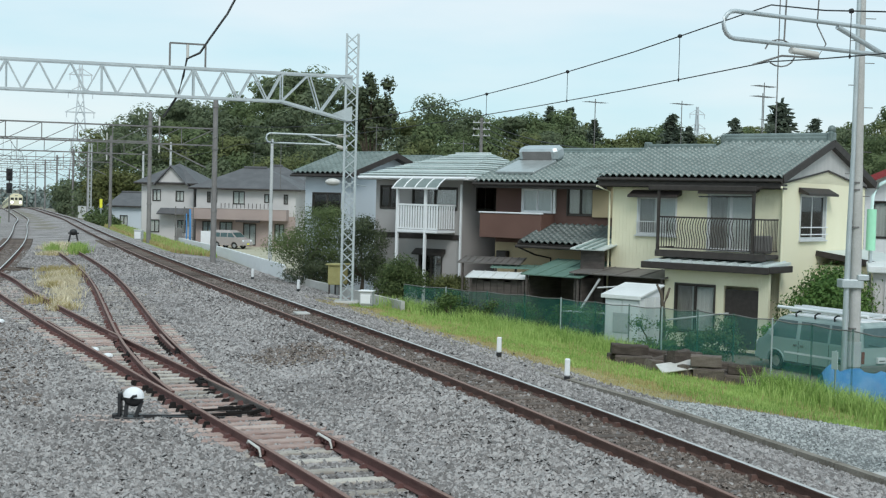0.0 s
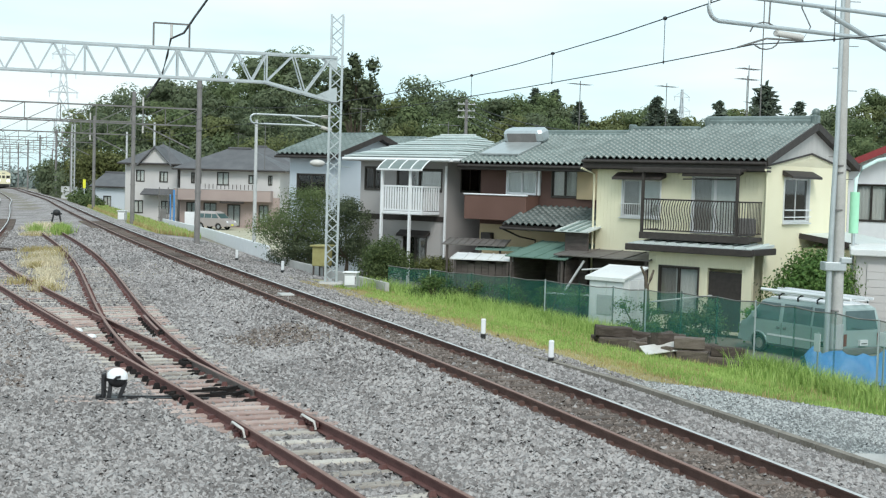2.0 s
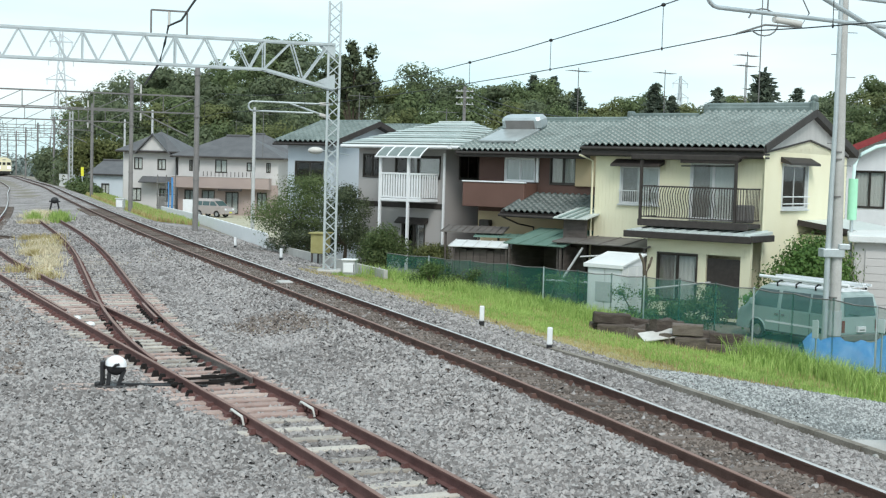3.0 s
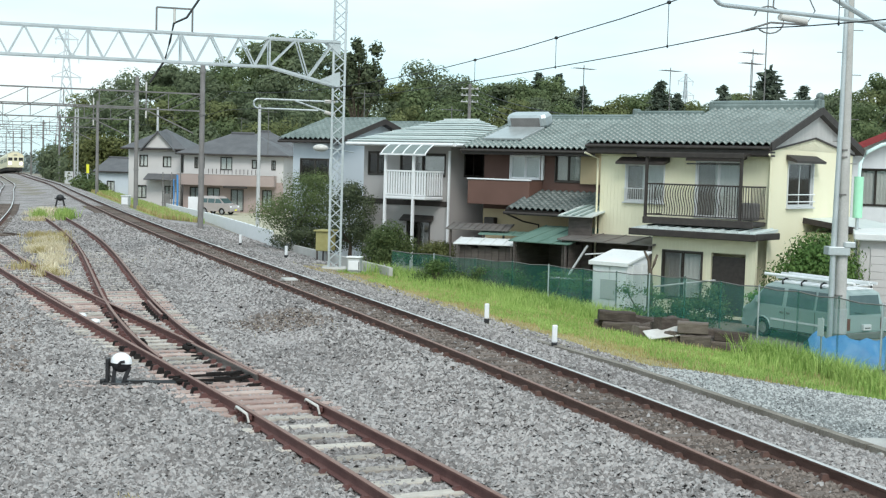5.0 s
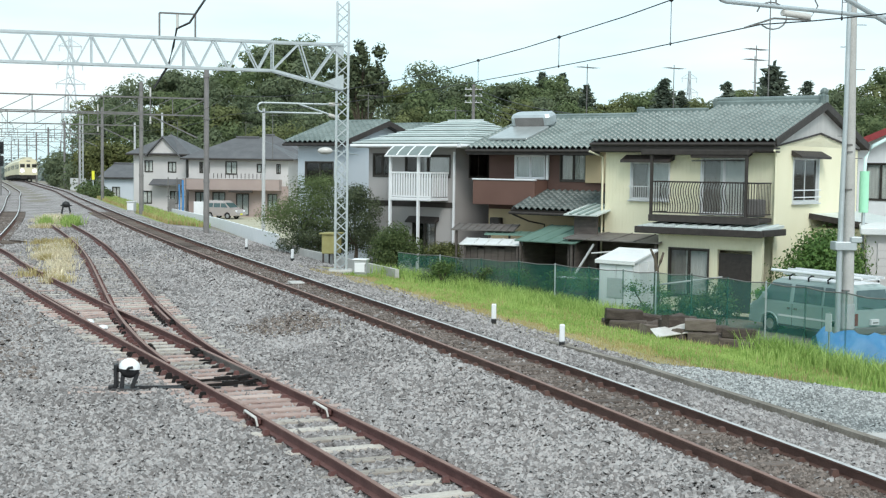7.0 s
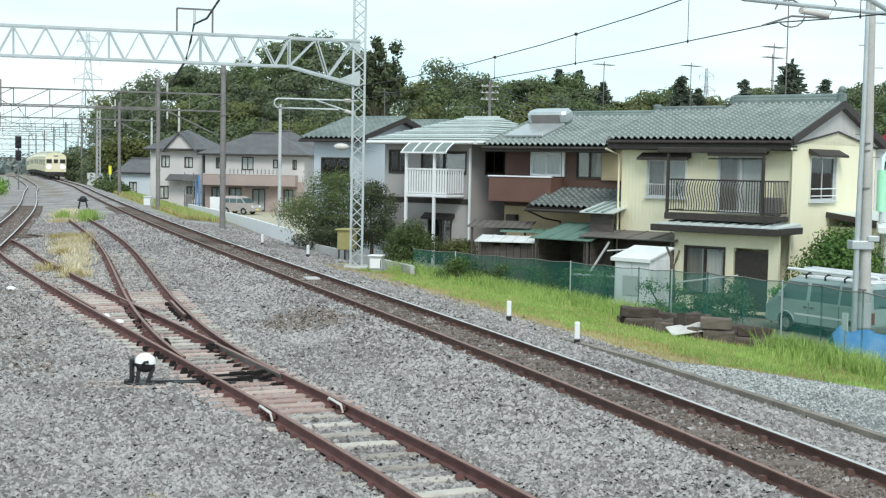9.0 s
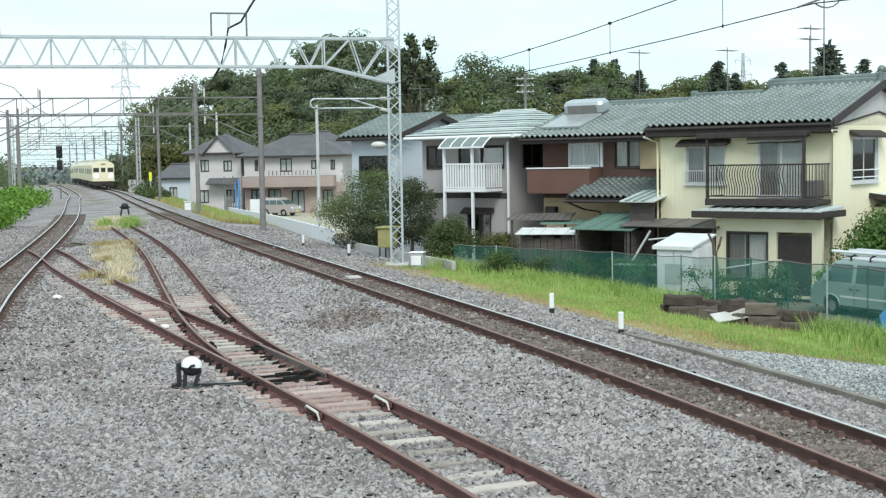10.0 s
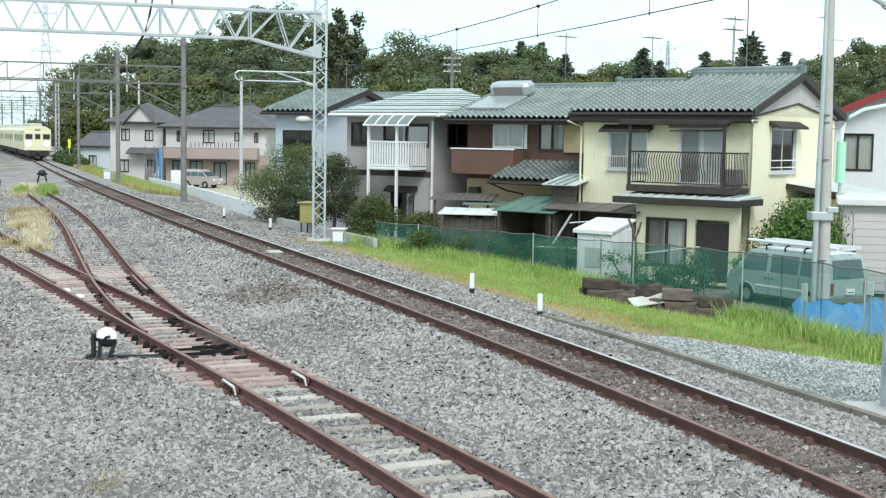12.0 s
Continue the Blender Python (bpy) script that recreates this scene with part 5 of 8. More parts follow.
    for k in range(41):
        x = -4.03 + k * 3.91 / 40
        bowed = 3 < k < 30
        pts = [(x + (0.05 * math.sin(u * math.pi * 2.0) if bowed else 0), -1.12 - (0.09 * math.sin(u * math.pi) if bowed else 0), z + 1.98 + u * 1.07) for u in np.linspace(0, 1, 9 if bowed else 2)]
        part("baluster", Shape().tube(pts, 0.017, 5), M["trim"], b)
    for k in range(9):
        part("baluster", Shape().tube([(-0.1, -1.05 + k * 0.12, z + 1.98), (-0.1, -1.05 + k * 0.12, z + 3.05)], 0.013, 5), M["trim"], b)
    for x in (-4.07, -0.5):
        part("post", Shape().bar((x, -1.14, z + 1.8), (x, -1.14, z + 4.05), 0.09), M["trim"], b)
    part("awning_frame", Shape().box((-4.45, -1.25, z + 3.98), (-0.4, -1.12, z + 4.16), 0.02).bar((-4.07, -1.14, z + 4.05), (-4.07, 0, z + 4.2), 0.07).bar((-0.5, -1.14, z + 4.05), (-0.5, 0, z + 4.2), 0.07)
         .tube([(-2.6, -1.0, z + 3.78), (-0.5, -1.0, z + 3.82)], 0.025, 6), M["trim"], b, "dark awning beam with drying pole")
    part("outdoor_unit", Shape().box((-0.75, -0.75, z + 1.9), (-0.2, -0.2, z + 2.5), 0.04), M["pole"], b, "grey air conditioner unit")
    # pent roof and ground-floor bay
    p = part("pent_roof", Shape().slab([(-4.2, -1.85, z + 1.52), (0.4, -1.85, z + 1.52), (0.4, -0.01, z + 1.64), (-4.2, -0.01, z + 1.64)], 0.1), [M["metalroof"]], h, "pale metal pent roof with dark fascia")
    part("fascia", Shape().box((-4.27, -1.94, z + 1.27), (0.46, -1.855, z + 1.50), 0.02).box((0.405, -1.85, z + 1.3), (0.48, -0.01, z + 1.52), 0.02), M["trim"], p)
    for k in range(11):
        part("batten", Shape().bar((-4.0 + k * 0.42, -1.85, z + 1.54), (-4.0 + k * 0.42, -0.02, z + 1.66), 0.04, 0.04), M["metalroof"], p)
    wall_holes("bay_wall", -3.6, 0.25, 0, z + 1.3, [(-3.2, 0.5, 1.55, 1.7), (-1.35, 0.1, 1.25, 2.1)], M["cream"], h, y=-1.4)
    win(h, -3.2, 0.5, 1.55, 1.7, y=-1.4, sash="bronze", curtain=2)
    part("shutter_door", Shape().box((-1.32, -1.34, 0.1), (-0.12, -1.3, 2.08)), M["trim"], h, "dark brown shutter door")
    part("downpipe", Shape().tube([(-6.7, -0.08, 0.2), (-6.7, -0.08, z + 3.9), (-6.9, -0.7, z + 4.1)], 0.04, 6), M["cream"], h)
    part("downpipe", Shape().tube([(0.06, -0.1, 0.2), (0.06, -0.1, z + 4.0), (0.3, -0.75, z + 4.15)], 0.04, 6), M["cream"], h)
    # lean-to on the gable side
    part("lean_to", Shape().box((0.004, 3.4, 0), (2.3, 7.4, z + 1.45)), M["cream"], h, "low lean-to room")
    part("lean_to_roof", Shape().slab([(0.005, 3.1, z + 1.95), (2.9, 3.1, z + 1.55), (2.9, 7.7, z + 1.55), (0.005, 7.7, z + 1.95)], 0.1), M["metalroof"], h, "blue-grey metal lean-to roof")
    part("lean_to_fascia", Shape().bar((0.01, 3.06, z + 1.88), (2.9, 3.06, z + 1.48), 0.04, 0.2), M["trim"], h)
    return h


def brown_house():
    h = thing("house", pose(8.83, 50.5, -1.4, 0, 0, HOUSE), "two-storey dark brown house with tiled roof and solid balcony", "house")
    z = 1.4
    wins = [(-4.3, z + 3.0, 1.5, 1.0), (-2.1, z + 2.93, 1.25, 1.28)]
    wall_holes("wall", -5.6, 0.6, 0, z + 4.35, wins, M["brownwall"], h)
    for a, b in (((-5.6, 0.16, 0), (-5.44, 6.5, z + 4.3)), ((0.44, 0.16, 0), (0.6, 6.5, z + 4.3)), ((-5.44, 6.34, 0), (0.44, 6.5, z + 4.3))):
        part("wall", Shape().box(a, b), M["brownwall"], h)
    part("lower_wall", Shape().box((-5.55, -0.05, 0), (0.6, -0.004, z + 1.75)), M["ochre"], h, "ochre stucco ground floor")
    part("shutter_box", Shape().box((-0.85, -0.12, z + 2.9), (0.3, -0.004, z + 4.2), 0.02), M["ochre"], h, "ochre storm shutter box")
    win(h, *wins[0], sash="white", curtain=1), win(h, *wins[1], sash="bronze", curtain=1, cm="tanscreen")
    part("meter_pipe", Shape().box((-2.72, -0.1, z + 3.0), (-2.6, -0.01, z + 4.05), 0.01), M["white"], h)
    b = part("balcony", Shape().box((-5.7, -1.0, z + 1.95), (-2.65, -0.9, z + 2.95), 0.02).box((-5.7, -0.9, z + 1.95), (-5.6, -0.06, z + 2.95)).box((-2.75, -0.9, z + 1.95), (-2.65, -0.06, z + 2.95)).box((-5.6, -0.9, z + 1.95), (-2.75, -0.06, z + 2.05)), M["brownpanel"], h, "solid red-brown balcony")
    part("coping", Shape().box((-5.73, -1.04, z + 2.953), (-2.62, -0.87, z + 3.01), 0.015), M["white"], b)
    roof = part("roof", Shape().slab([(-6.2, -0.75, z + 4.22), (0.2, -0.75, z + 4.22), (0.2, 3.2, z + 5.5), (-6.2, 3.2, z + 5.5)], 0.12)
                .slab([(-6.2, 7.2, z + 4.22), (0.2, 7.2, z + 4.22), (0.2, 3.2, z + 5.5), (-6.2, 3.2, z + 5.5)], 0.12), M["trim"], h)
    tiled_slope(roof, (-6.2, -0.8, z + 4.22), (1, 0, 0), (0, 3.95, 1.28), 6.4, 4.15)
    part("ridge", Shape().box((-6.2, 3.08, z + 5.49), (0.2, 3.32, z + 5.68), 0.05).tube([(-6.2, 3.2, z + 5.7), (0.2, 3.2, z + 5.7)], 0.09, 8), M["tile_join"], roof)
    gutter(roof, (-6.2, -0.84, z + 4.14), (0.2, -0.84, z + 4.14))
    part('fascia', Shape().box((-6.2, -0.8, z + 3.98), (0.2, -0.74, z + 4.2), 0.02), M['trim'], roof)
    low = part("lower_roof", Shape().slab([(-3.1, -2.0, z + 1.82), (0.6, -2.0, z + 1.82), (0.6, -0.06, z + 2.5), (-2.5, -0.06, z + 2.5)], 0.1), M["trim"], h)
    tiled_slope(low, (-3.0, -2.03, z + 1.83), (1, 0, 0), (0, 1.97, 0.68), 3.6, 2.02, mat_rest="tile_dark")
    gutter(low, (-3.1, -2.07, z + 1.7), (0.6, -2.07, z + 1.7))
    part("drain", Shape().tube([(-3.0, -2.0, z + 1.65), (-2.75, -1.2, z + 1.35), (-2.7, -0.15, z + 1.2), (-2.7, -0.15, z + 0.6)], 0.035, 6), M["trim"], h)
    part("lamp_box", Shape().box((-5.3, -0.35, z + 1.05), (-4.8, -0.06, z + 1.4), 0.03), M["trim"], h)
    return h


def solar_heater():
    base = Matrix.Translation((8.83, 50.5, 0)) @ Matrix.Rotation(radians(HOUSE), 4, "Z")
    sh = base @ Matrix.Translation((-5.6, -0.1, 4.52)) @ Matrix.Rotation(math.atan2(1.28, 3.95), 4, "X")
    ob = thing("solar_water_heater", sh, "rooftop solar water heater with a pale flat collector and tank", "solar heater")
    part("collector", Shape().box((0, 0, 0.06), (1.95, 1.75, 0.16), 0.02), M["collector"], ob, "pale glass collector plate")
    part("tank", Shape().box((0.0, 1.78, 0.06), (1.95, 2.5, 0.62), 0.12), M["galv"], ob, "bright steel tank")
    part("tank_panel", Shape().box((0.25, 1.755, 0.14), (1.7, 1.778, 0.52), 0.02), M["pole"], ob)
    part("bracket", Shape().bar((0.2, 0, 0.03), (0.2, 2.4, 0.03), 0.05).bar((1.75, 0, 0.03), (1.75, 2.4, 0.03), 0.05), M["galv"], ob)
    return ob


def grey_house():
    h = thing("house", pose(3.22, 55.0, -1.4, 0, 0, HOUSE), "two-storey warm grey house with pale striped metal roof", "house")
    z = 1.4
    wins = [(-4.6, z + 2.98, 1.05, 1.05), (-2.75, z + 2.98, 2.5, 1.0), (-2.3, z - 0.9, 1.3, 2.0)]
    side = [(0.95, z + 3.0, 1.5, 1.08)]
    wall_holes("wall", -4.85, 0, 0, z + 4.4, wins, M["greywall"], h)
    wall_holes("wall", 0.16, 5.5, 0, z + 4.4, side, M["greywall"], h, side=True)
    part("wall", Shape().box((-4.85, 0.16, 0), (-4.69, 5.5, z + 4.4)), M["greywall"], h)
    part("wall", Shape().box((-4.69, 5.34, 0), (-0.16, 5.5, z + 4.4)), M["greywall"], h)
    part("band", Shape().box((-4.88, -0.03, z + 1.72), (0.03, -0.004, z + 1.95)), M["trim"], h, "dark belt course")
    for q in wins:
        win(h, *q, sash="bronze", curtain=2 if q[2] > 2 else 1, hood=0.3 if q[1] < z else 0, cm="screen")
    win(h, *side[0], side=True, sash="bronze", curtain=2)
    roof = part("roof", Shape(), M["metalroof"], h)
    x0, x1, y0, y1, ze, zr = -5.2, 0.75, -0.75, 6.2, z + 4.42, z + 5.5
    ra, rb, ym = -2.5, -0.6, 2.75
    s = Shape()
    s.slab([(x0, y0, ze), (x1, y0, ze), (rb, ym, zr), (ra, ym, zr)], 0.1)
    s.slab([(x1, y0, ze), (x1, y1, ze), (rb, ym, zr)], 0.1)
    s.slab([(x1, y1, ze), (x0, y1, ze), (ra, ym, zr), (rb, ym, zr)], 0.1)
    s.slab([(x0, y1, ze), (x0, y0, ze), (ra, ym, zr)], 0.1)
    roof.data = s.data("roof", M["metalroof"])
    c = [Vector(q) for q in ((x0, y0, ze), (x1, y0, ze), (rb, ym, zr), (ra, ym, zr), (x1, y1, ze))]
    up, n = Vector((0, 0, 0.02)), 11
    for k in range(n):
        t0, t1 = k / n, (k + 1) / n + 0.012
        lip = Vector((0, 0, 0.075 + 0.012 * math.sin(k * 2.4)))
        st = Shape().slab([c[0].lerp(c[3], t0) + lip, c[1].lerp(c[2], t0) + lip, c[1].lerp(c[2], min(t1, 1)) + up, c[0].lerp(c[3], min(t1, 1)) + up], 0.03)
        st.slab([c[1].lerp(c[2], t0) + lip, c[4].lerp(c[2], t0) + lip, c[4].lerp(c[2], min(t1, 0.99)) + up, c[1].lerp(c[2], min(t1, 0.99)) + up], 0.03)
        part("course", st, M["midroof"] if k % 2 else M["metalroof"], roof)
    part("ridge_cap", Shape().bar((ra, ym, zr + 0.05), (rb, ym, zr + 0.05), 0.14, 0.06), M["metalroof"], roof)
    gutter(roof, (x0, y0 - 0.06, ze - 0.08), (x1, y0 - 0.06, ze - 0.08), 0.07, "white")
    gutter(roof, (x1 + 0.06, y0, ze - 0.08), (x1 + 0.06, y1, ze - 0.08), 0.07, "white")
    part("soffit", Shape().box((x0 + 0.08, y0 + 0.05, z + 4.26), (x1 - 0.08, y1 - 0.05, z + 4.34)), M["whitewall"], roof)
    # white balcony on posts with curved glass awning
    b = part("balcony", Shape().box((-2.55, -1.3, z + 2.02), (-0.3, -0.06, z + 2.14), 0.02), M["white"], h, "white aluminium balcony on posts")
    for x in (-2.52, -0.98):
        part("post", Shape().bar((x, -1.26, 0), (x, -1.26, z + 3.95), 0.1), M["white"], b)
    part("post", Shape().bar((0.1, -0.2, 0), (0.1, -0.2, z + 4.1), 0.08), M["white"], b)
    part("rail", Shape().bar((-2.55, -1.26, z + 3.2), (-0.3, -1.26, z + 3.2), 0.07).bar((-0.32, -1.26, z + 3.2), (-0.32, -0.06, z + 3.2), 0.07).bar((-2.53, -1.26, z + 3.2), (-2.53, -0.06, z + 3.2), 0.07), M["white"], b)
    part("bottom_rail", Shape().bar((-2.55, -1.26, z + 2.2), (-0.3, -1.26, z + 2.2), 0.06), M["white"], b)
    for k in range(16):
        x = -2.45 + k * 2.1 / 15
        part("baluster", Shape().box((x - 0.04, -1.275, z + 2.2), (x + 0.04, -1.245, z + 3.18)), M["white"], b)
    for k in range(7):
        part("baluster", Shape().box((-0.335, -1.15 + k * 0.16, z + 2.2), (-0.305, -1.07 + k * 0.16, z + 3.18)), M["white"], b)
    arc = [(-1.45 + 1.4 * u, z + 3.9 + 0.62 * math.sin(u * math.pi / 2) ** 0.8) for u in np.linspace(0, 1, 8)]
    a = part("awning", Shape().add([(x, p[0], p[1]) for x in (-2.65, -0.25) for p in arc], [(i, i + 8, i + 9, i + 1) for i in range(7)], True), M["awning"], h, "curved milky awning")
    for x in (-2.65, -2.05, -1.45, -0.85, -0.25):
        part("rib", Shape().tube([(x, p[0], p[1] + 0.01) for p in arc], 0.03, 6), M["white"], a)
    part("beam", Shape().bar((-2.68, -1.45, z + 3.9), (-0.22, -1.45, z + 3.9), 0.07), M["white"], a)
    return h


def simple_house(name, x, y, rz, w, d, eave, rise, wallm, roofm, label, wins=(), low=None, tiled=False, over=0.6, sash="bronze", hip=False, ground=-1.4, barge="trim"):
    """A plain two-storey house with gable or hip roof; wins: (x, z, w, h) on the front."""
    h = thing("house", pose(x, y, ground, 0, 0, rz), label, "house")
    split = low[0] if low else 0.0
    hi = [q for q in wins if q[1] >= split]
    wall_holes("wall", 0, w, split, eave, hi, M[wallm], h)
    for a, b in (((0, 0.16, 0), (0.16, d, eave)), ((w - 0.16, 0.16, 0), (w, d, eave)), ((0.16, d - 0.16, 0), (w - 0.16, d, eave))):
        part("wall", Shape().box(a, b), M[wallm], h)
    if low:
        wall_holes("lower_wall", 0, w, 0, split - 0.004, [q for q in wins if q[1] < split], M[low[1]], h)
    for q in wins:
        win(h, *q[:4], sash=sash, curtain=1)
    zr, ym = eave + rise, d / 2
    s = Shape()
    o = over
    ze = eave - rise / ym * o * 0.6
    if hip:
        k = min(w, d) / 2
        c = [(-o, -o, ze), (w + o, -o, ze), (w + o, d + o, ze), (-o, d + o, ze), (k, ym, zr), (w - k, ym, zr)]
        s.slab([c[0], c[1], c[5], c[4]], 0.12), s.slab([c[2], c[3], c[4], c[5]], 0.12), s.slab([c[1], c[2], c[5]], 0.12), s.slab([c[3], c[0], c[4]], 0.12)
    else:
        s.slab([(-o, -o, ze), (w + o, -o, ze), (w + o, ym, zr), (-o, ym, zr)], 0.12)
        s.slab([(-o, d + o, ze), (w + o, d + o, ze), (w + o, ym, zr), (-o, ym, zr)], 0.12)
        part("gable_wall", Shape().prism([(0, eave), (d, eave), (ym, zr - 0.1)], 0, 0.15).prism([(0, eave), (d, eave), (ym, zr - 0.1)], w - 0.15, w), M[wallm], h)
    roof = part("roof", s, M[roofm] if not tiled else M["trim"], h)
    if tiled:
        tiled_slope(roof, (-o, -o - 0.03, ze), (1, 0, 0), (0, ym + o, zr - ze), w + 2 * o, math.hypot(ym + o, zr - ze), w=0.32, l=0.3)
        if not hip:
            part("bargeboard", Shape().bar((w + o + 0.02, -o, ze - 0.05), (w + o + 0.02, ym, zr - 0.05), 0.05, 0.25).bar((w + o + 0.02, ym, zr - 0.05), (w + o + 0.02, d + o, ze - 0.05), 0.05, 0.25), M[barge], roof)
    part("ridge", Shape().box(((min(w, d) / 2 if hip else -o), ym - 0.12, zr - 0.04), ((w - min(w, d) / 2 if hip else w + o), ym + 0.12, zr + 0.16), 0.05), M["tile_join"] if tiled else M[roofm], roof)
    gutter(roof, (-o, -o - 0.05, ze - 0.1), (w + o, -o - 0.05, ze - 0.1), 0.06, "trim")
    return h


yellow_house(), brown_house(), solar_heater(), grey_house()
simple_house("house", -4.0, 64.5, HOUSE, 3.0, 5.6, 6.05, 0.95, "bluewall", "grey_tile", "pale blue two-storey house with dark grey tiled gable roof",
             [(0.5, 3.9, 1.9, 1.15)], tiled=True, over=0.5, barge="trim")
simple_house("house", -4.0, 79.0, HOUSE, 6.5, 6.0, 6.35, 0.95, "greywall", "tile_join", "grey house with a dark tiled roof behind other houses", [(1.0, 4.4, 1.2, 1.0)], tiled=True, over=0.4)
# farther row of newer houses
a1 = simple_house("house", -22.6, 121.5, -8, 4.9, 7.0, 5.9, 1.7, "whitewall", "slate", "off-white two-storey house with grey slate hip roof",
                  [(1.0, 4.0, 0.8, 1.1), (3.2, 4.0, 0.8, 1.0), (0.8, 1.1, 0.9, 1.2), (3.4, 1.1, 0.8, 1.2)], hip=True)
part("porch_roof", Shape().slab([(1.8, -1.3, 2.9), (4.9, -1.3, 2.9), (4.9, -0.01, 3.4), (1.8, -0.01, 3.4)], 0.1), M["slate"], a1)
part("gable", Shape().prism([(1.6, 5.7), (4.2, 5.7), (2.9, 7.2)], -0.5, 1.5, "y"), M["whitewall"], a1)
for sg in (-1, 1):
    part("gable_roof", Shape().slab([(2.9, -0.8, 7.32), (2.9, 2.2, 7.32), (2.9 + sg * 1.7, 2.2, 5.5), (2.9 + sg * 1.7, -0.8, 5.5)], 0.1), M["slate"], a1)
a2 = simple_house("house", -17.3, 119.5, -8, 9.2, 7.0, 5.55, 1.75, "whitewall", "slate", "two-storey house, off-white over dusty pink, with slate hip roof",
                  [(1.0, 4.0, 0.35, 1.0), (1.6, 4.0, 0.35, 1.0), (3.4, 3.9, 1.1, 1.2), (6.3, 4.1, 0.8, 0.8), (8.1, 4.0, 0.4, 0.9),
                   (0.6, 0.9, 1.0, 1.4), (2.2, 0.6, 1.2, 1.7), (4.4, 0.2, 1.2, 2.0), (7.3, 0.6, 0.9, 1.6)], low=(2.9, "pinkwall"), hip=True)
part("parapet", Shape().box((-0.3, -1.1, 2.5), (8.6, -1.0, 3.5), 0.02).box((-0.3, -1.0, 2.5), (-0.2, -0.01, 3.5)).box((8.5, -1.0, 2.5), (8.6, -0.01, 3.5)).box((-0.2, -1.0, 2.5), (8.5, -0.01, 2.6)), M["pinkwall"], a2, "dusty pink balcony parapet")
for k in range(14):
    part("rail_post", Shape().bar((2.6 + k * 0.36, -1.05, 3.5), (2.6 + k * 0.36, -1.05, 4.0), 0.05), M["trim"], a2)
part("coping", Shape().box((-0.35, -1.14, 3.503), (8.65, -0.97, 3.56), 0.01), M["whitewall"], a2)
part("eave_slab", Shape().box((4.0, -1.3, 2.3), (6.2, -1.11, 2.48), 0.02), M["trim"], a2)
scaf = thing("scaffold", pose(-17.9, 116.5, -1.4, 0, 0, -8), "slim scaffold hung with blue sheeting", "scaffold")
for x in (-0.8, 0.0, 0.8):
    part("pole", Shape().tube([(x, 0, -0.2), (x, 0, 3.6)], 0.05, 6), M["dark_steel"], scaf)
for x, r, z0, z1 in ((0.22, 0.06, 0.1, 3.0), (0.55, 0.09, 0.0, 3.4)):
    part("roll", Shape().tube([(x, -0.1, z0), (x + 0.04, -0.1, (z0 + z1) / 2), (x, -0.1, z1)], r, 10), M["tarp"], scaf, "rolled blue sheeting")
for z in (0.9, 1.9, 2.9):
    part("rail", Shape().tube([(-0.9, -0.05, z), (0.9, -0.05, z)], 0.035, 6), M["dark_steel"], scaf)
part("panel", Shape().box((-0.7, -0.08, 0.0), (-0.1, -0.03, 1.7), 0.02), M["dark_steel"], scaf, "dark panel")
part("panel", Shape().box((1.6, -0.3, 0.0), (2.7, -0.24, 1.5), 0.02), M["white"], scaf, "white panel")
simple_house("house", -5.5, 124, -8, 4.5, 7.0, 5.2, 1.7, "pinkwall", "slate", "dusty pink two-storey house partly behind trees", [(0.8, 3.9, 0.8, 0.9), (2.6, 3.9, 0.4, 0.9)], hip=True)
simple_house("house", -16.0, 136, -8, 8, 7, 6.0, 1.9, "whitewall", "slate", "grey-roofed house behind another house", [], hip=True)
simple_house("house", -10.0, 140, -8, 8, 7, 6.2, 1.9, "whitewall", "orangeroof", "house with a terracotta roof behind others", [], hip=True)
shed = simple_house("shed", -31.4, 150.0, -20, 7.0, 6.0, 3.3, 1.4, "bluewall", "slate", "low pale blue shed with a grey roof", [(1.2, 0.9, 1.0, 1.2), (4.0, 0.3, 0.9, 1.9)], over=0.4)
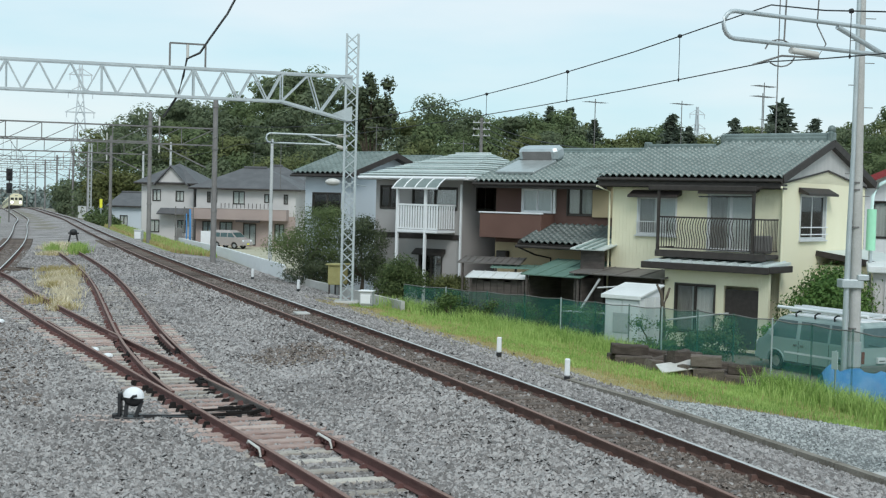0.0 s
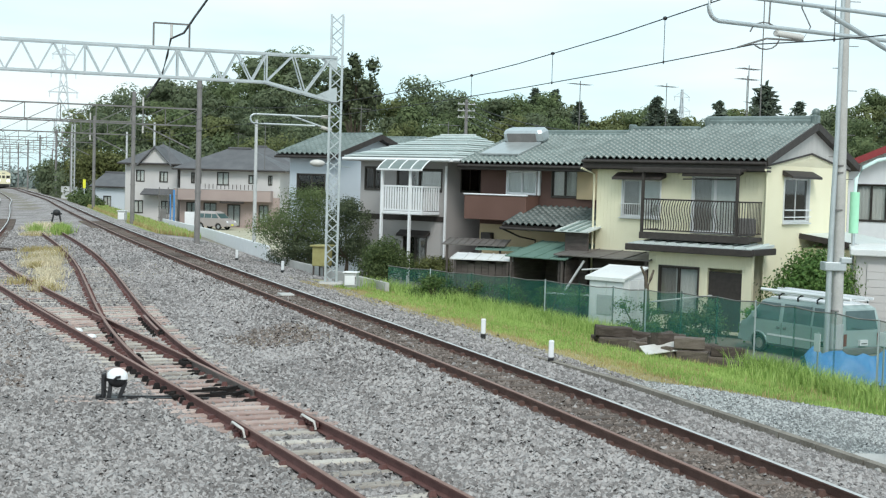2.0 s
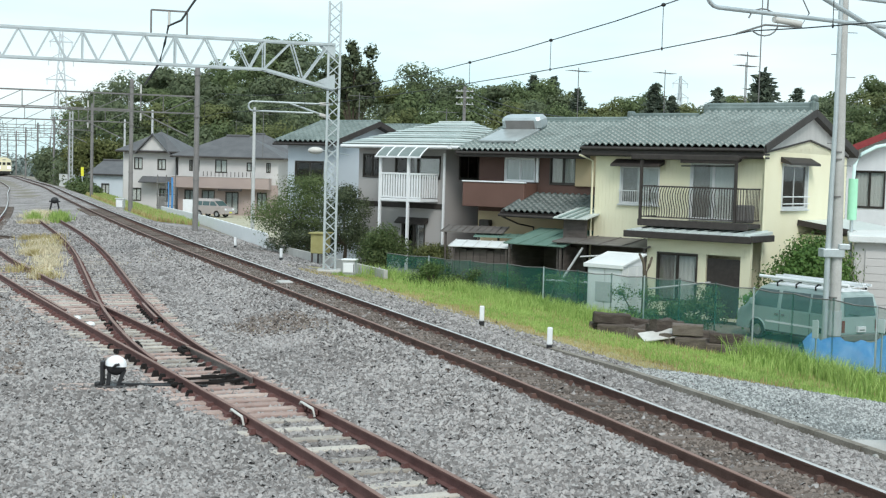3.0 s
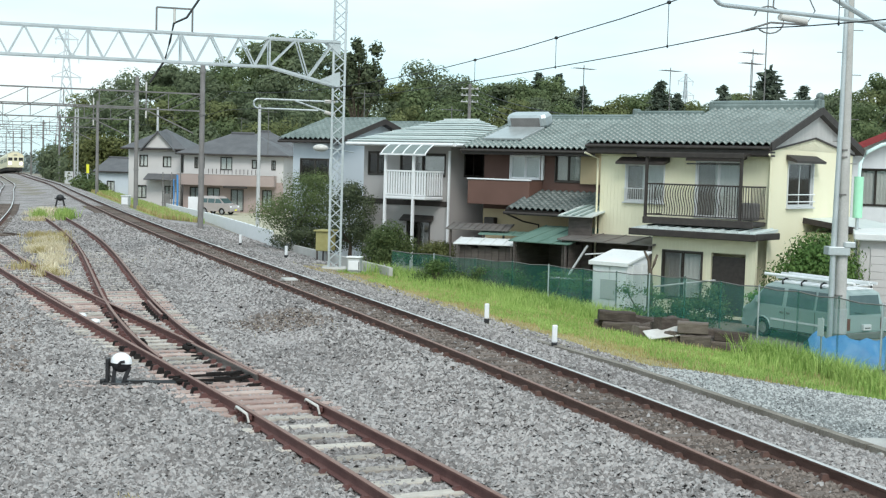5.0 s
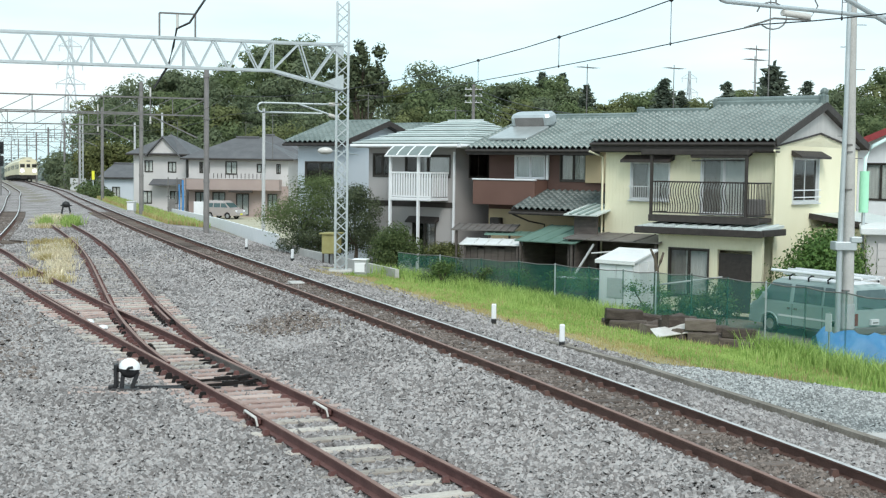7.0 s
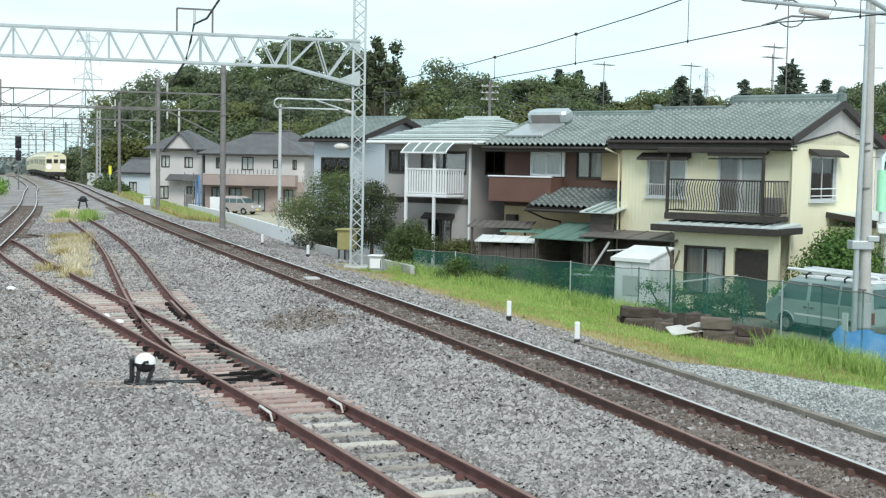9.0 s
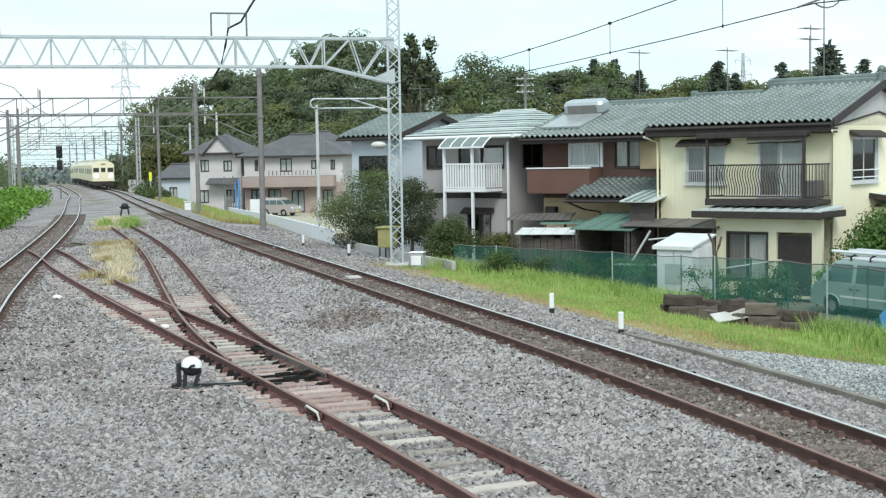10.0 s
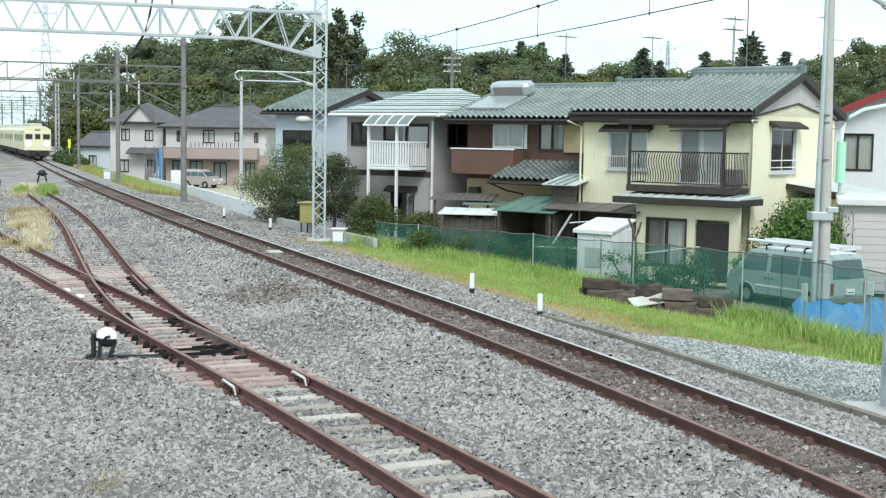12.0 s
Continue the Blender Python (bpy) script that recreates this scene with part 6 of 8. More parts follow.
def gable_front_house():
    h = thing("house", pose(22.4, 60.0, -1.4, 0, 0, HOUSE), "white two-storey house with tiled roof and red bargeboards", "house")
    w, d, eave, peak = 5.6, 7.0, 6.2, 7.35
    wall_holes("wall", 0, w, 0, eave, [(0.35, 3.55, 1.5, 1.75)], M["white"], h)
    for a, b in (((0, 0.16, 0), (0.16, d, eave)), ((w - 0.16, 0.16, 0), (w, d, eave)), ((0.16, d - 0.16, 0), (w - 0.16, d, eave))):
        part("wall", Shape().box(a, b), M["white"], h)
    part("gable_wall", Shape().prism([(0, eave), (w, eave), (w / 2, peak - 0.1)], 0.0, 0.16, "y"), M["white"], h)
    win(h, 0.35, 3.55, 1.5, 1.75, sash="bronze", curtain=1)
    sl = (peak - eave) / (w / 2)
    for sg in (-1, 1):
        xe = w / 2 + sg * (w / 2 + 0.5)
        ze = peak - sl * (w / 2 + 0.5)
        roof = part("roof", Shape().slab([(w / 2, -0.6, peak), (w / 2, d + 0.4, peak), (xe, d + 0.4, ze), (xe, -0.6, ze)], 0.12), M["trim"], h)
        part("bargeboard", Shape().bar((w / 2, -0.63, peak - 0.08), (xe, -0.63, ze - 0.08), 0.05, 0.3), M["redroof"], roof, "red bargeboard")
        n = int((w / 2 + 0.5) / 0.28)
        t = Shape()
        for k in range(n):
            u0 = (k + 0.5) / n
            t.bar((w / 2 + (xe - w / 2) * u0, -0.6, peak + (ze - peak) * u0 + 0.03), (w / 2 + (xe - w / 2) * u0, d + 0.4, peak + (ze - peak) * u0 + 0.03), 0.2, 0.06)
        tagged(part("roof_tiles", t, M["tile_join"], roof), kind="stuff")
    part("ridge", Shape().box((w / 2 - 0.12, -0.6, peak - 0.02), (w / 2 + 0.12, d + 0.4, peak + 0.2), 0.05), M["tile_join"], h)
    return h


gable_front_house()
simple_house("house", 36.0, 75.0, HOUSE, 8.0, 7.5, 6.4, 2.0, "greywall", "slate", "grey two-storey house in a back row", [(1.2, 4.0, 1.4, 1.1), (4.6, 4.0, 1.4, 1.1)])


# ---- yard huts, walls, fence ----
def pent_hut(x, y, w, d, zf, zb, roofm, wallm, label, posts=True, ribs=14, open_front=False, rz=-14):
    g = float(ground_z(x, y))
    ob = thing("hut", pose(x, y, g, 0, 0, rz), label, "hut", "yard huts")
    zf, zb = zf - g, zb - g
    roof = part("roof", Shape().slab([(-0.15, -0.25, zf), (w + 0.15, -0.25, zf), (w + 0.15, d, zb), (-0.15, d, zb)], 0.035), M[roofm], ob)
    r = Shape()
    for k in range(ribs):
        u = -0.12 + (w + 0.24) * k / (ribs - 1)
        r.tube([(u, -0.25, zf + 0.008), (u, d, zb + 0.008)], 0.022, 5)
    tagged(part("corrugation", r, M[roofm], roof), kind="stuff")
    if wallm:
        n = int(w / 0.24)
        for k in range(n if not open_front else 0):
            x0, x1 = w * k / n, w * (k + 1) / n - 0.012
            part("board", Shape().box((x0, -0.012 * (k % 3), 0), (x1, 0.03, zf - 0.07 - 0.05 * (k * 7 % 3)), 0.006), M[wallm], ob)
        part("wall", Shape().box((0, 0.06, 0), (0.05, d, zf - 0.05)).box((w - 0.05, 0.06, 0), (w, d, zf - 0.05)).box((0.05, d - 0.05, 0), (w - 0.05, d, zf - 0.05)), M[wallm], ob)
    for u in ((0.05, w - 0.05) if posts else ()):
        part("post", Shape().bar((u, -0.12, 0), (u, -0.12, zf - 0.04), 0.08), M["oldboard"], ob)
    return ob


pent_hut(3.05, 51.1, 2.2, 1.5, 1.02, 1.19, "tin", None, "brown corrugated tin roof on posts against a house", ribs=10)
pent_hut(4.3, 50.4, 2.0, 0.8, 0.88, 0.97, "greentin", None, "thin dull green sheet roof behind a hut", ribs=8)
pent_hut(3.25, 49.1, 2.1, 1.4, 0.57, 0.72, "whitetin", "oldboard", "dark board hut with a white sheet roof", ribs=6)
pent_hut(5.35, 48.4, 2.35, 2.3, 0.76, 1.27, "greentin", "oldboard", "open hut with a green painted tin roof", open_front=True, ribs=5, rz=-40.7)
pent_hut(7.0, 47.2, 3.65, 1.35, 0.92, 1.12, "tin", "oldboard", "low carport with a brown tin roof", open_front=True, ribs=5, rz=-40.7)
pent_hut(7.12, 47.98, 1.15, 1.6, 1.76, 2.13, "metalroof", None, "narrow porch with a striped metal roof", posts=False, ribs=2, rz=-40.7)
porch_ribs = Matrix.Translation((7.12, 47.98, 0)) @ Matrix.Rotation(radians(-40.7), 4, "Z")
tagged(part("porch_stripes", Shape().bar((0.15, -0.25, 1.79), (0.15, 1.55, 2.15), 0.12, 0.03).bar((0.5, -0.25, 1.79), (0.5, 1.55, 2.15), 0.12, 0.03).bar((0.85, -0.25, 1.79), (0.85, 1.55, 2.15), 0.12, 0.03),
            M["darkroof"], None, "", porch_ribs), "dark green battens on a porch roof", "battens", kind="structure")
tagged(part("porch_wall", Shape().box((0.1, 0.1, -1.0), (1.1, 0.18, 1.7), 0.01), M["oldboard"], None, "", porch_ribs), "dark boarded porch wall between two houses", "wall", kind="structure")

for a, b, r in (((7.0, 46.6, -0.55), (7.75, 46.4, 0.75), 0.045), ((8.9, 46.0, -0.9), (8.9, 46.0, 0.5), 0.04), ((6.4, 46.6, -0.45), (8.5, 46.1, -0.5), 0.035),
                ((7.6, 46.0, 0.45), (11.0, 45.6, 0.75), 0.03), ((9.6, 44.2, -0.5), (11.8, 43.2, -0.1), 0.03), ((9.0, 44.0, -0.6), (9.5, 43.6, 0.2), 0.03)):
    tagged(part("pipe", Shape().tube([a, b], r, 8), M["lightpole"]), "pale plastic pipe propped among the huts", "pipe", "propped pipes")


def locker(x, y):
    ob = thing("storage_locker", pose(x, y, -1.2, 0, 0, -42), "weathered white steel storage locker with a sloping lid", "locker")
    part("body", Shape().box((0, 0, 0), (1.35, 1.3, 1.62), 0.03), M["pale_concrete"], ob)
    part("roof", Shape().slab([(-0.08, -0.12, 1.68), (1.43, -0.12, 1.68), (1.43, 1.38, 2.02), (-0.08, 1.38, 2.02)], 0.06).box((-0.08, -0.14, 1.56), (1.43, -0.1, 1.69), 0.01), M["whitetin"], ob, "white sheet lid")
    part("gable_side", Shape().prism([(0.0, 1.62), (1.3, 1.62), (1.3, 1.94), (0.0, 1.66)], 1.32, 1.35), M["white"], ob)
    for k in (0, 1):
        part("door", Shape().box((0.05 + k * 0.64, -0.03, 0.08), (0.66 + k * 0.64, -0.004, 1.52), 0.01), M["white"], ob)
    part("patch", Shape().box((0.35, -0.05, 0.45), (1.0, -0.034, 1.1), 0.005), M["lightpole"], ob, "grey board leaning on the door")
    part("rib", Shape().bar((1.37, 0.3, 0), (1.37, 0.3, 1.6), 0.04).bar((1.37, 0.9, 0), (1.37, 0.9, 1.6), 0.04), M["whitetin"], ob)
    return ob


locker(7.3, 42.6)

FENCE = [(0.74, 48.9), (3.5, 46.9), (5.67, 44.3), (7.4, 41.4), (9.1, 37.2), (10.55, 32.6), (11.35, 28.6), (12.1, 24.6)]
fpts = spline(FENCE, 0.3)
fence = thing("net_fence", pose(0, 0, 0), "green net fence on thin steel posts along the verge", "fence")
acc, last, k = 0.0, fpts[0], 0
for a, b in zip(fpts[:-1], fpts[1:]):
    acc += (b - a).length
    if acc > 1.75 or b is fpts[-1]:
        za, zb = float(ground_z(last.x, last.y)), float(ground_z(b.x, b.y))
        ta, tb = (float(np.interp(q.y, [24.6, 28.6, 32.6, 37.2, 41.4, 46.9, 48.9], [0.72, 0.64, 0.56, 0.43, 0.23, 0.16, 0.23])) for q in (last, b))
        hgt = tb - zb
        part("post", Shape().tube([(b.x, b.y, zb - 0.2), (b.x, b.y, zb + hgt + 0.04)], 0.024, 8), M["net"] if k % 3 else M["galv"], fence)
        n = 10
        v, f = [], []
        for i in range(n + 1):
            p = last.lerp(b, i / n)
            z0 = za + (zb - za) * i / n
            d = Vector((b.y - last.y, last.x - b.x, 0)).normalized() * 0.05 * math.sin(i * 0.9 + k)
            v += [(p.x + d.x, p.y + d.y, z0 + 0.05), (p.x, p.y, ta + (tb - ta) * i / n - 0.05 * math.sin(math.pi * i / n))]
        f = [(2 * i, 2 * i + 2, 2 * i + 3, 2 * i + 1) for i in range(n)]
        part("net_panel", Shape().add(v, f, True), M["net"] if b.x < 6.5 else M["net_thin"], fence, "green mesh panel")
        part("top_wire", Shape().tube([(last.x, last.y, ta), ((last.x + b.x) / 2, (last.y + b.y) / 2, (ta + tb) / 2 - 0.04), (b.x, b.y, tb)], 0.016, 6), M["dark_steel"], fence)
        acc, last, k = 0.0, b, k + 1


def block_wall(name, line, tops, thick, material, label, course=None):
    s = Shape()
    y_a, y_b = line[0][1], line[-1][1]
    pts = [Vector((x, y, 0)) for x, y in line]
    for a, b in zip(pts[:-1], pts[1:]):
        m = max(1, int((b - a).length / 2.0))
        for i in range(m):
            p, q = a.lerp(b, i / m), a.lerp(b, (i + 1) / m)
            c = (p + q) / 2
            z0 = float(ground_z(c.x, c.y)) - 0.5
            d = (q - p).normalized()
            top = tops[0] + (tops[1] - tops[0]) * (c.y - y_a) / (y_b - y_a)
            s.bar(Vector((p.x, p.y, (z0 + top) / 2)) + d * 0.008, Vector((q.x, q.y, (z0 + top) / 2)) - d * 0.008, thick, top - z0)
    ob = tagged(part(name, s, material), label, "wall", kind="structure")
    return ob


block_wall("wall_white", [(-18.7, 118), (-10.95, 89), (-4.8, 62.6)], (-0.6, 0.12), 0.15, M["white"], "long pale concrete boundary wall")
block_wall("wall_low", [(-4.7, 62.2), (0.7, 47.4)], (-0.3, -0.3), 0.15, M["concrete"], "low weathered concrete boundary wall")
tagged(part("yard", Shape().slab([(-18, 118, -1.3), (-4.5, 63, -1.3), (3, 70, -1.3), (-2, 128, -1.3)], 0.05), M["sand"]), "sandy yard in front of houses", "ground", kind="structure")
block_wall("wall_guard", [(-42.3, 181), (-38.3, 179)], (1.25, 1.25), 0.2, M["pale_concrete"], "pale guard wall by the far crossing")


# ---- vehicles ----
def wheel(parent, x, y, r, side):
    w = part("wheel", Shape(), M["tyre"], parent, "", Matrix.Translation((x, y, r)))
    prof = [(0.62, -0.09), (0.94, -0.1), (1.0, -0.06), (1.0, 0.06), (0.94, 0.1), (0.62, 0.09)]
    n, v = 20, []
    for k in range(n):
        a = 2 * math.pi * k / n
        v += [(math.cos(a) * p[0] * r, p[1], math.sin(a) * p[0] * r) for p in prof]
    m = len(prof)
    t = Shape().add(v, [(k * m + i, k * m + (i + 1) % m, ((k + 1) % n) * m + (i + 1) % m, ((k + 1) % n) * m + i) for k in range(n) for i in range(m)], True)
    w.data = t.data("wheel", M["tyre"])
    d = Shape().prism([(math.cos(2 * math.pi * k / 16) * r * 0.62, math.sin(2 * math.pi * k / 16) * r * 0.62) for k in range(16)], side * 0.03 - 0.02, side * 0.03 + 0.02, "y")
    d.prism([(math.cos(2 * math.pi * k / 10) * r * 0.2, math.sin(2 * math.pi * k / 10) * r * 0.2) for k in range(10)], side * 0.05 - 0.02, side * 0.05 + 0.02, "y")
    part("rim", d, M["chrome"], w)
    return w


def van():
    ob = thing("van", pose(13.62, 36.4, -1.5, 0, 0, 118) @ Matrix.Diagonal((0.95, 0.95, 0.91, 1)), "silver-green one-box van with a white roof rack, parked in weeds", "van")
    W, L = 1.66, 4.35
    # lower body with arches
    def side_profile():
        pts = [(0.02, 0.32), (0.45, 0.30)]
        pts += [(0.82 + 0.36 * math.cos(a), 0.30 + 0.36 * math.sin(a)) for a in np.linspace(math.pi, 0, 9)]
        pts += [(2.9, 0.28)]
        pts += [(3.5 + 0.36 * math.cos(a), 0.30 + 0.36 * math.sin(a)) for a in np.linspace(math.pi, 0, 9)]
        return pts + [(4.2, 0.30), (4.36, 0.42), (4.38, 0.78), (4.26, 0.98), (4.05, 1.07), (0.0, 1.07), (-0.02, 0.6)]
    part("body", Shape().prism(side_profile(), -W, 0.0, "y"), M["vanpaint"], ob)
    up = Shape()
    zs = [(1.07, 0.0), (1.45, 0.045), (1.78, 0.10), (1.88, 0.22)]
    xs0, xs1 = (0.0, 0.05, 0.14, 0.3), (4.05, 3.72, 3.42, 3.2)
    v = []
    for (z, i), a, b in zip(zs, xs0, xs1):
        v += [(a, -W + i, z), (b, -W + i, z), (b, -i, z), (a, -i, z)]
    f = [(r * 4 + k, r * 4 + (k + 1) % 4, r * 4 + 4 + (k + 1) % 4, r * 4 + 4 + k) for r in range(3) for k in range(4)] + [(12, 13, 14, 15)]
    up.add(v, f)
    part("cabin", up, M["vanpaint"], ob)
    def sideglass(x0, x1, t0, t1, name="side_window"):
        za, zb = 1.13, 1.72
        for q, sg in ((0.04, 1), (-W - 0.04, -1)):
            g = Shape()
            ya, yb = (q - 0.03, q - 0.11) if sg > 0 else (q + 0.03, q + 0.11)
            g.add([(x0, ya, za), (x1, ya, za), (t1, yb, zb), (t0, yb, zb)], [(0, 1, 2, 3) if sg < 0 else (3, 2, 1, 0)])
            part(name, g, M["carglass"], ob)
    sideglass(0.25, 1.2, 0.3, 1.2), sideglass(1.3, 2.45, 1.3, 2.45), sideglass(2.62, 3.85, 2.62, 3.45)
    part("rear_window", Shape().add([(-0.012, -W + 0.14, 1.12), (-0.012, -0.14, 1.12), (0.088, -0.2, 1.72), (0.088, -W + 0.2, 1.72)], [(0, 1, 2, 3)]), M["carglass"], ob)
    part("windscreen", Shape().add([(4.07, -W + 0.1, 1.1), (4.07, -0.1, 1.1), (3.45, -0.16, 1.76), (3.45, -W + 0.16, 1.76)], [(3, 2, 1, 0)]), M["carglass"], ob)
    part("side_stripe", Shape().box((0.9, 0.001, 0.62), (3.1, 0.012, 0.68)), M["white"], ob, "white side stripe")
    part("rear_bumper", Shape().box((-0.1, -W - 0.01, 0.32), (0.03, 0.01, 0.55), 0.04), M["dark_steel"], ob)
    part("front_bumper", Shape().box((4.25, -W - 0.01, 0.3), (4.45, 0.01, 0.56), 0.05), M["vanpaint"], ob)
    for y in (-0.16, -W + 0.02):
        part("tail_lamp", Shape().box((-0.03, y, 0.62), (-0.021, y + 0.14, 1.0), 0.003), M["redlamp"], ob)
        part("headlamp", Shape().box((4.2, y - 0.02, 0.72), (4.39, y + 0.16, 0.92), 0.03), M["white"], ob)
    part("number_plate", Shape().box((-0.115, -1.0, 0.62), (-0.022, -0.66, 0.8), 0.005), M["white"], ob, "blank white plate with bars")
    part("plate_bar", Shape().box((-0.122, -0.95, 0.67), (-0.117, -0.71, 0.71)), M["dark_steel"], ob)
    part("mirror", Shape().box((3.55, 0.02, 1.15), (3.68, 0.2, 1.38), 0.03), M["vanpaint"], ob)
    for x in (2.56, 2.28):
        part("door_handle", Shape().box((x, 0.004, 0.88), (x + 0.15, 0.035, 0.95), 0.012), M["dark_steel"], ob)
    for x in (2.5, 1.24):
        part("seam", Shape().box((x, 0.0005, 0.35), (x + 0.018, 0.004, 1.07)), M["under"], ob)
    part("sill", Shape().box((1.25, 0.002, 0.29), (3.08, 0.03, 0.36), 0.01), M["under"], ob, "dark sill")
    part("wiper", Shape().tube([(-0.04, -0.8, 1.13), (-0.02, -0.35, 1.2)], 0.012, 6), M["black"], ob)
    for x in (0.82, 3.5):
        part("arch_trim", Shape().tube([(x + 0.40 * math.cos(a), 0.0, 0.30 + 0.40 * math.sin(a)) for a in np.linspace(0, math.pi, 10)], 0.03, 6), M["vanpaint"], ob)
        wheel(ob, x, -0.11, 0.31, 1), wheel(ob, x, -W + 0.11, 0.31, -1)
    part("roof_panel", Shape().box((0.28, -W + 0.2, 1.865), (3.22, -0.2, 1.91), 0.02), M["white"], ob, "white roof panel")
    rack = part("roof_rack", Shape(), M["white"], ob, "white roof rack with ladder and pipes")
    s = Shape()
    for y in (-0.28, -W + 0.28):
        s.tube([(0.25, y, 2.02), (3.2, y, 2.02)], 0.03, 8)
    for x in (0.4, 1.2, 2.0, 2.8):
        s.tube([(x, -0.25, 2.0), (x, -W + 0.25, 2.0)], 0.025, 6)
    s.tube([(-0.1, -0.18, 2.1), (3.6, -0.18, 2.12)], 0.055, 10)
    for y in (-0.7, -1.05):
        s.bar((-0.2, y, 2.12), (3.4, y, 2.14), 0.05, 0.08)
    for k in range(11):
        s.tube([(0.0 + k * 0.32, -0.7, 2.12), (0.0 + k * 0.32, -1.05, 2.12)], 0.018, 6)
    rack.data = s.data("roof_rack", M["white"])
    for x in (0.4, 1.2, 2.0, 2.8):
        for y, k in ((-0.17, 1), (-W + 0.17, -1)):
            part("rack_foot", Shape().tube([(x, y, 1.84), (x, y + 0.015 * k, 1.95), (x - 0.06, y - 0.05 * k, 2.03), (x - 0.14, y - 0.08 * k, 2.04)], 0.03, 6), M["black"], ob)
    part("floor_pan", Shape().box((0.3, -W + 0.25, 0.26), (4.1, -0.25, 0.5)), M["under"], ob)


def small_car():
    ob = thing("car", pose(-14.9, 114.6, -1.3, 0, 0, -28), "champagne compact wagon parked in a yard", "car")
    W = 1.5
    prof = [(0.0, 0.35), (0.35, 0.28)] + [(0.68 + 0.32 * math.cos(a), 0.28 + 0.32 * math.sin(a)) for a in np.linspace(math.pi, 0, 8)] + \
           [(2.5 + 0.32 * math.cos(a), 0.28 + 0.32 * math.sin(a)) for a in np.linspace(math.pi, 0, 8)] + [(3.3, 0.3), (3.4, 0.55), (3.3, 0.82), (2.75, 0.95), (0.03, 0.95)]
    part("body", Shape().prism(prof, -W / 2, W / 2, "y"), M["carpaint"], ob)
    v = []
    for z, i, a, b in ((0.95, 0.02, 0.03, 2.75), (1.4, 0.1, 0.18, 2.2), (1.58, 0.2, 0.4, 1.85)):
        v += [(a, -W / 2 + i, z), (b, -W / 2 + i, z), (b, W / 2 - i, z), (a, W / 2 - i, z)]
    part("cabin", Shape().add(v, [(r * 4 + k, r * 4 + (k + 1) % 4, r * 4 + 4 + (k + 1) % 4, r * 4 + 4 + k) for r in range(2) for k in range(4)] + [(8, 9, 10, 11)]), M["carpaint"], ob)
    for x0, x1, t0, t1 in ((0.3, 1.0, 0.35, 1.0), (1.08, 1.75, 1.08, 1.75), (1.83, 2.55, 1.83, 2.2)):
        part("side_window", Shape().add([(x0, -W / 2 + 0.005, 1.0), (x1, -W / 2 + 0.005, 1.0), (t1, -W / 2 + 0.075, 1.36), (t0, -W / 2 + 0.075, 1.36)], [(0, 1, 2, 3)]), M["carglass"], ob)
    part("windscreen", Shape().add([(2.7, -W / 2 + 0.1, 1.0), (2.7, W / 2 - 0.1, 1.0), (2.24, W / 2 - 0.17, 1.4), (2.24, -W / 2 + 0.17, 1.4)], [(0, 1, 2, 3)]), M["carglass"], ob)
    for y in (-W / 2 + 0.05, W / 2 - 0.3):
        part("headlamp", Shape().box((3.22, y, 0.62), (3.37, y + 0.25, 0.78), 0.03), M["white"], ob)
    part("bumper", Shape().box((3.3, -W / 2, 0.3), (3.46, W / 2, 0.5), 0.04), M["carpaint"], ob)
    part("number_plate", Shape().box((3.465, -0.16, 0.38), (3.48, 0.16, 0.5)), M["yellow"], ob)
    for x in (0.68, 2.5):
        wheel(ob, x, -W / 2 + 0.1, 0.28, -1), wheel(ob, x, W / 2 - 0.1, 0.28, 1)


van(), small_car()


# ---- old timbers, tarp, board ----
rng = random.Random(5)
def worn_timber(half, deep, high, seed):
    """A sawn railway timber with rounded, split and uneven edges."""
    t, r = Shape(), random.Random(seed)
    n = 5
    v = []
    for i in range(n + 1):
        x = -half + 2 * half * i / n
        w = [deep * (1 + r.uniform(-0.09, 0.05)) for _ in range(8)]
        for k, (a, b) in enumerate(((-0.8, 0.0), (0.8, 0.0), (1.0, 0.1), (1.0, 0.88), (0.82, 1.0), (-0.82, 1.0), (-1.0, 0.88), (-1.0, 0.1))):
            v.append((x + r.uniform(-0.015, 0.015), a * w[k], b * high * (1 + r.uniform(-0.04, 0.04))))
    t.add(v, [(i * 8 + k, i * 8 + (k + 1) % 8, i * 8 + 8 + (k + 1) % 8, i * 8 + 8 + k) for i in range(n) for k in range(8)])
    t.add(v[:8], [tuple(range(7, -1, -1))]), t.add(v[-8:], [tuple(range(8))])
    return t.data("timber", M["oldwood"])


timbers = [worn_timber(0.40, 0.17, 0.31, 1), worn_timber(0.44, 0.16, 0.28, 2), worn_timber(0.75, 0.14, 0.26, 3), worn_timber(0.5, 0.16, 0.29, 4), worn_timber(0.36, 0.16, 0.33, 5)]
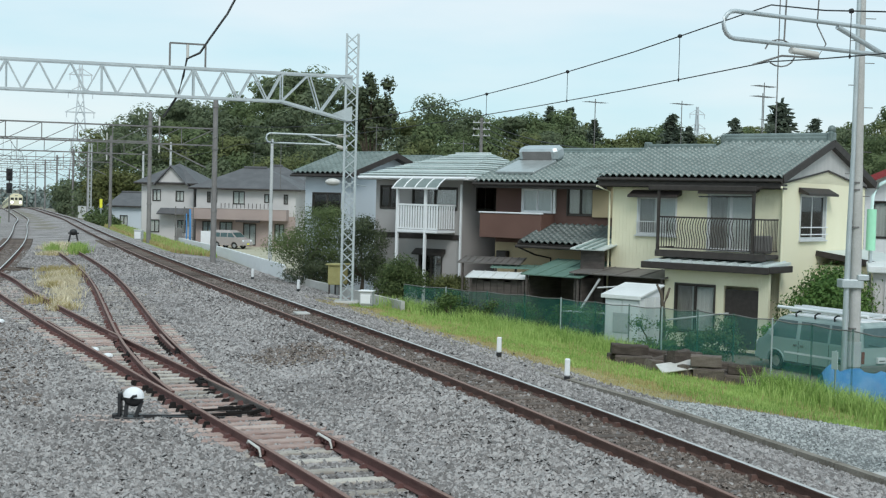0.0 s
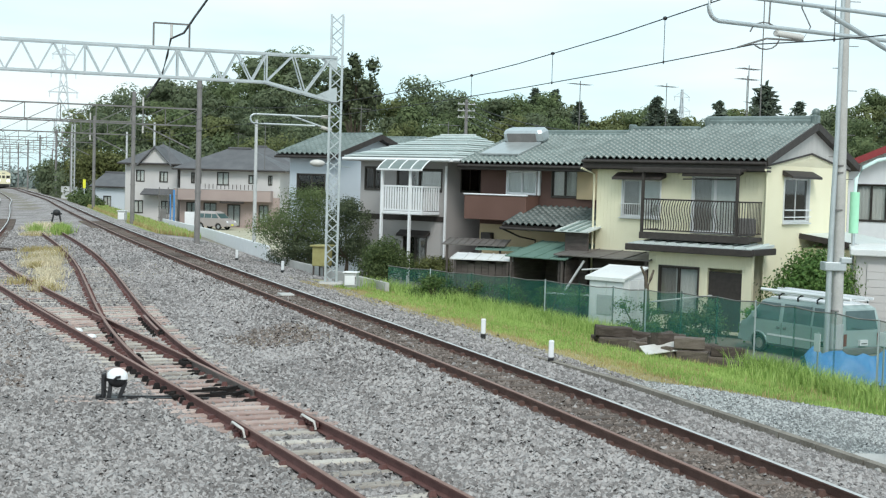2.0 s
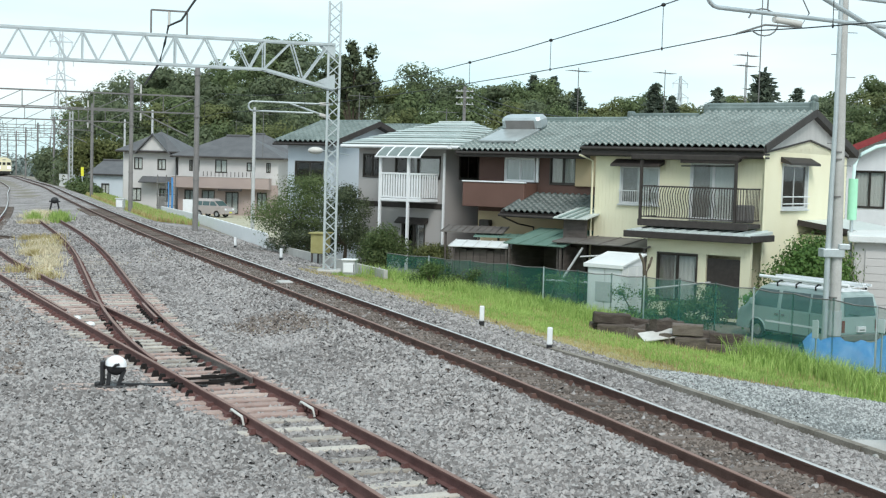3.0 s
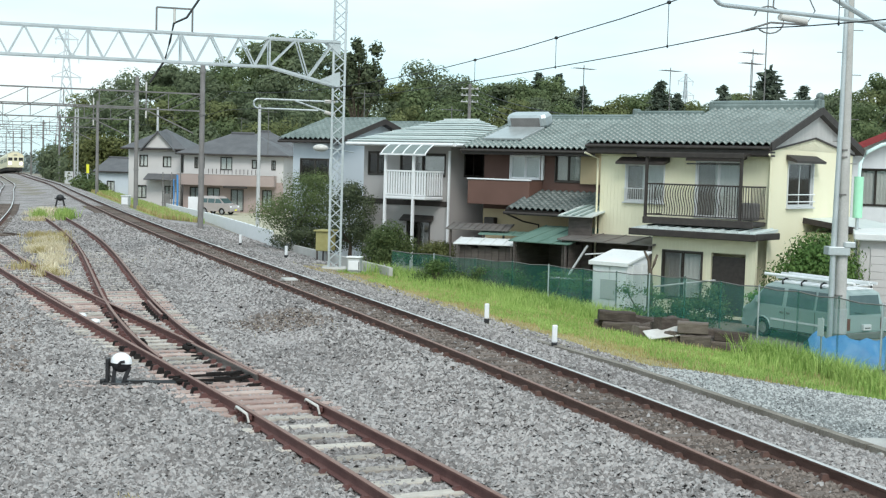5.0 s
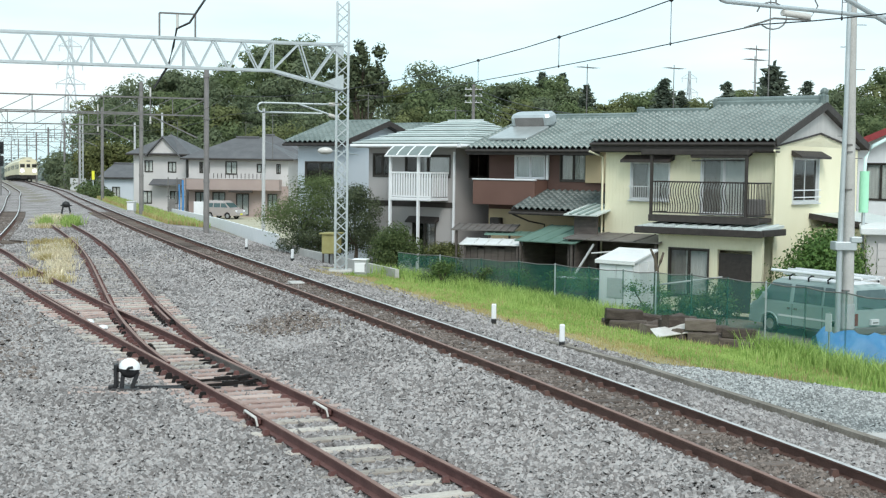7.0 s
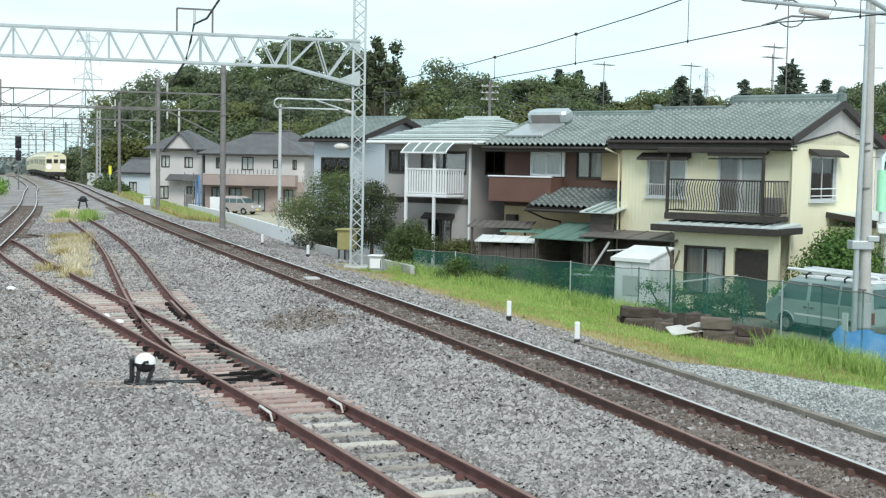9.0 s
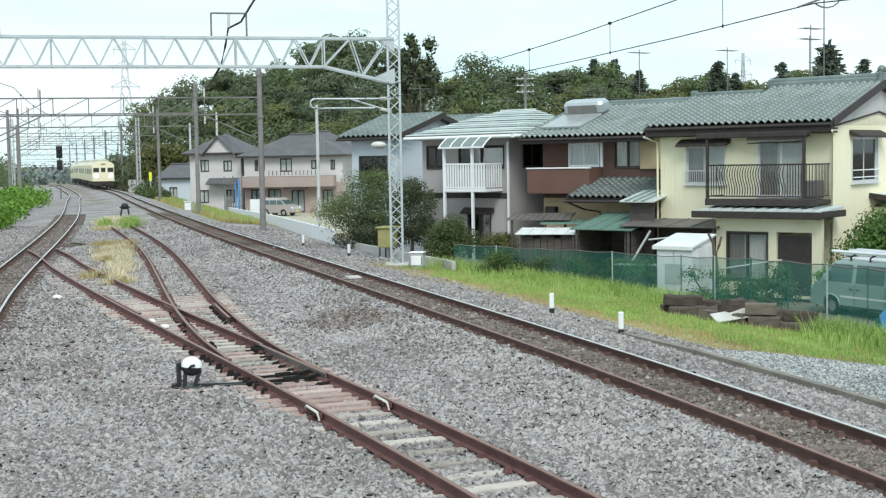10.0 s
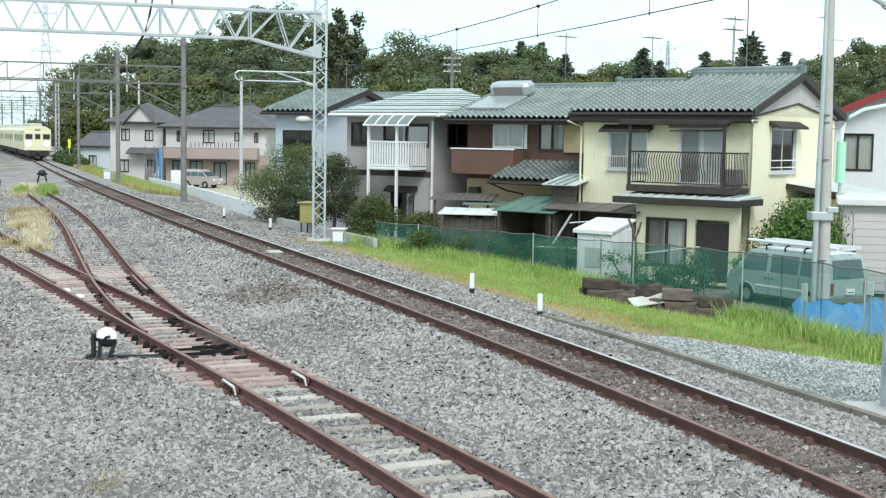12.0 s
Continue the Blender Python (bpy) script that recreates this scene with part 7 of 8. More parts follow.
# x, y, height over the ground, turn, tip, kind
stack = [(6.95, 35.6, 0, -4, 0, 3), (6.75, 36.1, 0, 12, 0, 1), (6.85, 35.8, 0.28, 6, 3, 3), (7.45, 35.9, 0, 30, 0, 1), (7.3, 36.4, 0.25, -14, 5, 2), (7.9, 35.8, 0.16, 34, -13, 2), (7.9, 36.1, 0.0, 10, 0, 3), (7.65, 35.2, 0.0, 40, 6, 3),
         (8.25, 35.2, 0.0, -20, 0, 3), (8.2, 35.0, 0.28, 20, -4, 3), (8.65, 33.9, 0.02, -3, 0, 0), (8.2, 34.3, 0.02, 62, 0, 4), (8.58, 34.0, 0.35, 4, 0, 0), (8.05, 34.6, 0.32, 35, 4, 4), (9.0, 34.7, 0, -18, 0, 3), (8.9, 35.2, 0.22, 8, 4, 2),
         (9.35, 34.4, 0, 10, 0, 3), (9.55, 33.9, 0.0, -6, 0, 3), (9.6, 33.95, 0.28, -3, 2, 1), (10.05, 33.7, 0.0, -25, 0, 4), (9.9, 33.2, 0.0, 5, 0, 1), (9.2, 35.0, 0.0, 70, 0, 3)]
for x, y, dz, rz, tip, k in stack:
    ob = new("old_timber", timbers[k])
    ob.matrix_basis = pose(x, y, float(ground_z(x, y)) + dz + 0.01, rng.uniform(-3, 3), tip, rz - 12 + rng.uniform(-5, 5))
    tagged(ob, "dark weathered railway timber in a loose heap on grass", "timber", "heap of old timbers")
tagged(part("plank", Shape().box((-0.5, -0.28, 0), (0.5, 0.28, 0.03), 0.004), M["insul"], None, "", pose(7.85, 34.2, float(ground_z(7.85, 34.2)) + 0.24, 16, -8, 6)), "pale bleached board lying on grass", "board")


def crumpled(name, x0, x1, y0, y1, h, material, label, seed):
    n, m = 26, 12
    noise.seed_set(seed)
    v = []
    for j in range(m + 1):
        for i in range(n + 1):
            u, w = i / n, j / m
            x, y = x0 + (x1 - x0) * u, y0 + (y1 - y0) * u + (w - 0.5) * 0.9
            z = float(ground_z(x, y)) + h * math.sin(math.pi * w) * (0.7 + 0.5 * noise.noise((u * 6, w * 3, seed))) + 0.03 * noise.noise((u * 14, w * 9, 2.0))
            v.append((x, y, z))
    s = Shape().add(v, [(j * (n + 1) + i, j * (n + 1) + i + 1, (j + 1) * (n + 1) + i + 1, (j + 1) * (n + 1) + i) for j in range(m) for i in range(n)], True)
    noise.seed_set(1)
    return tagged(part(name, s, material), label, "tarpaulin")


crumpled("tarpaulin", 11.5, 14.3, 33.5, 32.9, 1.0, M["tarp"], "crumpled blue tarpaulin heaped behind a fence", 4)
for x, y, z, w, h in ((11.0, 31.0, -0.42, 0.19, 0.44), (11.83, 29.0, -0.02, 0.2, 0.32)):
    g = float(ground_z(x, y))
    ob = thing("notice_board", pose(x, y, g, 0, 0, -60), "small blank white notice plate on a slim post by a fence", "notice", "fence notices")
    part("post", Shape().bar((0, 0, -0.2), (0, 0, z - g + h + 0.03), 0.03), M["galv"], ob)
    part("plate", Shape().box((-w / 2, -0.045, z - g), (w / 2, -0.022, z - g + h), 0.006), M["white"], ob)

ob = thing("yellow_kiosk", pose(-1.75, 54.2, -0.95, 0, 0, -20), "faded yellow tin box on legs among bushes", "box")
part("box", Shape().box((-0.5, -0.4, 0.75), (0.08, 0.4, 1.55), 0.03), M["yellowbox"], ob)
part("lid", Shape().box((-0.58, -0.48, 1.553), (0.16, 0.48, 1.62), 0.02), M["yellowbox"], ob)
for x, y in ((-0.44, -0.34), (0.03, -0.34), (-0.44, 0.34), (0.03, 0.34)):
    part("leg", Shape().bar((x, y, 0), (x, y, 0.75), 0.06), M["oldboard"], ob)

garage = thing("garage", pose(15.75, 41.2, -1.4, 0, 0, -20), "pale grey steel garage with a ribbed door", "garage")
part("wall", Shape().box((0, 0.05, 0), (4.2, 5, 2.85), 0.02), M["whitewall"], garage)
part("roof", Shape().box((-0.2, -0.25, 2.853), (4.4, 5.2, 3.08), 0.03), M["whitetin"], garage)
for k in range(10):
    part("door_slat", Shape().box((0.35, 0.0, 0.1 + k * 0.25), (3.0, 0.046, 0.34 + k * 0.25), 0.004), M["whitewall"], garage)
part("red_eave", Shape().slab([(2.0, 3.0, 3.55), (6.0, 3.0, 3.55), (6.0, 5.0, 4.0), (2.0, 5.0, 4.0)], 0.1), M["redroof"], garage, "red painted metal eave")

lamp = thing("street_lamp", pose(16.45, 43.4, -1.4), "mint green street lamp with a curved pale arm", "street lamp")
part("lantern", Shape().tube([(0, 0, 3.5), (0, 0, 3.56), (0, 0, 4.7), (0.0, 0, 4.9)], 0.16, 12), M["mint"], lamp, "mint green lantern body")
part("post", Shape().tube([(0, 0, -0.2), (0, 0, 3.5)], 0.06, 10), M["galv"], lamp)
part("arm", Shape().tube([(0.0, 0, 4.9), (0.02, 0, 5.35), (0.25, 0, 5.75), (0.7, -0.1, 6.0), (1.4, -0.2, 6.15), (2.2, -0.3, 6.35)], 0.06, 8), M["lampglass"], lamp)
shade = thing("porch_lamp", pose(-2.5, 60.6, 3.98, 0, 0, 0), "cream domed lamp shade on a bracket beside a mast", "lamp")
part("shade", Shape().ball((0, 0, 0.15), (0.36, 0.22, 0.17), 14, 8), M["insul"], shade)
part("bracket", Shape().tube([(0.3, 0, 0.15), (0.75, 0.4, 0.1), (1.5, 1.6, 0.0)], 0.03, 6), M["galv"], shade)


# ---- poles, antennas, signal, pylons ----
def thin_pole(x, y, ztop, label, r=0.13, material="lightpole", arms=0):
    g = float(ground_z(x, y))
    return pole("utility_pole", x, y, ztop - g, r, M[material], label, arms=arms)


thin_pole(-24.1, 130, 7.4, "slim pale concrete pole beside the line")
thin_pole(-20.1, 122, 8.1, "slim pale concrete pole with insulators")
thin_pole(-7.75, 88, 7.2, "slim pale concrete pole behind a boundary wall", 0.13)
thin_pole(7.9, 110, 10.4, "concrete utility pole with crossarms behind roofs", 0.17, "pole", 3)
thin_pole(-38.6, 170, 8.5, "slim pole by the far crossing", 0.12, "pole")
for x, y, zt in ((-53.0, 200, 7.5), (-60.5, 222, 7.5), (-74, 270, 7.5)):
    thin_pole(x + 9, y, zt, "distant slim pole in haze", 0.14, "pole")
for x, y, zt in ((-23.6, 66.0, 7.6), (-33.6, 100, 9.0), (-38.6, 122, 8.8)):
    thin_pole(x, y, zt, "grey pole on the green bank", 0.15, "pole")


thin_pole(18.65, 62.0, 14.2, "thin tall aerial mast behind a tiled roof", r=0.035, material="dark_steel")


for z0, x1, z1 in ((10.2, 8.6, 5.9), (9.7, 8.7, 5.55), (9.2, 8.75, 5.2), (8.7, 8.8, 4.95)):
    wire("service_wire", [(7.9 + (x1 - 7.9) * t, 110 - 52 * t, z0 + (z1 - z0) * t - 1.2 * t * (1 - t)) for t in np.linspace(0, 1, 9)], 0.022, "thin service wire running down to a roof")


def antenna(x, y, z, h, label="thin roof antenna with many short elements"):
    ob = thing("roof_antenna", pose(x, y, z, 0, 0, 35), label, "antenna", "roof antennas")
    part("mast", Shape().tube([(0, 0, -0.6), (0, 0, h)], 0.02, 6), M["dark_steel"], ob)
    e = Shape().bar((-0.6, 0, h - 0.15), (0.6, 0, h - 0.15), 0.02)
    for k in range(9):
        e.bar((-0.55 + k * 0.137, -0.25, h - 0.15), (-0.55 + k * 0.137, 0.25, h - 0.15), 0.012)
    tagged(part("antenna_rods", e, M["dark_steel"], ob), kind="stuff")


antenna(9.0, 56.5, 5.6, 2.4), antenna(13.6, 60, 5.4, 2.9), antenna(15.0, 51.6, 5.9, 2.55), antenna(15.5, 53.5, 5.9, 2.3)
antenna(-0.6, 69, 5.6, 1.7), antenna(3.5, 60.0, 5.2, 1.0), antenna(-12.6, 124, 5.9, 1.6), antenna(-19.0, 124, 5.9, 1.5), antenna(-6.5, 80, 4.4, 2.2)

sig = thing("railway_signal", pose(-40.0, 140, float(ground_z(-40.0, 140))), "black two-lamp railway signal on a slim post", "signal")
part("post", Shape().tube([(0, 0, -0.2), (0, 0, 5.3)], 0.07, 8), M["dark_steel"], sig)
part("head", Shape().box((-0.32, -0.15, 4.4), (0.32, 0.1, 5.7), 0.06).box((-0.3, -0.15, 3.1), (0.3, 0.1, 4.2), 0.06), M["black"], sig)
for z in (4.75, 5.3, 3.6):
    part("hood", Shape().tube([(0, -0.16, z), (0, -0.45, z)], 0.14, 10), M["black"], sig)
ob = thing("warning_sign", pose(-32.5, 150, float(ground_z(-32.5, 150))), "yellow warning sign on a slim post", "sign")
part("post", Shape().bar((0, 0, -0.2), (0, 0, 2.6), 0.08), M["galv"], ob)
part("plate", Shape().box((-0.16, -0.06, 1.9), (0.16, -0.045, 2.9), 0.01), M["yellow"], ob)


def pylon(x, y, h, base, label, t=0.5):
    ob = thing("transmission_pylon", pose(x, y, -3, 0, 0, 15), label, "pylon", "pylons")
    s = Shape()
    lv = np.linspace(0, 1, 9)
    wd = [base * (1 - u) ** 1.4 * 0.9 + base * 0.1 for u in lv]
    cr = [[Vector((a * w / 2, b * w / 2, u * h)) for a, b in ((-1, -1), (1, -1), (1, 1), (-1, 1))] for u, w in zip(lv, wd)]
    for i in range(8):
        for k in range(4):
            s.bar(cr[i][k], cr[i + 1][k], t), s.bar(cr[i][k], cr[i + 1][(k + 1) % 4], t * 0.6), s.bar(cr[i][(k + 1) % 4], cr[i + 1][k], t * 0.6)
    part("tower", s, M["pylon"], ob)
    for u, w in ((0.66, 0.19), (0.8, 0.17), (0.93, 0.15)):
        a = Shape()
        for sg in (-1, 1):
            a.bar((0, 0, u * h), (sg * w * h * 0.55, 0, u * h), t), a.bar((0, 0, u * h + h * 0.05), (sg * w * h * 0.55, 0, u * h), t * 0.7)
            a.bar((sg * w * h * 0.5, 0, u * h), (sg * w * h * 0.5, 0, u * h - h * 0.04), t * 0.7)
        part("crossarm", a, M["pylon"], ob)
    return ob


pylon(-140, 600, 63, 12, "tall lattice power pylon pale in haze")
pylon(215, 900, 75, 10, "distant lattice power pylon pale in haze", 0.5)


# ---- trees and plants ----
def leaf_quads(rng, centres, radii, n, size, flat=0.0, shell=0.45, fuzz=0.13, jitter=0.6):
    """Leaf clumps on a cloud of ellipsoids: loose quads turned every way, denser near the skin."""
    w = np.array([r[0] * r[1] + r[1] * r[2] + r[0] * r[2] for r in radii])
    idx = rng.choice(len(centres), n, p=w / w.sum())
    d = rng.normal(size=(n, 3))
    d /= np.linalg.norm(d, axis=1, keepdims=True)
    rad = ((shell + (1.06 - shell) * rng.random(n) ** 0.5) * (1 + rng.normal(0, fuzz, n)))[:, None]
    P = np.asarray(centres)[idx] + d * rad * np.asarray(radii)[idx]
    nrm = d + rng.normal(0, jitter, (n, 3)) + np.array([0, 0, flat])
    nrm /= np.linalg.norm(nrm, axis=1, keepdims=True)
    a = np.cross(nrm, rng.normal(size=(n, 3)))
    a /= np.linalg.norm(a, axis=1, keepdims=True)
    b = np.cross(nrm, a)
    s = size * rng.uniform(0.5, 1.3, (n, 1))
    a, b = a * s, b * s * rng.uniform(0.5, 0.9, (n, 1))
    return np.stack([P - a, P - b * 0.8 + a * 0.15, P + a, P + b * 0.8 + a * 0.1], 1)


def crown_blobs(rng, c, r, k, spread=0.62, size=(0.35, 0.6)):
    cs, rs = [], []
    for _ in range(k):
        d = rng.normal(size=3)
        d /= np.linalg.norm(d)
        cs.append(np.array(c) + d * np.array(r) * spread * rng.uniform(0.5, 1.1))
        q = rng.uniform(*size)
        rs.append(np.array(r) * q * np.array([1, 1, rng.uniform(0.6, 0.9)]))
    return cs, rs


def tree(name, x, y, trunk_h, c, r, blobs, leaves, size, material, label, seed, category="tree", limbs=5, z=None, spread=0.62, sub=(0.35, 0.6), fuzz=0.13):
    rng = np.random.default_rng(seed)
    z = float(ground_z(x, y)) if z is None else z
    ob = thing(name, pose(x, y, z), label, category)
    s = Shape().tube([(0, 0, -0.3), (0.05, 0, trunk_h * 0.5), (0, 0.05, trunk_h)], 0.05 * trunk_h ** 0.5 * 2, 8, 0.03 * trunk_h ** 0.5)
    cs, rs = crown_blobs(rng, c, r, blobs, spread, sub)
    for q in cs[:limbs]:
        m = Vector((0, 0, trunk_h * 0.7))
        s.tube([m, (m + Vector(q)) / 2 + Vector((0, 0, -0.1)), Vector(q)], 0.05, 6, 0.015)
    part("trunk", s, M["bark"], ob)
    quads("crown", leaf_quads(rng, cs, rs, leaves, size, fuzz=fuzz, jitter=0.38), M[material], ob)
    return ob


tree("tree", -3.45, 60.0, 1.4, (0, 0, 2.2), (2.1, 1.7, 1.95), 36, 17000, 0.045, "leaf_tree", "dense broadleaf tree beside a lattice mast", 11, fuzz=0.22, spread=0.75, sub=(0.24, 0.44))
tree("bush", -2.5, 59.6, 0.5, (0, 0, 0.95), (2.1, 1.1, 1.05), 14, 10000, 0.05, "leaf_dark", "dark undergrowth below a tree", 111, "bush", spread=0.75)
tree("tree", -1.0, 56.6, 1.3, (0, 0, 1.8), (1.35, 1.2, 1.9), 22, 14000, 0.045, "leaf_dark", "dark broadleaf tree behind a lattice mast", 12, spread=0.72, sub=(0.24, 0.44))
tree("bush", 0.75, 53.0, 0.8, (0, 0, 1.05), (1.2, 1.0, 1.15), 18, 11000, 0.05, "leaf_mid", "rounded green citrus bush before a grey house", 13, "bush")
tree("bush", 2.7, 51.6, 0.7, (0, 0, 0.95), (0.9, 0.8, 0.85), 14, 6000, 0.05, "leaf_olive", "yellowish green bush beside a net fence", 14, "bush")
tree("bush", 14.35, 41.3, 0.9, (0, 0, 1.75), (1.75, 1.4, 1.7), 30, 17000, 0.06, "leaf_bush", "large-leaved green bush beside a van", 15, "bush")
tree("bush", 12.4, 40.2, 0.5, (0, 0, 0.7), (0.8, 0.6, 0.75), 10, 3600, 0.055, "leaf_bright", "leafy weeds beside a van", 16, "bush", fuzz=0.4, spread=0.9, sub=(0.25, 0.45))
tree("bush", 10.4, 40.3, 0.5, (0, 0, 0.7), (1.2, 0.6, 0.9), 14, 5200, 0.05, "leaf_mid", "leafy weeds behind a net fence", 17, "bush", fuzz=0.4, spread=0.9, sub=(0.25, 0.45))
tree("bush", 2.3, 46.8, 0.4, (0, 0, 0.45), (1.0, 0.4, 0.75), 12, 4600, 0.04, "leaf_fresh", "climbing weeds on a net fence", 18, "bush", fuzz=0.4, spread=0.9, sub=(0.25, 0.45))
tree("bush", 6.3, 44.3, 0.4, (0, 0, 0.6), (1.5, 0.4, 0.7), 14, 4600, 0.035, "leaf_fresh", "climbing weeds on a net fence", 19, "bush", fuzz=0.4, spread=0.9, sub=(0.25, 0.45))
tree("bush", 8.7, 40.7, 0.5, (0, 0, 0.6), (0.9, 0.5, 0.8), 10, 3200, 0.04, "leaf_fresh", "climbing weeds behind a net fence", 23, "bush", fuzz=0.4, spread=0.9, sub=(0.25, 0.45))
tree("bush", 4.6, 46.6, 0.4, (0, 0, 0.55), (1.3, 0.4, 0.7), 12, 3600, 0.035, "leaf_fresh", "climbing weeds behind a net fence", 24, "bush", fuzz=0.4, spread=0.9, sub=(0.25, 0.45))
stump = thing("dead_tree", pose(8.95, 41.2, float(ground_z(8.95, 41.2))), "bare brown sawn tree trunk with forked stubs", "tree")
part("trunk", Shape().tube([(0, 0, -0.2), (0.03, 0, 1.0), (-0.02, 0, 1.75)], 0.09, 8, 0.07), M["bark"], stump)
part("limb", Shape().tube([(-0.02, 0, 1.7), (-0.08, 0, 2.1), (-0.22, 0.05, 2.4)], 0.06, 8, 0.035), M["bark"], stump)
part("limb", Shape().tube([(-0.02, 0, 1.65), (0.1, 0, 2.0), (0.18, -0.05, 2.3)], 0.06, 8, 0.035), M["bark"], stump)
tree("bush", 11.4, 44.2, 0.6, (0, 0, 0.9), (0.5, 0.5, 0.6), 6, 1400, 0.1, "leaf_mid", "small leafy shrub by a house wall", 20, "bush")
tree("tree", -2.0, 152, 11, (0.2, 0, 15.2), (2.7, 2.4, 4.4), 44, 7000, 0.26, "leaf_dark", "tall dark tree with an open ragged crown", 21, limbs=44, spread=0.85, sub=(0.16, 0.30), fuzz=0.3)
tree("tree", -36.5, 176, 3.0, (0, 0, 4.3), (4.6, 4.0, 3.6), 14, 6000, 0.22, "leaf_olive", "rounded olive-green tree at the wood's edge", 22)


def conifer(x, y, top, r, label, seed, z=-1.4):
    rng = np.random.default_rng(seed)
    h = top - z
    ob = thing("conifer", pose(x, y, z), label, "tree", "tall conifers")
    part("trunk", Shape().tube([(0, 0, -0.3), (0, 0, h)], 0.22, 8, 0.04), M["bark"], ob)
    V = []
    tiers = 11
    for k in range(tiers):
        u = k / tiers
        zz = h - 0.2 - u * min(h * 0.62, r * 2.0)
        rr = r * (0.18 + 0.82 * u ** 0.75)
        for a in rng.uniform(0, 6.28, 7):
            L = rr * rng.uniform(0.65, 1.1)
            m = 15
            t = rng.random(m)
            P = np.stack([np.cos(a) * t * L, np.sin(a) * t * L, zz - 0.22 * L * t + 0.25 * L * t * t + 0 * t], 1) + rng.normal(0, 0.07 * r, (m, 3))
            d = rng.normal(size=(m, 3)) * [1, 1, 0.35]
            d /= np.linalg.norm(d, axis=1, keepdims=True)
            e = np.cross(d, rng.normal(size=(m, 3)))
            e /= np.linalg.norm(e, axis=1, keepdims=True)
            s = 0.10 * r * rng.uniform(0.6, 1.5, (m, 1))
            V.append(np.stack([P - d * s * 1.5, P - e * s * 0.6, P + d * s * 1.5, P + e * s * 0.6], 1))
    quads("needles", np.concatenate(V), M["leaf_fir"], ob)


conifer(39.4, 130, 13.7, 3.2, "dark layered conifer above a tiled roof", 31)
for i, (x, y, tp, r) in enumerate(((56.4, 170, 15.2, 2.0), (41.7, 190, 16.6, 2.6), (51.0, 190, 16.2, 2.6), (31.8, 200, 16.2, 1.9), (29.4, 210, 18.6, 2.2), (26.2, 210, 18.7, 2.2), (46.5, 200, 15.5, 2.2))):
    conifer(x, y, tp, r, "dark conifer standing out of a distant wood", 40 + i)

RIDGE = [(-50, 3.0), (-48, 7.5), (-45.4, 11.6), (-42, 15.0), (-37, 16.2), (-33.6, 17.6), (-30, 18.1), (-22, 18.9), (-19, 22.0), (-15.7, 23.3), (-12.4, 22.0), (-7.7, 21.6), (-3, 19.0), (1.5, 16.0), (4.5, 17.2), (8, 18.9), (11.4, 17.6),
         (16, 16.6), (22, 17.0), (27.5, 16.8), (31.7, 15.6), (36.5, 14.4), (43, 15.2), (49, 15.5), (50.5, 14.5), (58.7, 16.0), (66, 16.0), (73, 17.2), (78, 18.6), (84, 20), (96, 20)]


def ridge_top(x):
    return np.interp(x, [p[0] for p in RIDGE], [p[1] for p in RIDGE])


def woods():
    """The wooded rise behind the houses: many crowns in rows, joined as one mass."""
    rng = np.random.default_rng(77)
    out = {"wood_dark": [], "wood_mid": [], "wood_olive": []}
    for row, (dy, drop) in enumerate(((2, 0.0), (-3, 0.7), (-10, 3.2), (-18, 6.2), (-26, 9.5), (-33, 12.6))):
        x = -49.0
        while x < (97 if row < 4 else 4):
            r = rng.uniform(3.0, 4.8)
            top = ridge_top(x) + rng.uniform(-1.1, 0.7) - drop
            Y = 205 + dy + rng.uniform(-4, 4)
            if top > 2.0:
                c = (x * Y / 205, Y, 3.48 + (top - 3.48) * Y / 205 - r * 0.62)
                cs, rs = crown_blobs(rng, c, (r, r, r * 0.95), 13, 0.66, (0.30, 0.5))
                # crown tones already carry the painted haze
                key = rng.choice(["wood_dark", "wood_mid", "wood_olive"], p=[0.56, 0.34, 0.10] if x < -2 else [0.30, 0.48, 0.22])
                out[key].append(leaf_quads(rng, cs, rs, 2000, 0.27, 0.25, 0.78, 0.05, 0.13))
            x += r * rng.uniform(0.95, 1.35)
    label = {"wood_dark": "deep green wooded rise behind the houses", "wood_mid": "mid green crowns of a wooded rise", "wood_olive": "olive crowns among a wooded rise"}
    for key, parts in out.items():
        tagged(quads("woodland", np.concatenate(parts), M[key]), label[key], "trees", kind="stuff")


woods()
hx = np.arange(-60, 110, 3.0)
hy = np.array([160, 172, 184, 196, 206, 225, 260])
grid_sheet("wooded_hill", hx, hy, lambda X, Y: np.clip(np.interp(Y, [160, 175, 206, 260], [0.0, 0.25, 0.78, 0.8]) * ridge_top(X) * 1.0 - 2.0, -2.5, None) - np.clip((-36 - X) * 1.6, 0, 24) - 0.5, M["hill"], "dark wooded hillside behind the houses")


def hedge_mass(name, pts, r, n, size, material, label, seed):
    rng = np.random.default_rng(seed)
    cs, rs = [], []
    for x, y in pts:
        for _ in range(3):
            q = r * rng.uniform(0.5, 1.1)
            cs.append(np.array((x + rng.normal(0, r * 0.7), y + rng.normal(0, r * 0.7), float(ground_z(x, y)) + q * 0.6)))
            rs.append(np.array((q, q, q * 0.8)))
    return tagged(quads(name, leaf_quads(rng, cs, rs, n, size, 0.3), M[material]), label, "bushes", kind="stuff")


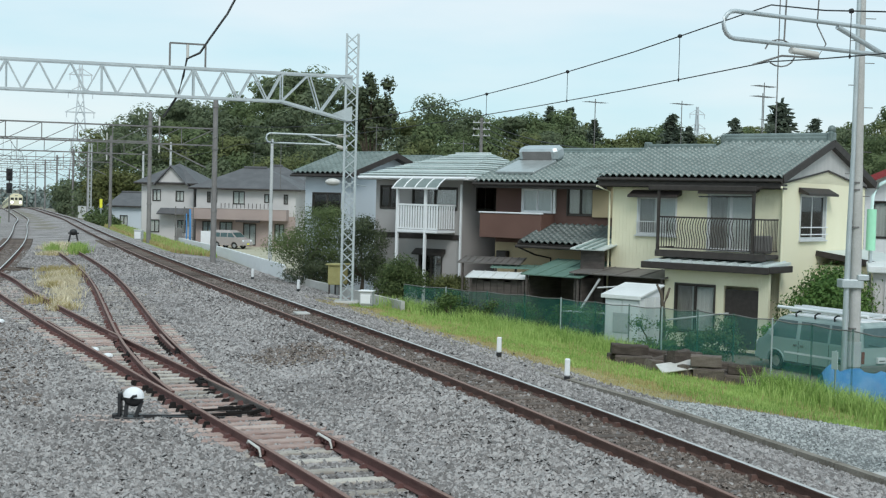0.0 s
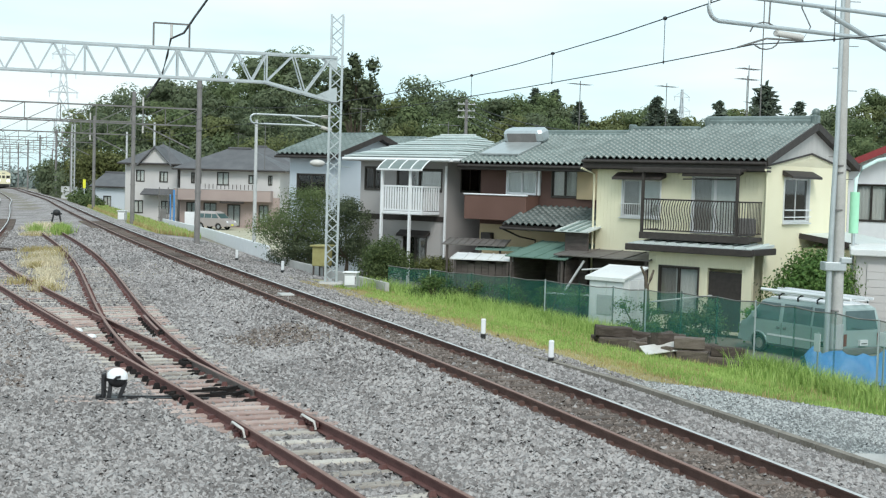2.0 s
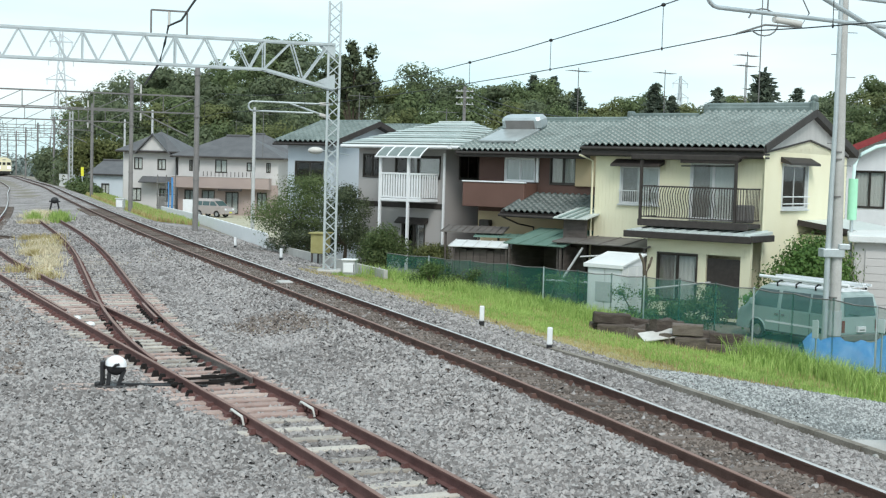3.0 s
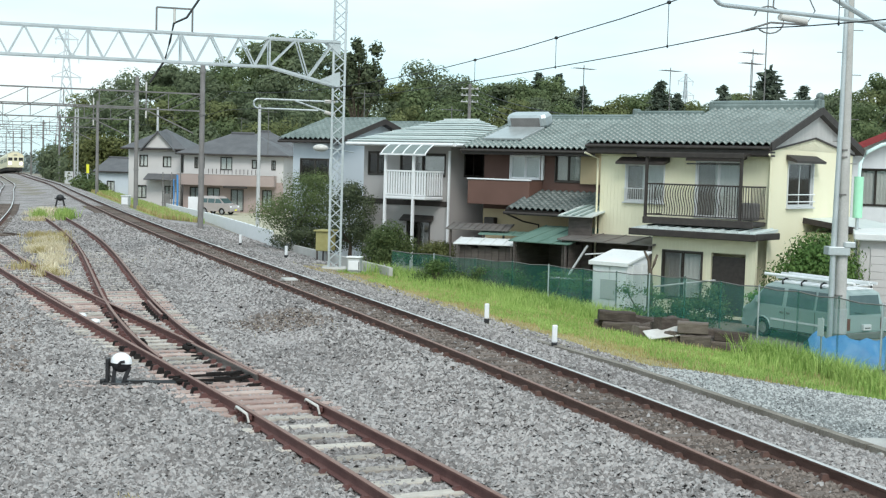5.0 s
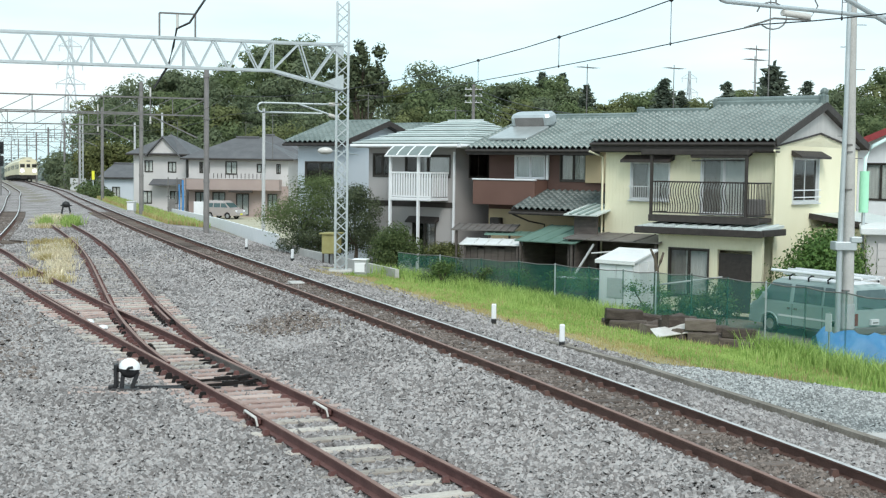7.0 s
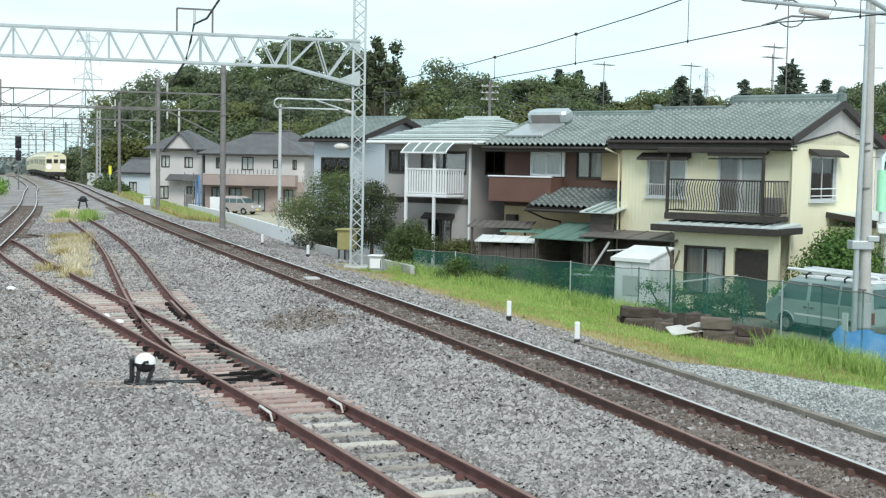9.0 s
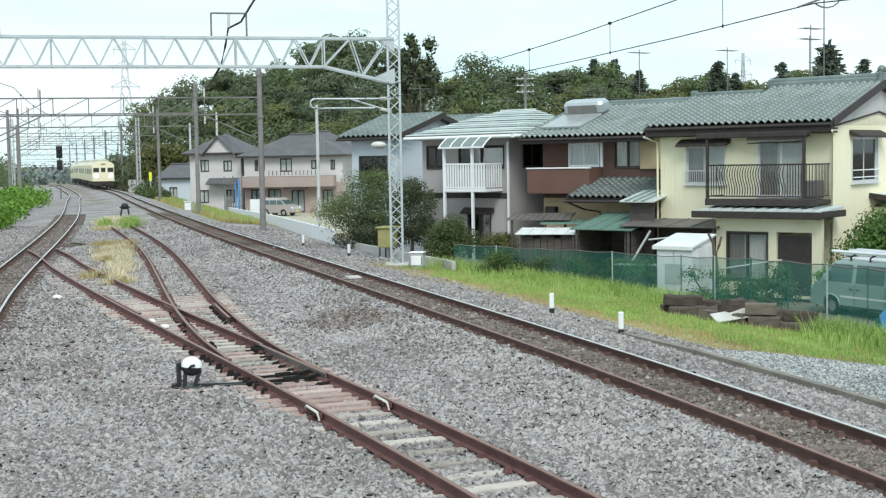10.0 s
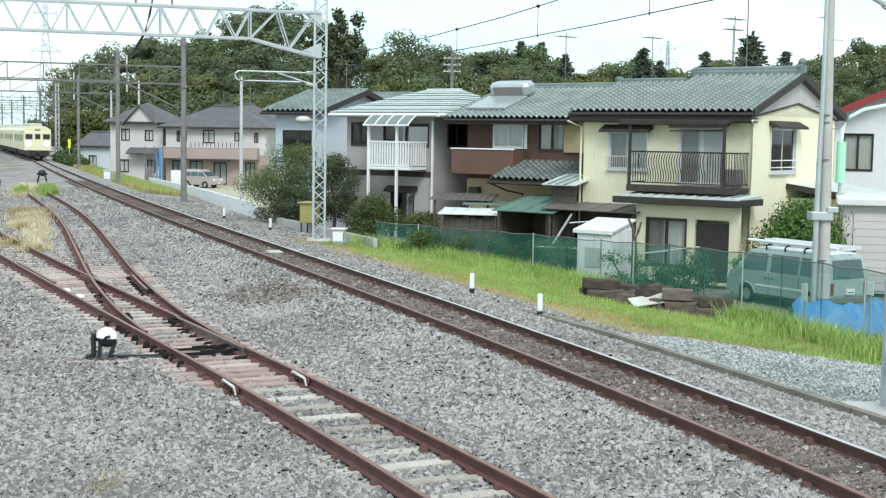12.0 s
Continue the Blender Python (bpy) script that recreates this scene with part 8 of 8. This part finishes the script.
bank = [(float(line_x(LEFT, y)) - o, y) for y in range(58, 140, 4) for o in (5.0, 8.0)]
hedge_mass("bank_bushes", bank, 1.25, 30000, 0.16, "leaf_bright", "bright green undergrowth on a trackside bank", 61)
hedge_mass("far_hedge", [(x, 360 + (x % 7) * 8) for x in range(-190, -128, 4)], 4.5, 9000, 0.6, "leaf_mid", "dull green hedge beyond the far line", 62)
hedge_mass("left_trees", [(-72 - 0.33 * (y - 195) + (y % 3) * 2, y) for y in range(195, 370, 6)], 4.6, 16000, 0.34, "wood_mid", "dull green trees along the far side of the line", 67)
hedge_mass("far_woods", [(x, 560 + (x % 5) * 20) for x in range(-320, -90, 6)], 7.0, 12000, 1.2, "haze", "distant woods at the horizon, tinted pale to suggest haze", 63)
hedge_mass("hedge_by_shed", [(-29.5, 142), (-31, 146), (-32.5, 151), (-34, 156)], 1.2, 4000, 0.2, "leaf_mid", "green hedge before a blue shed", 65)


def blades(name, P, h, w, material, label, seed, lean=0.35):
    """Grass: a bent blade of two quads at every point."""
    rng = np.random.default_rng(seed)
    n = len(P)
    a = rng.uniform(0, 6.283, n)
    hh = h * rng.uniform(0.5, 1.25, n)
    side = np.stack([np.cos(a), np.sin(a), np.zeros(n)], 1) * (w * rng.uniform(0.6, 1.3, n))[:, None]
    b = rng.uniform(0, 6.283, n)
    out = np.stack([np.cos(b), np.sin(b), np.zeros(n)], 1) * (hh * lean * rng.random(n))[:, None]
    up = np.stack([np.zeros(n), np.zeros(n), hh], 1)
    mid, top = P + out * 0.35 + up * 0.6, P + out + up
    Q = np.concatenate([np.stack([P - side, P + side, mid + side * 0.8, mid - side * 0.8], 1), np.stack([mid - side * 0.8, mid + side * 0.8, top + side * 0.1, top - side * 0.1], 1)])
    return tagged(quads(name, Q, M[material]), label, "grass", kind="stuff")


def scatter(n, seed, y0, y1, s0, s1, thin=None):
    rng = np.random.default_rng(seed)
    y = y0 + (y1 - y0) * rng.random(n)
    s = s0 + (s1 - s0) * rng.random(n)
    x = line_x(MAIN, y) + s / 0.955
    ok = np.ones(n, bool)
    if thin is not None:
        ok = thin(x, y, s, rng)
    x, y = x[ok], y[ok]
    return np.stack([x, y, ground_z(x, y) - 0.02], 1)


def patchy(x, y):
    return np.array([noise.noise((a * 0.45, b * 0.45, 3.0)) for a, b in zip(x, y)])


def grass_edge(y):
    return np.interp(y, [22, 25.2, 25.9, 26.5, 30.5, 34, 40, 48], [13.0, 10.5, 7.0, 5.5, 5.4, 5.1, 4.8, 4.3])


def verge(x, y, s, rng):
    heap = (x > 6.2) & (x < 10.4) & (y > 33.0) & (y < 37.2)
    return (s > grass_edge(y) + 1.5 * patchy(x, y) + 0.7 * patchy(x * 3.1, y * 3.1)) & (~heap | (rng.random(len(x)) < 0.35))


blades("verge_grass", scatter(90000, 71, 22, 48.5, 3.8, 11.2, verge), 0.13, 0.011, "grass", "bright green rough grass on the verge", 1)
blades("tall_grass", scatter(15000, 72, 22, 47.5, 6.0, 11.5, lambda x, y, s, r: (s > np.interp(y, [22, 26, 27, 31, 33, 38, 39, 41, 47], [13, 9.0, 8.0, 8.8, 12, 12, 9.6, 7.6, 5.0])) & (patchy(x, y) > -0.2)), 0.36, 0.013, "grass", "tall green grass along a fence", 2)
blades("dry_verge_grass", scatter(26000, 73, 23, 48.5, 3.3, 7.2, lambda x, y, s, r: (s > grass_edge(y) - 1.1 + 0.5 * patchy(x, y)) & (s < grass_edge(y) + 0.9)), 0.09, 0.009, "grass_dry", "short dry straw-coloured grass at the verge's edge", 3)
blades("mixed_dry_grass", scatter(14000, 76, 23, 48.5, 4.6, 10.5, lambda x, y, s, r: (s > grass_edge(y)) & (patchy(x * 1.7 + 9, y * 1.7) > 0.02)), 0.17, 0.009, "grass_dry", "straw-coloured stalks among green grass", 4)


blades("bank_grass", scatter(10000, 74, 84, 150, 3.4, 6.0), 0.38, 0.03, "grass", "rough green and yellow grass on the bank", 5)
blades("bank_dry_grass", scatter(26000, 75, 84, 150, 3.3, 5.8), 0.32, 0.03, "grass_dry", "straw-coloured grass on the bank", 6)


def tuft(name, spots, n, h, w, material, label, seed, lean=0.6):
    rng = np.random.default_rng(seed)
    c = np.array(spots)
    i = rng.integers(0, len(c), n)
    x = c[i, 0] + rng.normal(0, 1, n) * c[i, 2]
    y = c[i, 1] + rng.normal(0, 1, n) * c[i, 3]
    return blades(name, np.stack([x, y, ground_z(x, y) - 0.02], 1), h, w, material, label, seed + 1, lean)


tuft("dry_weeds", [(-9.75, 40.0, 0.2, 0.4), (-10.5, 43.4, 0.18, 0.7), (-11.3, 46.6, 0.22, 0.7), (-12.7, 50.2, 0.25, 0.5), (-12.4, 50.6, 0.25, 0.8), (-12.1, 50.4, 0.2, 0.7), (-13.7, 55.2, 0.3, 0.8), (-12.9, 52.5, 0.3, 0.8)], 2900, 0.27, 0.014, "straw", "bleached straw weeds standing between rusty tracks", 81, 1.0)
tuft("dark_weeds", [(-14.6, 58.6, 0.25, 0.5), (-15.0, 58.2, 0.2, 0.4), (-12.3, 48.6, 0.12, 0.2), (-13.5, 53.6, 0.3, 0.6), (-18.3, 72.4, 0.4, 0.4)], 900, 0.27, 0.013, "grass_dry", "brown dead weeds between rusty tracks", 82, 1.0)
tuft("olive_weeds", [(-12.9, 54.8, 0.2, 0.8), (-13.9, 58.4, 0.2, 0.8), (-9.7, 39.6, 0.2, 0.2), (-11.0, 41.9, 0.25, 0.3)], 600, 0.3, 0.013, "grass_dry", "yellow-green weeds growing over a rusty rail", 95, 0.9)
tuft("straw_by_lever", [(-19.6, 79.5, 0.5, 0.8), (-21.2, 86, 0.4, 0.8), (-20.3, 80.5, 0.4, 0.8), (-18.3, 72.6, 0.35, 0.4)], 1300, 0.28, 0.018, "straw", "straw-coloured weeds round a far lever", 87, 1.0)
tuft("green_weeds", [(-17.4, 74.6, 0.22, 0.5), (-17.7, 75.6, 0.25, 0.5), (-17.3, 74.6, 0.2, 0.4), (-18.8, 74.4, 0.22, 0.4)], 1100, 0.6, 0.018, "grass", "green weeds between rusty tracks", 83, 0.55)
tuft("fence_grass", [(q.x - 0.4, q.y - 0.3, 0.35, 0.35) for q in fpts[::2] if q.y > 39], 5200, 0.5, 0.011, "grass", "tall fresh grass along the foot of a fence", 91, 0.8)
tuft("fence_grass_near", [(q.x - 0.35, q.y - 0.2, 0.3, 0.3) for q in fpts[::2] if 26.5 < q.y < 33.4], 3200, 0.55, 0.011, "grass", "tall fresh grass before a tarpaulin", 93, 0.8)
tuft("sparse_weeds", [(-2.6, 13.2, 0.12, 0.15), (-2.5, 13.6, 0.1, 0.2), (-7.5, 47, 1.2, 1.2), (-1.5, 28.5, 0.8, 0.8)], 700, 0.08, 0.006, "grass_dry", "sparse pale weeds sprouting from ballast", 85)
for x, y, sx in ((-10.38, 35.6, 0.14), (-6.0, 28.6, 0.12), (-6.5, 29.6, 0.1)):
    tagged(part("pale_stone", Shape().ball((0, 0, 0.04), (sx, 0.12, 0.08), 10, 6), M["white"], None, "", pose(x, y, float(ground_z(x, y)))), "pale rounded stone lying on ballast", "stone")
for x, y in ((-6.1, 50.8), (-2.35, 37.4)):
    tagged(part("balise", Shape().box((-0.2, -0.3, 0), (0.2, 0.3, 0.07), 0.02), M["concrete"], None, "", pose(x, y, 0.05, 0, 0, 15)), "pale flat track device between rails", "track device")


rng_scrap = random.Random(9)
for i in range(5):
    x, y = -16.3 + rng_scrap.uniform(-0.2, 0.5), 58.4 + rng_scrap.uniform(-0.9, 0.9)
    m = pose(x, y, float(ground_z(x, y)) + 0.05, rng_scrap.uniform(-8, 8), rng_scrap.uniform(-10, 10), rng_scrap.uniform(0, 180))
    tagged(part("scrap_timber", Shape().box((-0.4, -0.07, -0.03), (0.4, 0.07, 0.07), 0.02), M["oldwood"], None, "", m), "short dark scrap timber lying beside a track", "timber")


# ---- train ----
def train_car(front):
    label = "cream electric train car with lit headlights, leading" if front else "cream electric train car coupled behind"
    ob = thing("train_car", pose(0, 0, 0), label, "train car", "cars of the train")
    L, W = 19.6, 1.42
    sec = [(-W, 1.0), (W, 1.0), (W, 3.1)] + [(W * math.cos(a), 3.1 + 0.62 * math.sin(a)) for a in np.linspace(0.15, math.pi - 0.15, 11)] + [(-W, 3.1)]
    part("body", Shape().prism(sec, -L, 0.0, "x"), M["trainpaint"], ob)
    roof = [(W * 0.97 * math.cos(a), 3.12 + 0.64 * math.sin(a)) for a in np.linspace(0.32, math.pi - 0.32, 11)]
    part("roof", Shape().prism(roof, -L + 0.1, -0.25, "x"), M["trainroof"], ob, "grey rounded roof")
    for k in range(3):
        part("roof_unit", Shape().box((-4.5 - k * 5.2, -0.7, 3.68), (-2.6 - k * 5.2, 0.7, 3.98), 0.1), M["trainroof"], ob)
    for sg in (-1, 1):
        for k in range(12):
            x = -1.9 - k * 1.5
            if k in (1, 5, 9):
                part("door", Shape().box((x - 0.65, sg * W - 0.012, 1.12), (x + 0.65, sg * W + 0.012, 2.95), 0.004), M["trainpaint"], ob)
                part("door_window", Shape().box((x - 0.45, sg * W - 0.02, 2.1), (x + 0.45, sg * W + 0.02, 2.75)), M["trainglass"], ob)
            else:
                part("side_window", Shape().box((x - 0.5, sg * W - 0.015, 1.95), (x + 0.5, sg * W + 0.015, 2.7), 0.005), M["trainglass"], ob)
    part("underframe", Shape().box((-L + 1.0, -1.15, 0.45), (-1.0, 1.15, 0.98), 0.05), M["under"], ob)
    for x in (-2.9, -L + 2.9):
        bogie = part("bogie", Shape().box((x - 1.5, -1.05, 0.3), (x + 1.5, 1.05, 0.62), 0.05), M["under"], ob)
        for dx in (-1.05, 1.05):
            for y in (-0.566, 0.566):
                w = Shape().prism([(x + dx + 0.43 * math.cos(a), 0.43 + 0.43 * math.sin(a)) for a in np.linspace(0, 2 * math.pi, 17)[:-1]], y - 0.06, y + 0.06, "y")
                part("wheel", w, M["under"], bogie)
    if front:
        part("front_panel", Shape().box((0.0, -W + 0.04, 1.0), (0.08, W - 0.04, 3.05), 0.03), M["trainpaint"], ob)
        for y, w in ((-0.92, 0.36), (0.0, 0.27), (0.92, 0.36)):
            part("front_window", Shape().box((0.082, y - w, 2.24), (0.1, y + w, 2.78), 0.04), M["cabglass"], ob)
            part("window_seal", Shape().box((0.075, y - w - 0.05, 2.19), (0.09, y + w + 0.05, 2.83), 0.04), M["trainroof"], ob)
        for y in (-0.95, 0.95):
            hl = part("headlight", Shape().tube([(0.08, y, 1.72), (0.16, y, 1.72)], 0.26, 14), M["headlight"], ob, "lit headlight in a pale panel")
            part("lamp_panel", Shape().box((0.078, y - 0.34, 1.4), (0.12, y + 0.34, 2.05), 0.03), M["white"], hl)
        part("roof_sign", Shape().box((-0.1, -0.3, 3.2), (0.1, 0.3, 3.4), 0.05), M["trainglass"], ob, "small destination box")
        part("skirt", Shape().box((-0.4, -1.2, 0.35), (0.02, 1.2, 0.98), 0.06), M["under"], ob)
        part("coupler", Shape().box((0.02, -0.18, 0.6), (0.55, 0.18, 0.9), 0.05), M["under"], ob)
        for y in (-0.7, 0.7):
            part("hose", Shape().tube([(0.03, y, 0.95), (0.15, y, 0.6), (0.05, y, 0.4)], 0.04, 6), M["under"], ob)
    return ob


lead = train_car(True)
trailing = [train_car(False)]
for _ in range(2):
    trailing.append(copy_thing(trailing[0], pose(0, 0, 0)))

track_pts = spline(MAIN, 2.0)
arc = [0.0]
for a, b in zip(track_pts[:-1], track_pts[1:]):
    arc.append(arc[-1] + (b - a).length)
START = float(np.interp(311.98, [p.y for p in track_pts], arc))
SPEED = 14.5


def on_line(s):
    """A point of the running line at arc length s, at railhead height."""
    x, y = float(np.interp(s, arc, [p.x for p in track_pts])), float(np.interp(s, arc, [p.y for p in track_pts]))
    return Vector((x, y, 0.2 + sag(y)))


def car_pose(s):
    """A car's pose, its front at arc length s, its rear 19.6 m farther."""
    a, b = on_line(s + 2.9), on_line(s + 16.7)
    d = (a - b).normalized()
    m = d.to_track_quat("X", "Z").to_matrix().to_4x4()
    m.translation = a + d * 2.9
    return m


def motions():
    for k, car in enumerate([lead, *trailing]):
        walk(car, [(t, car_pose(START - SPEED * t + 20.2 * k)) for t in range(0, 13)])


motions()
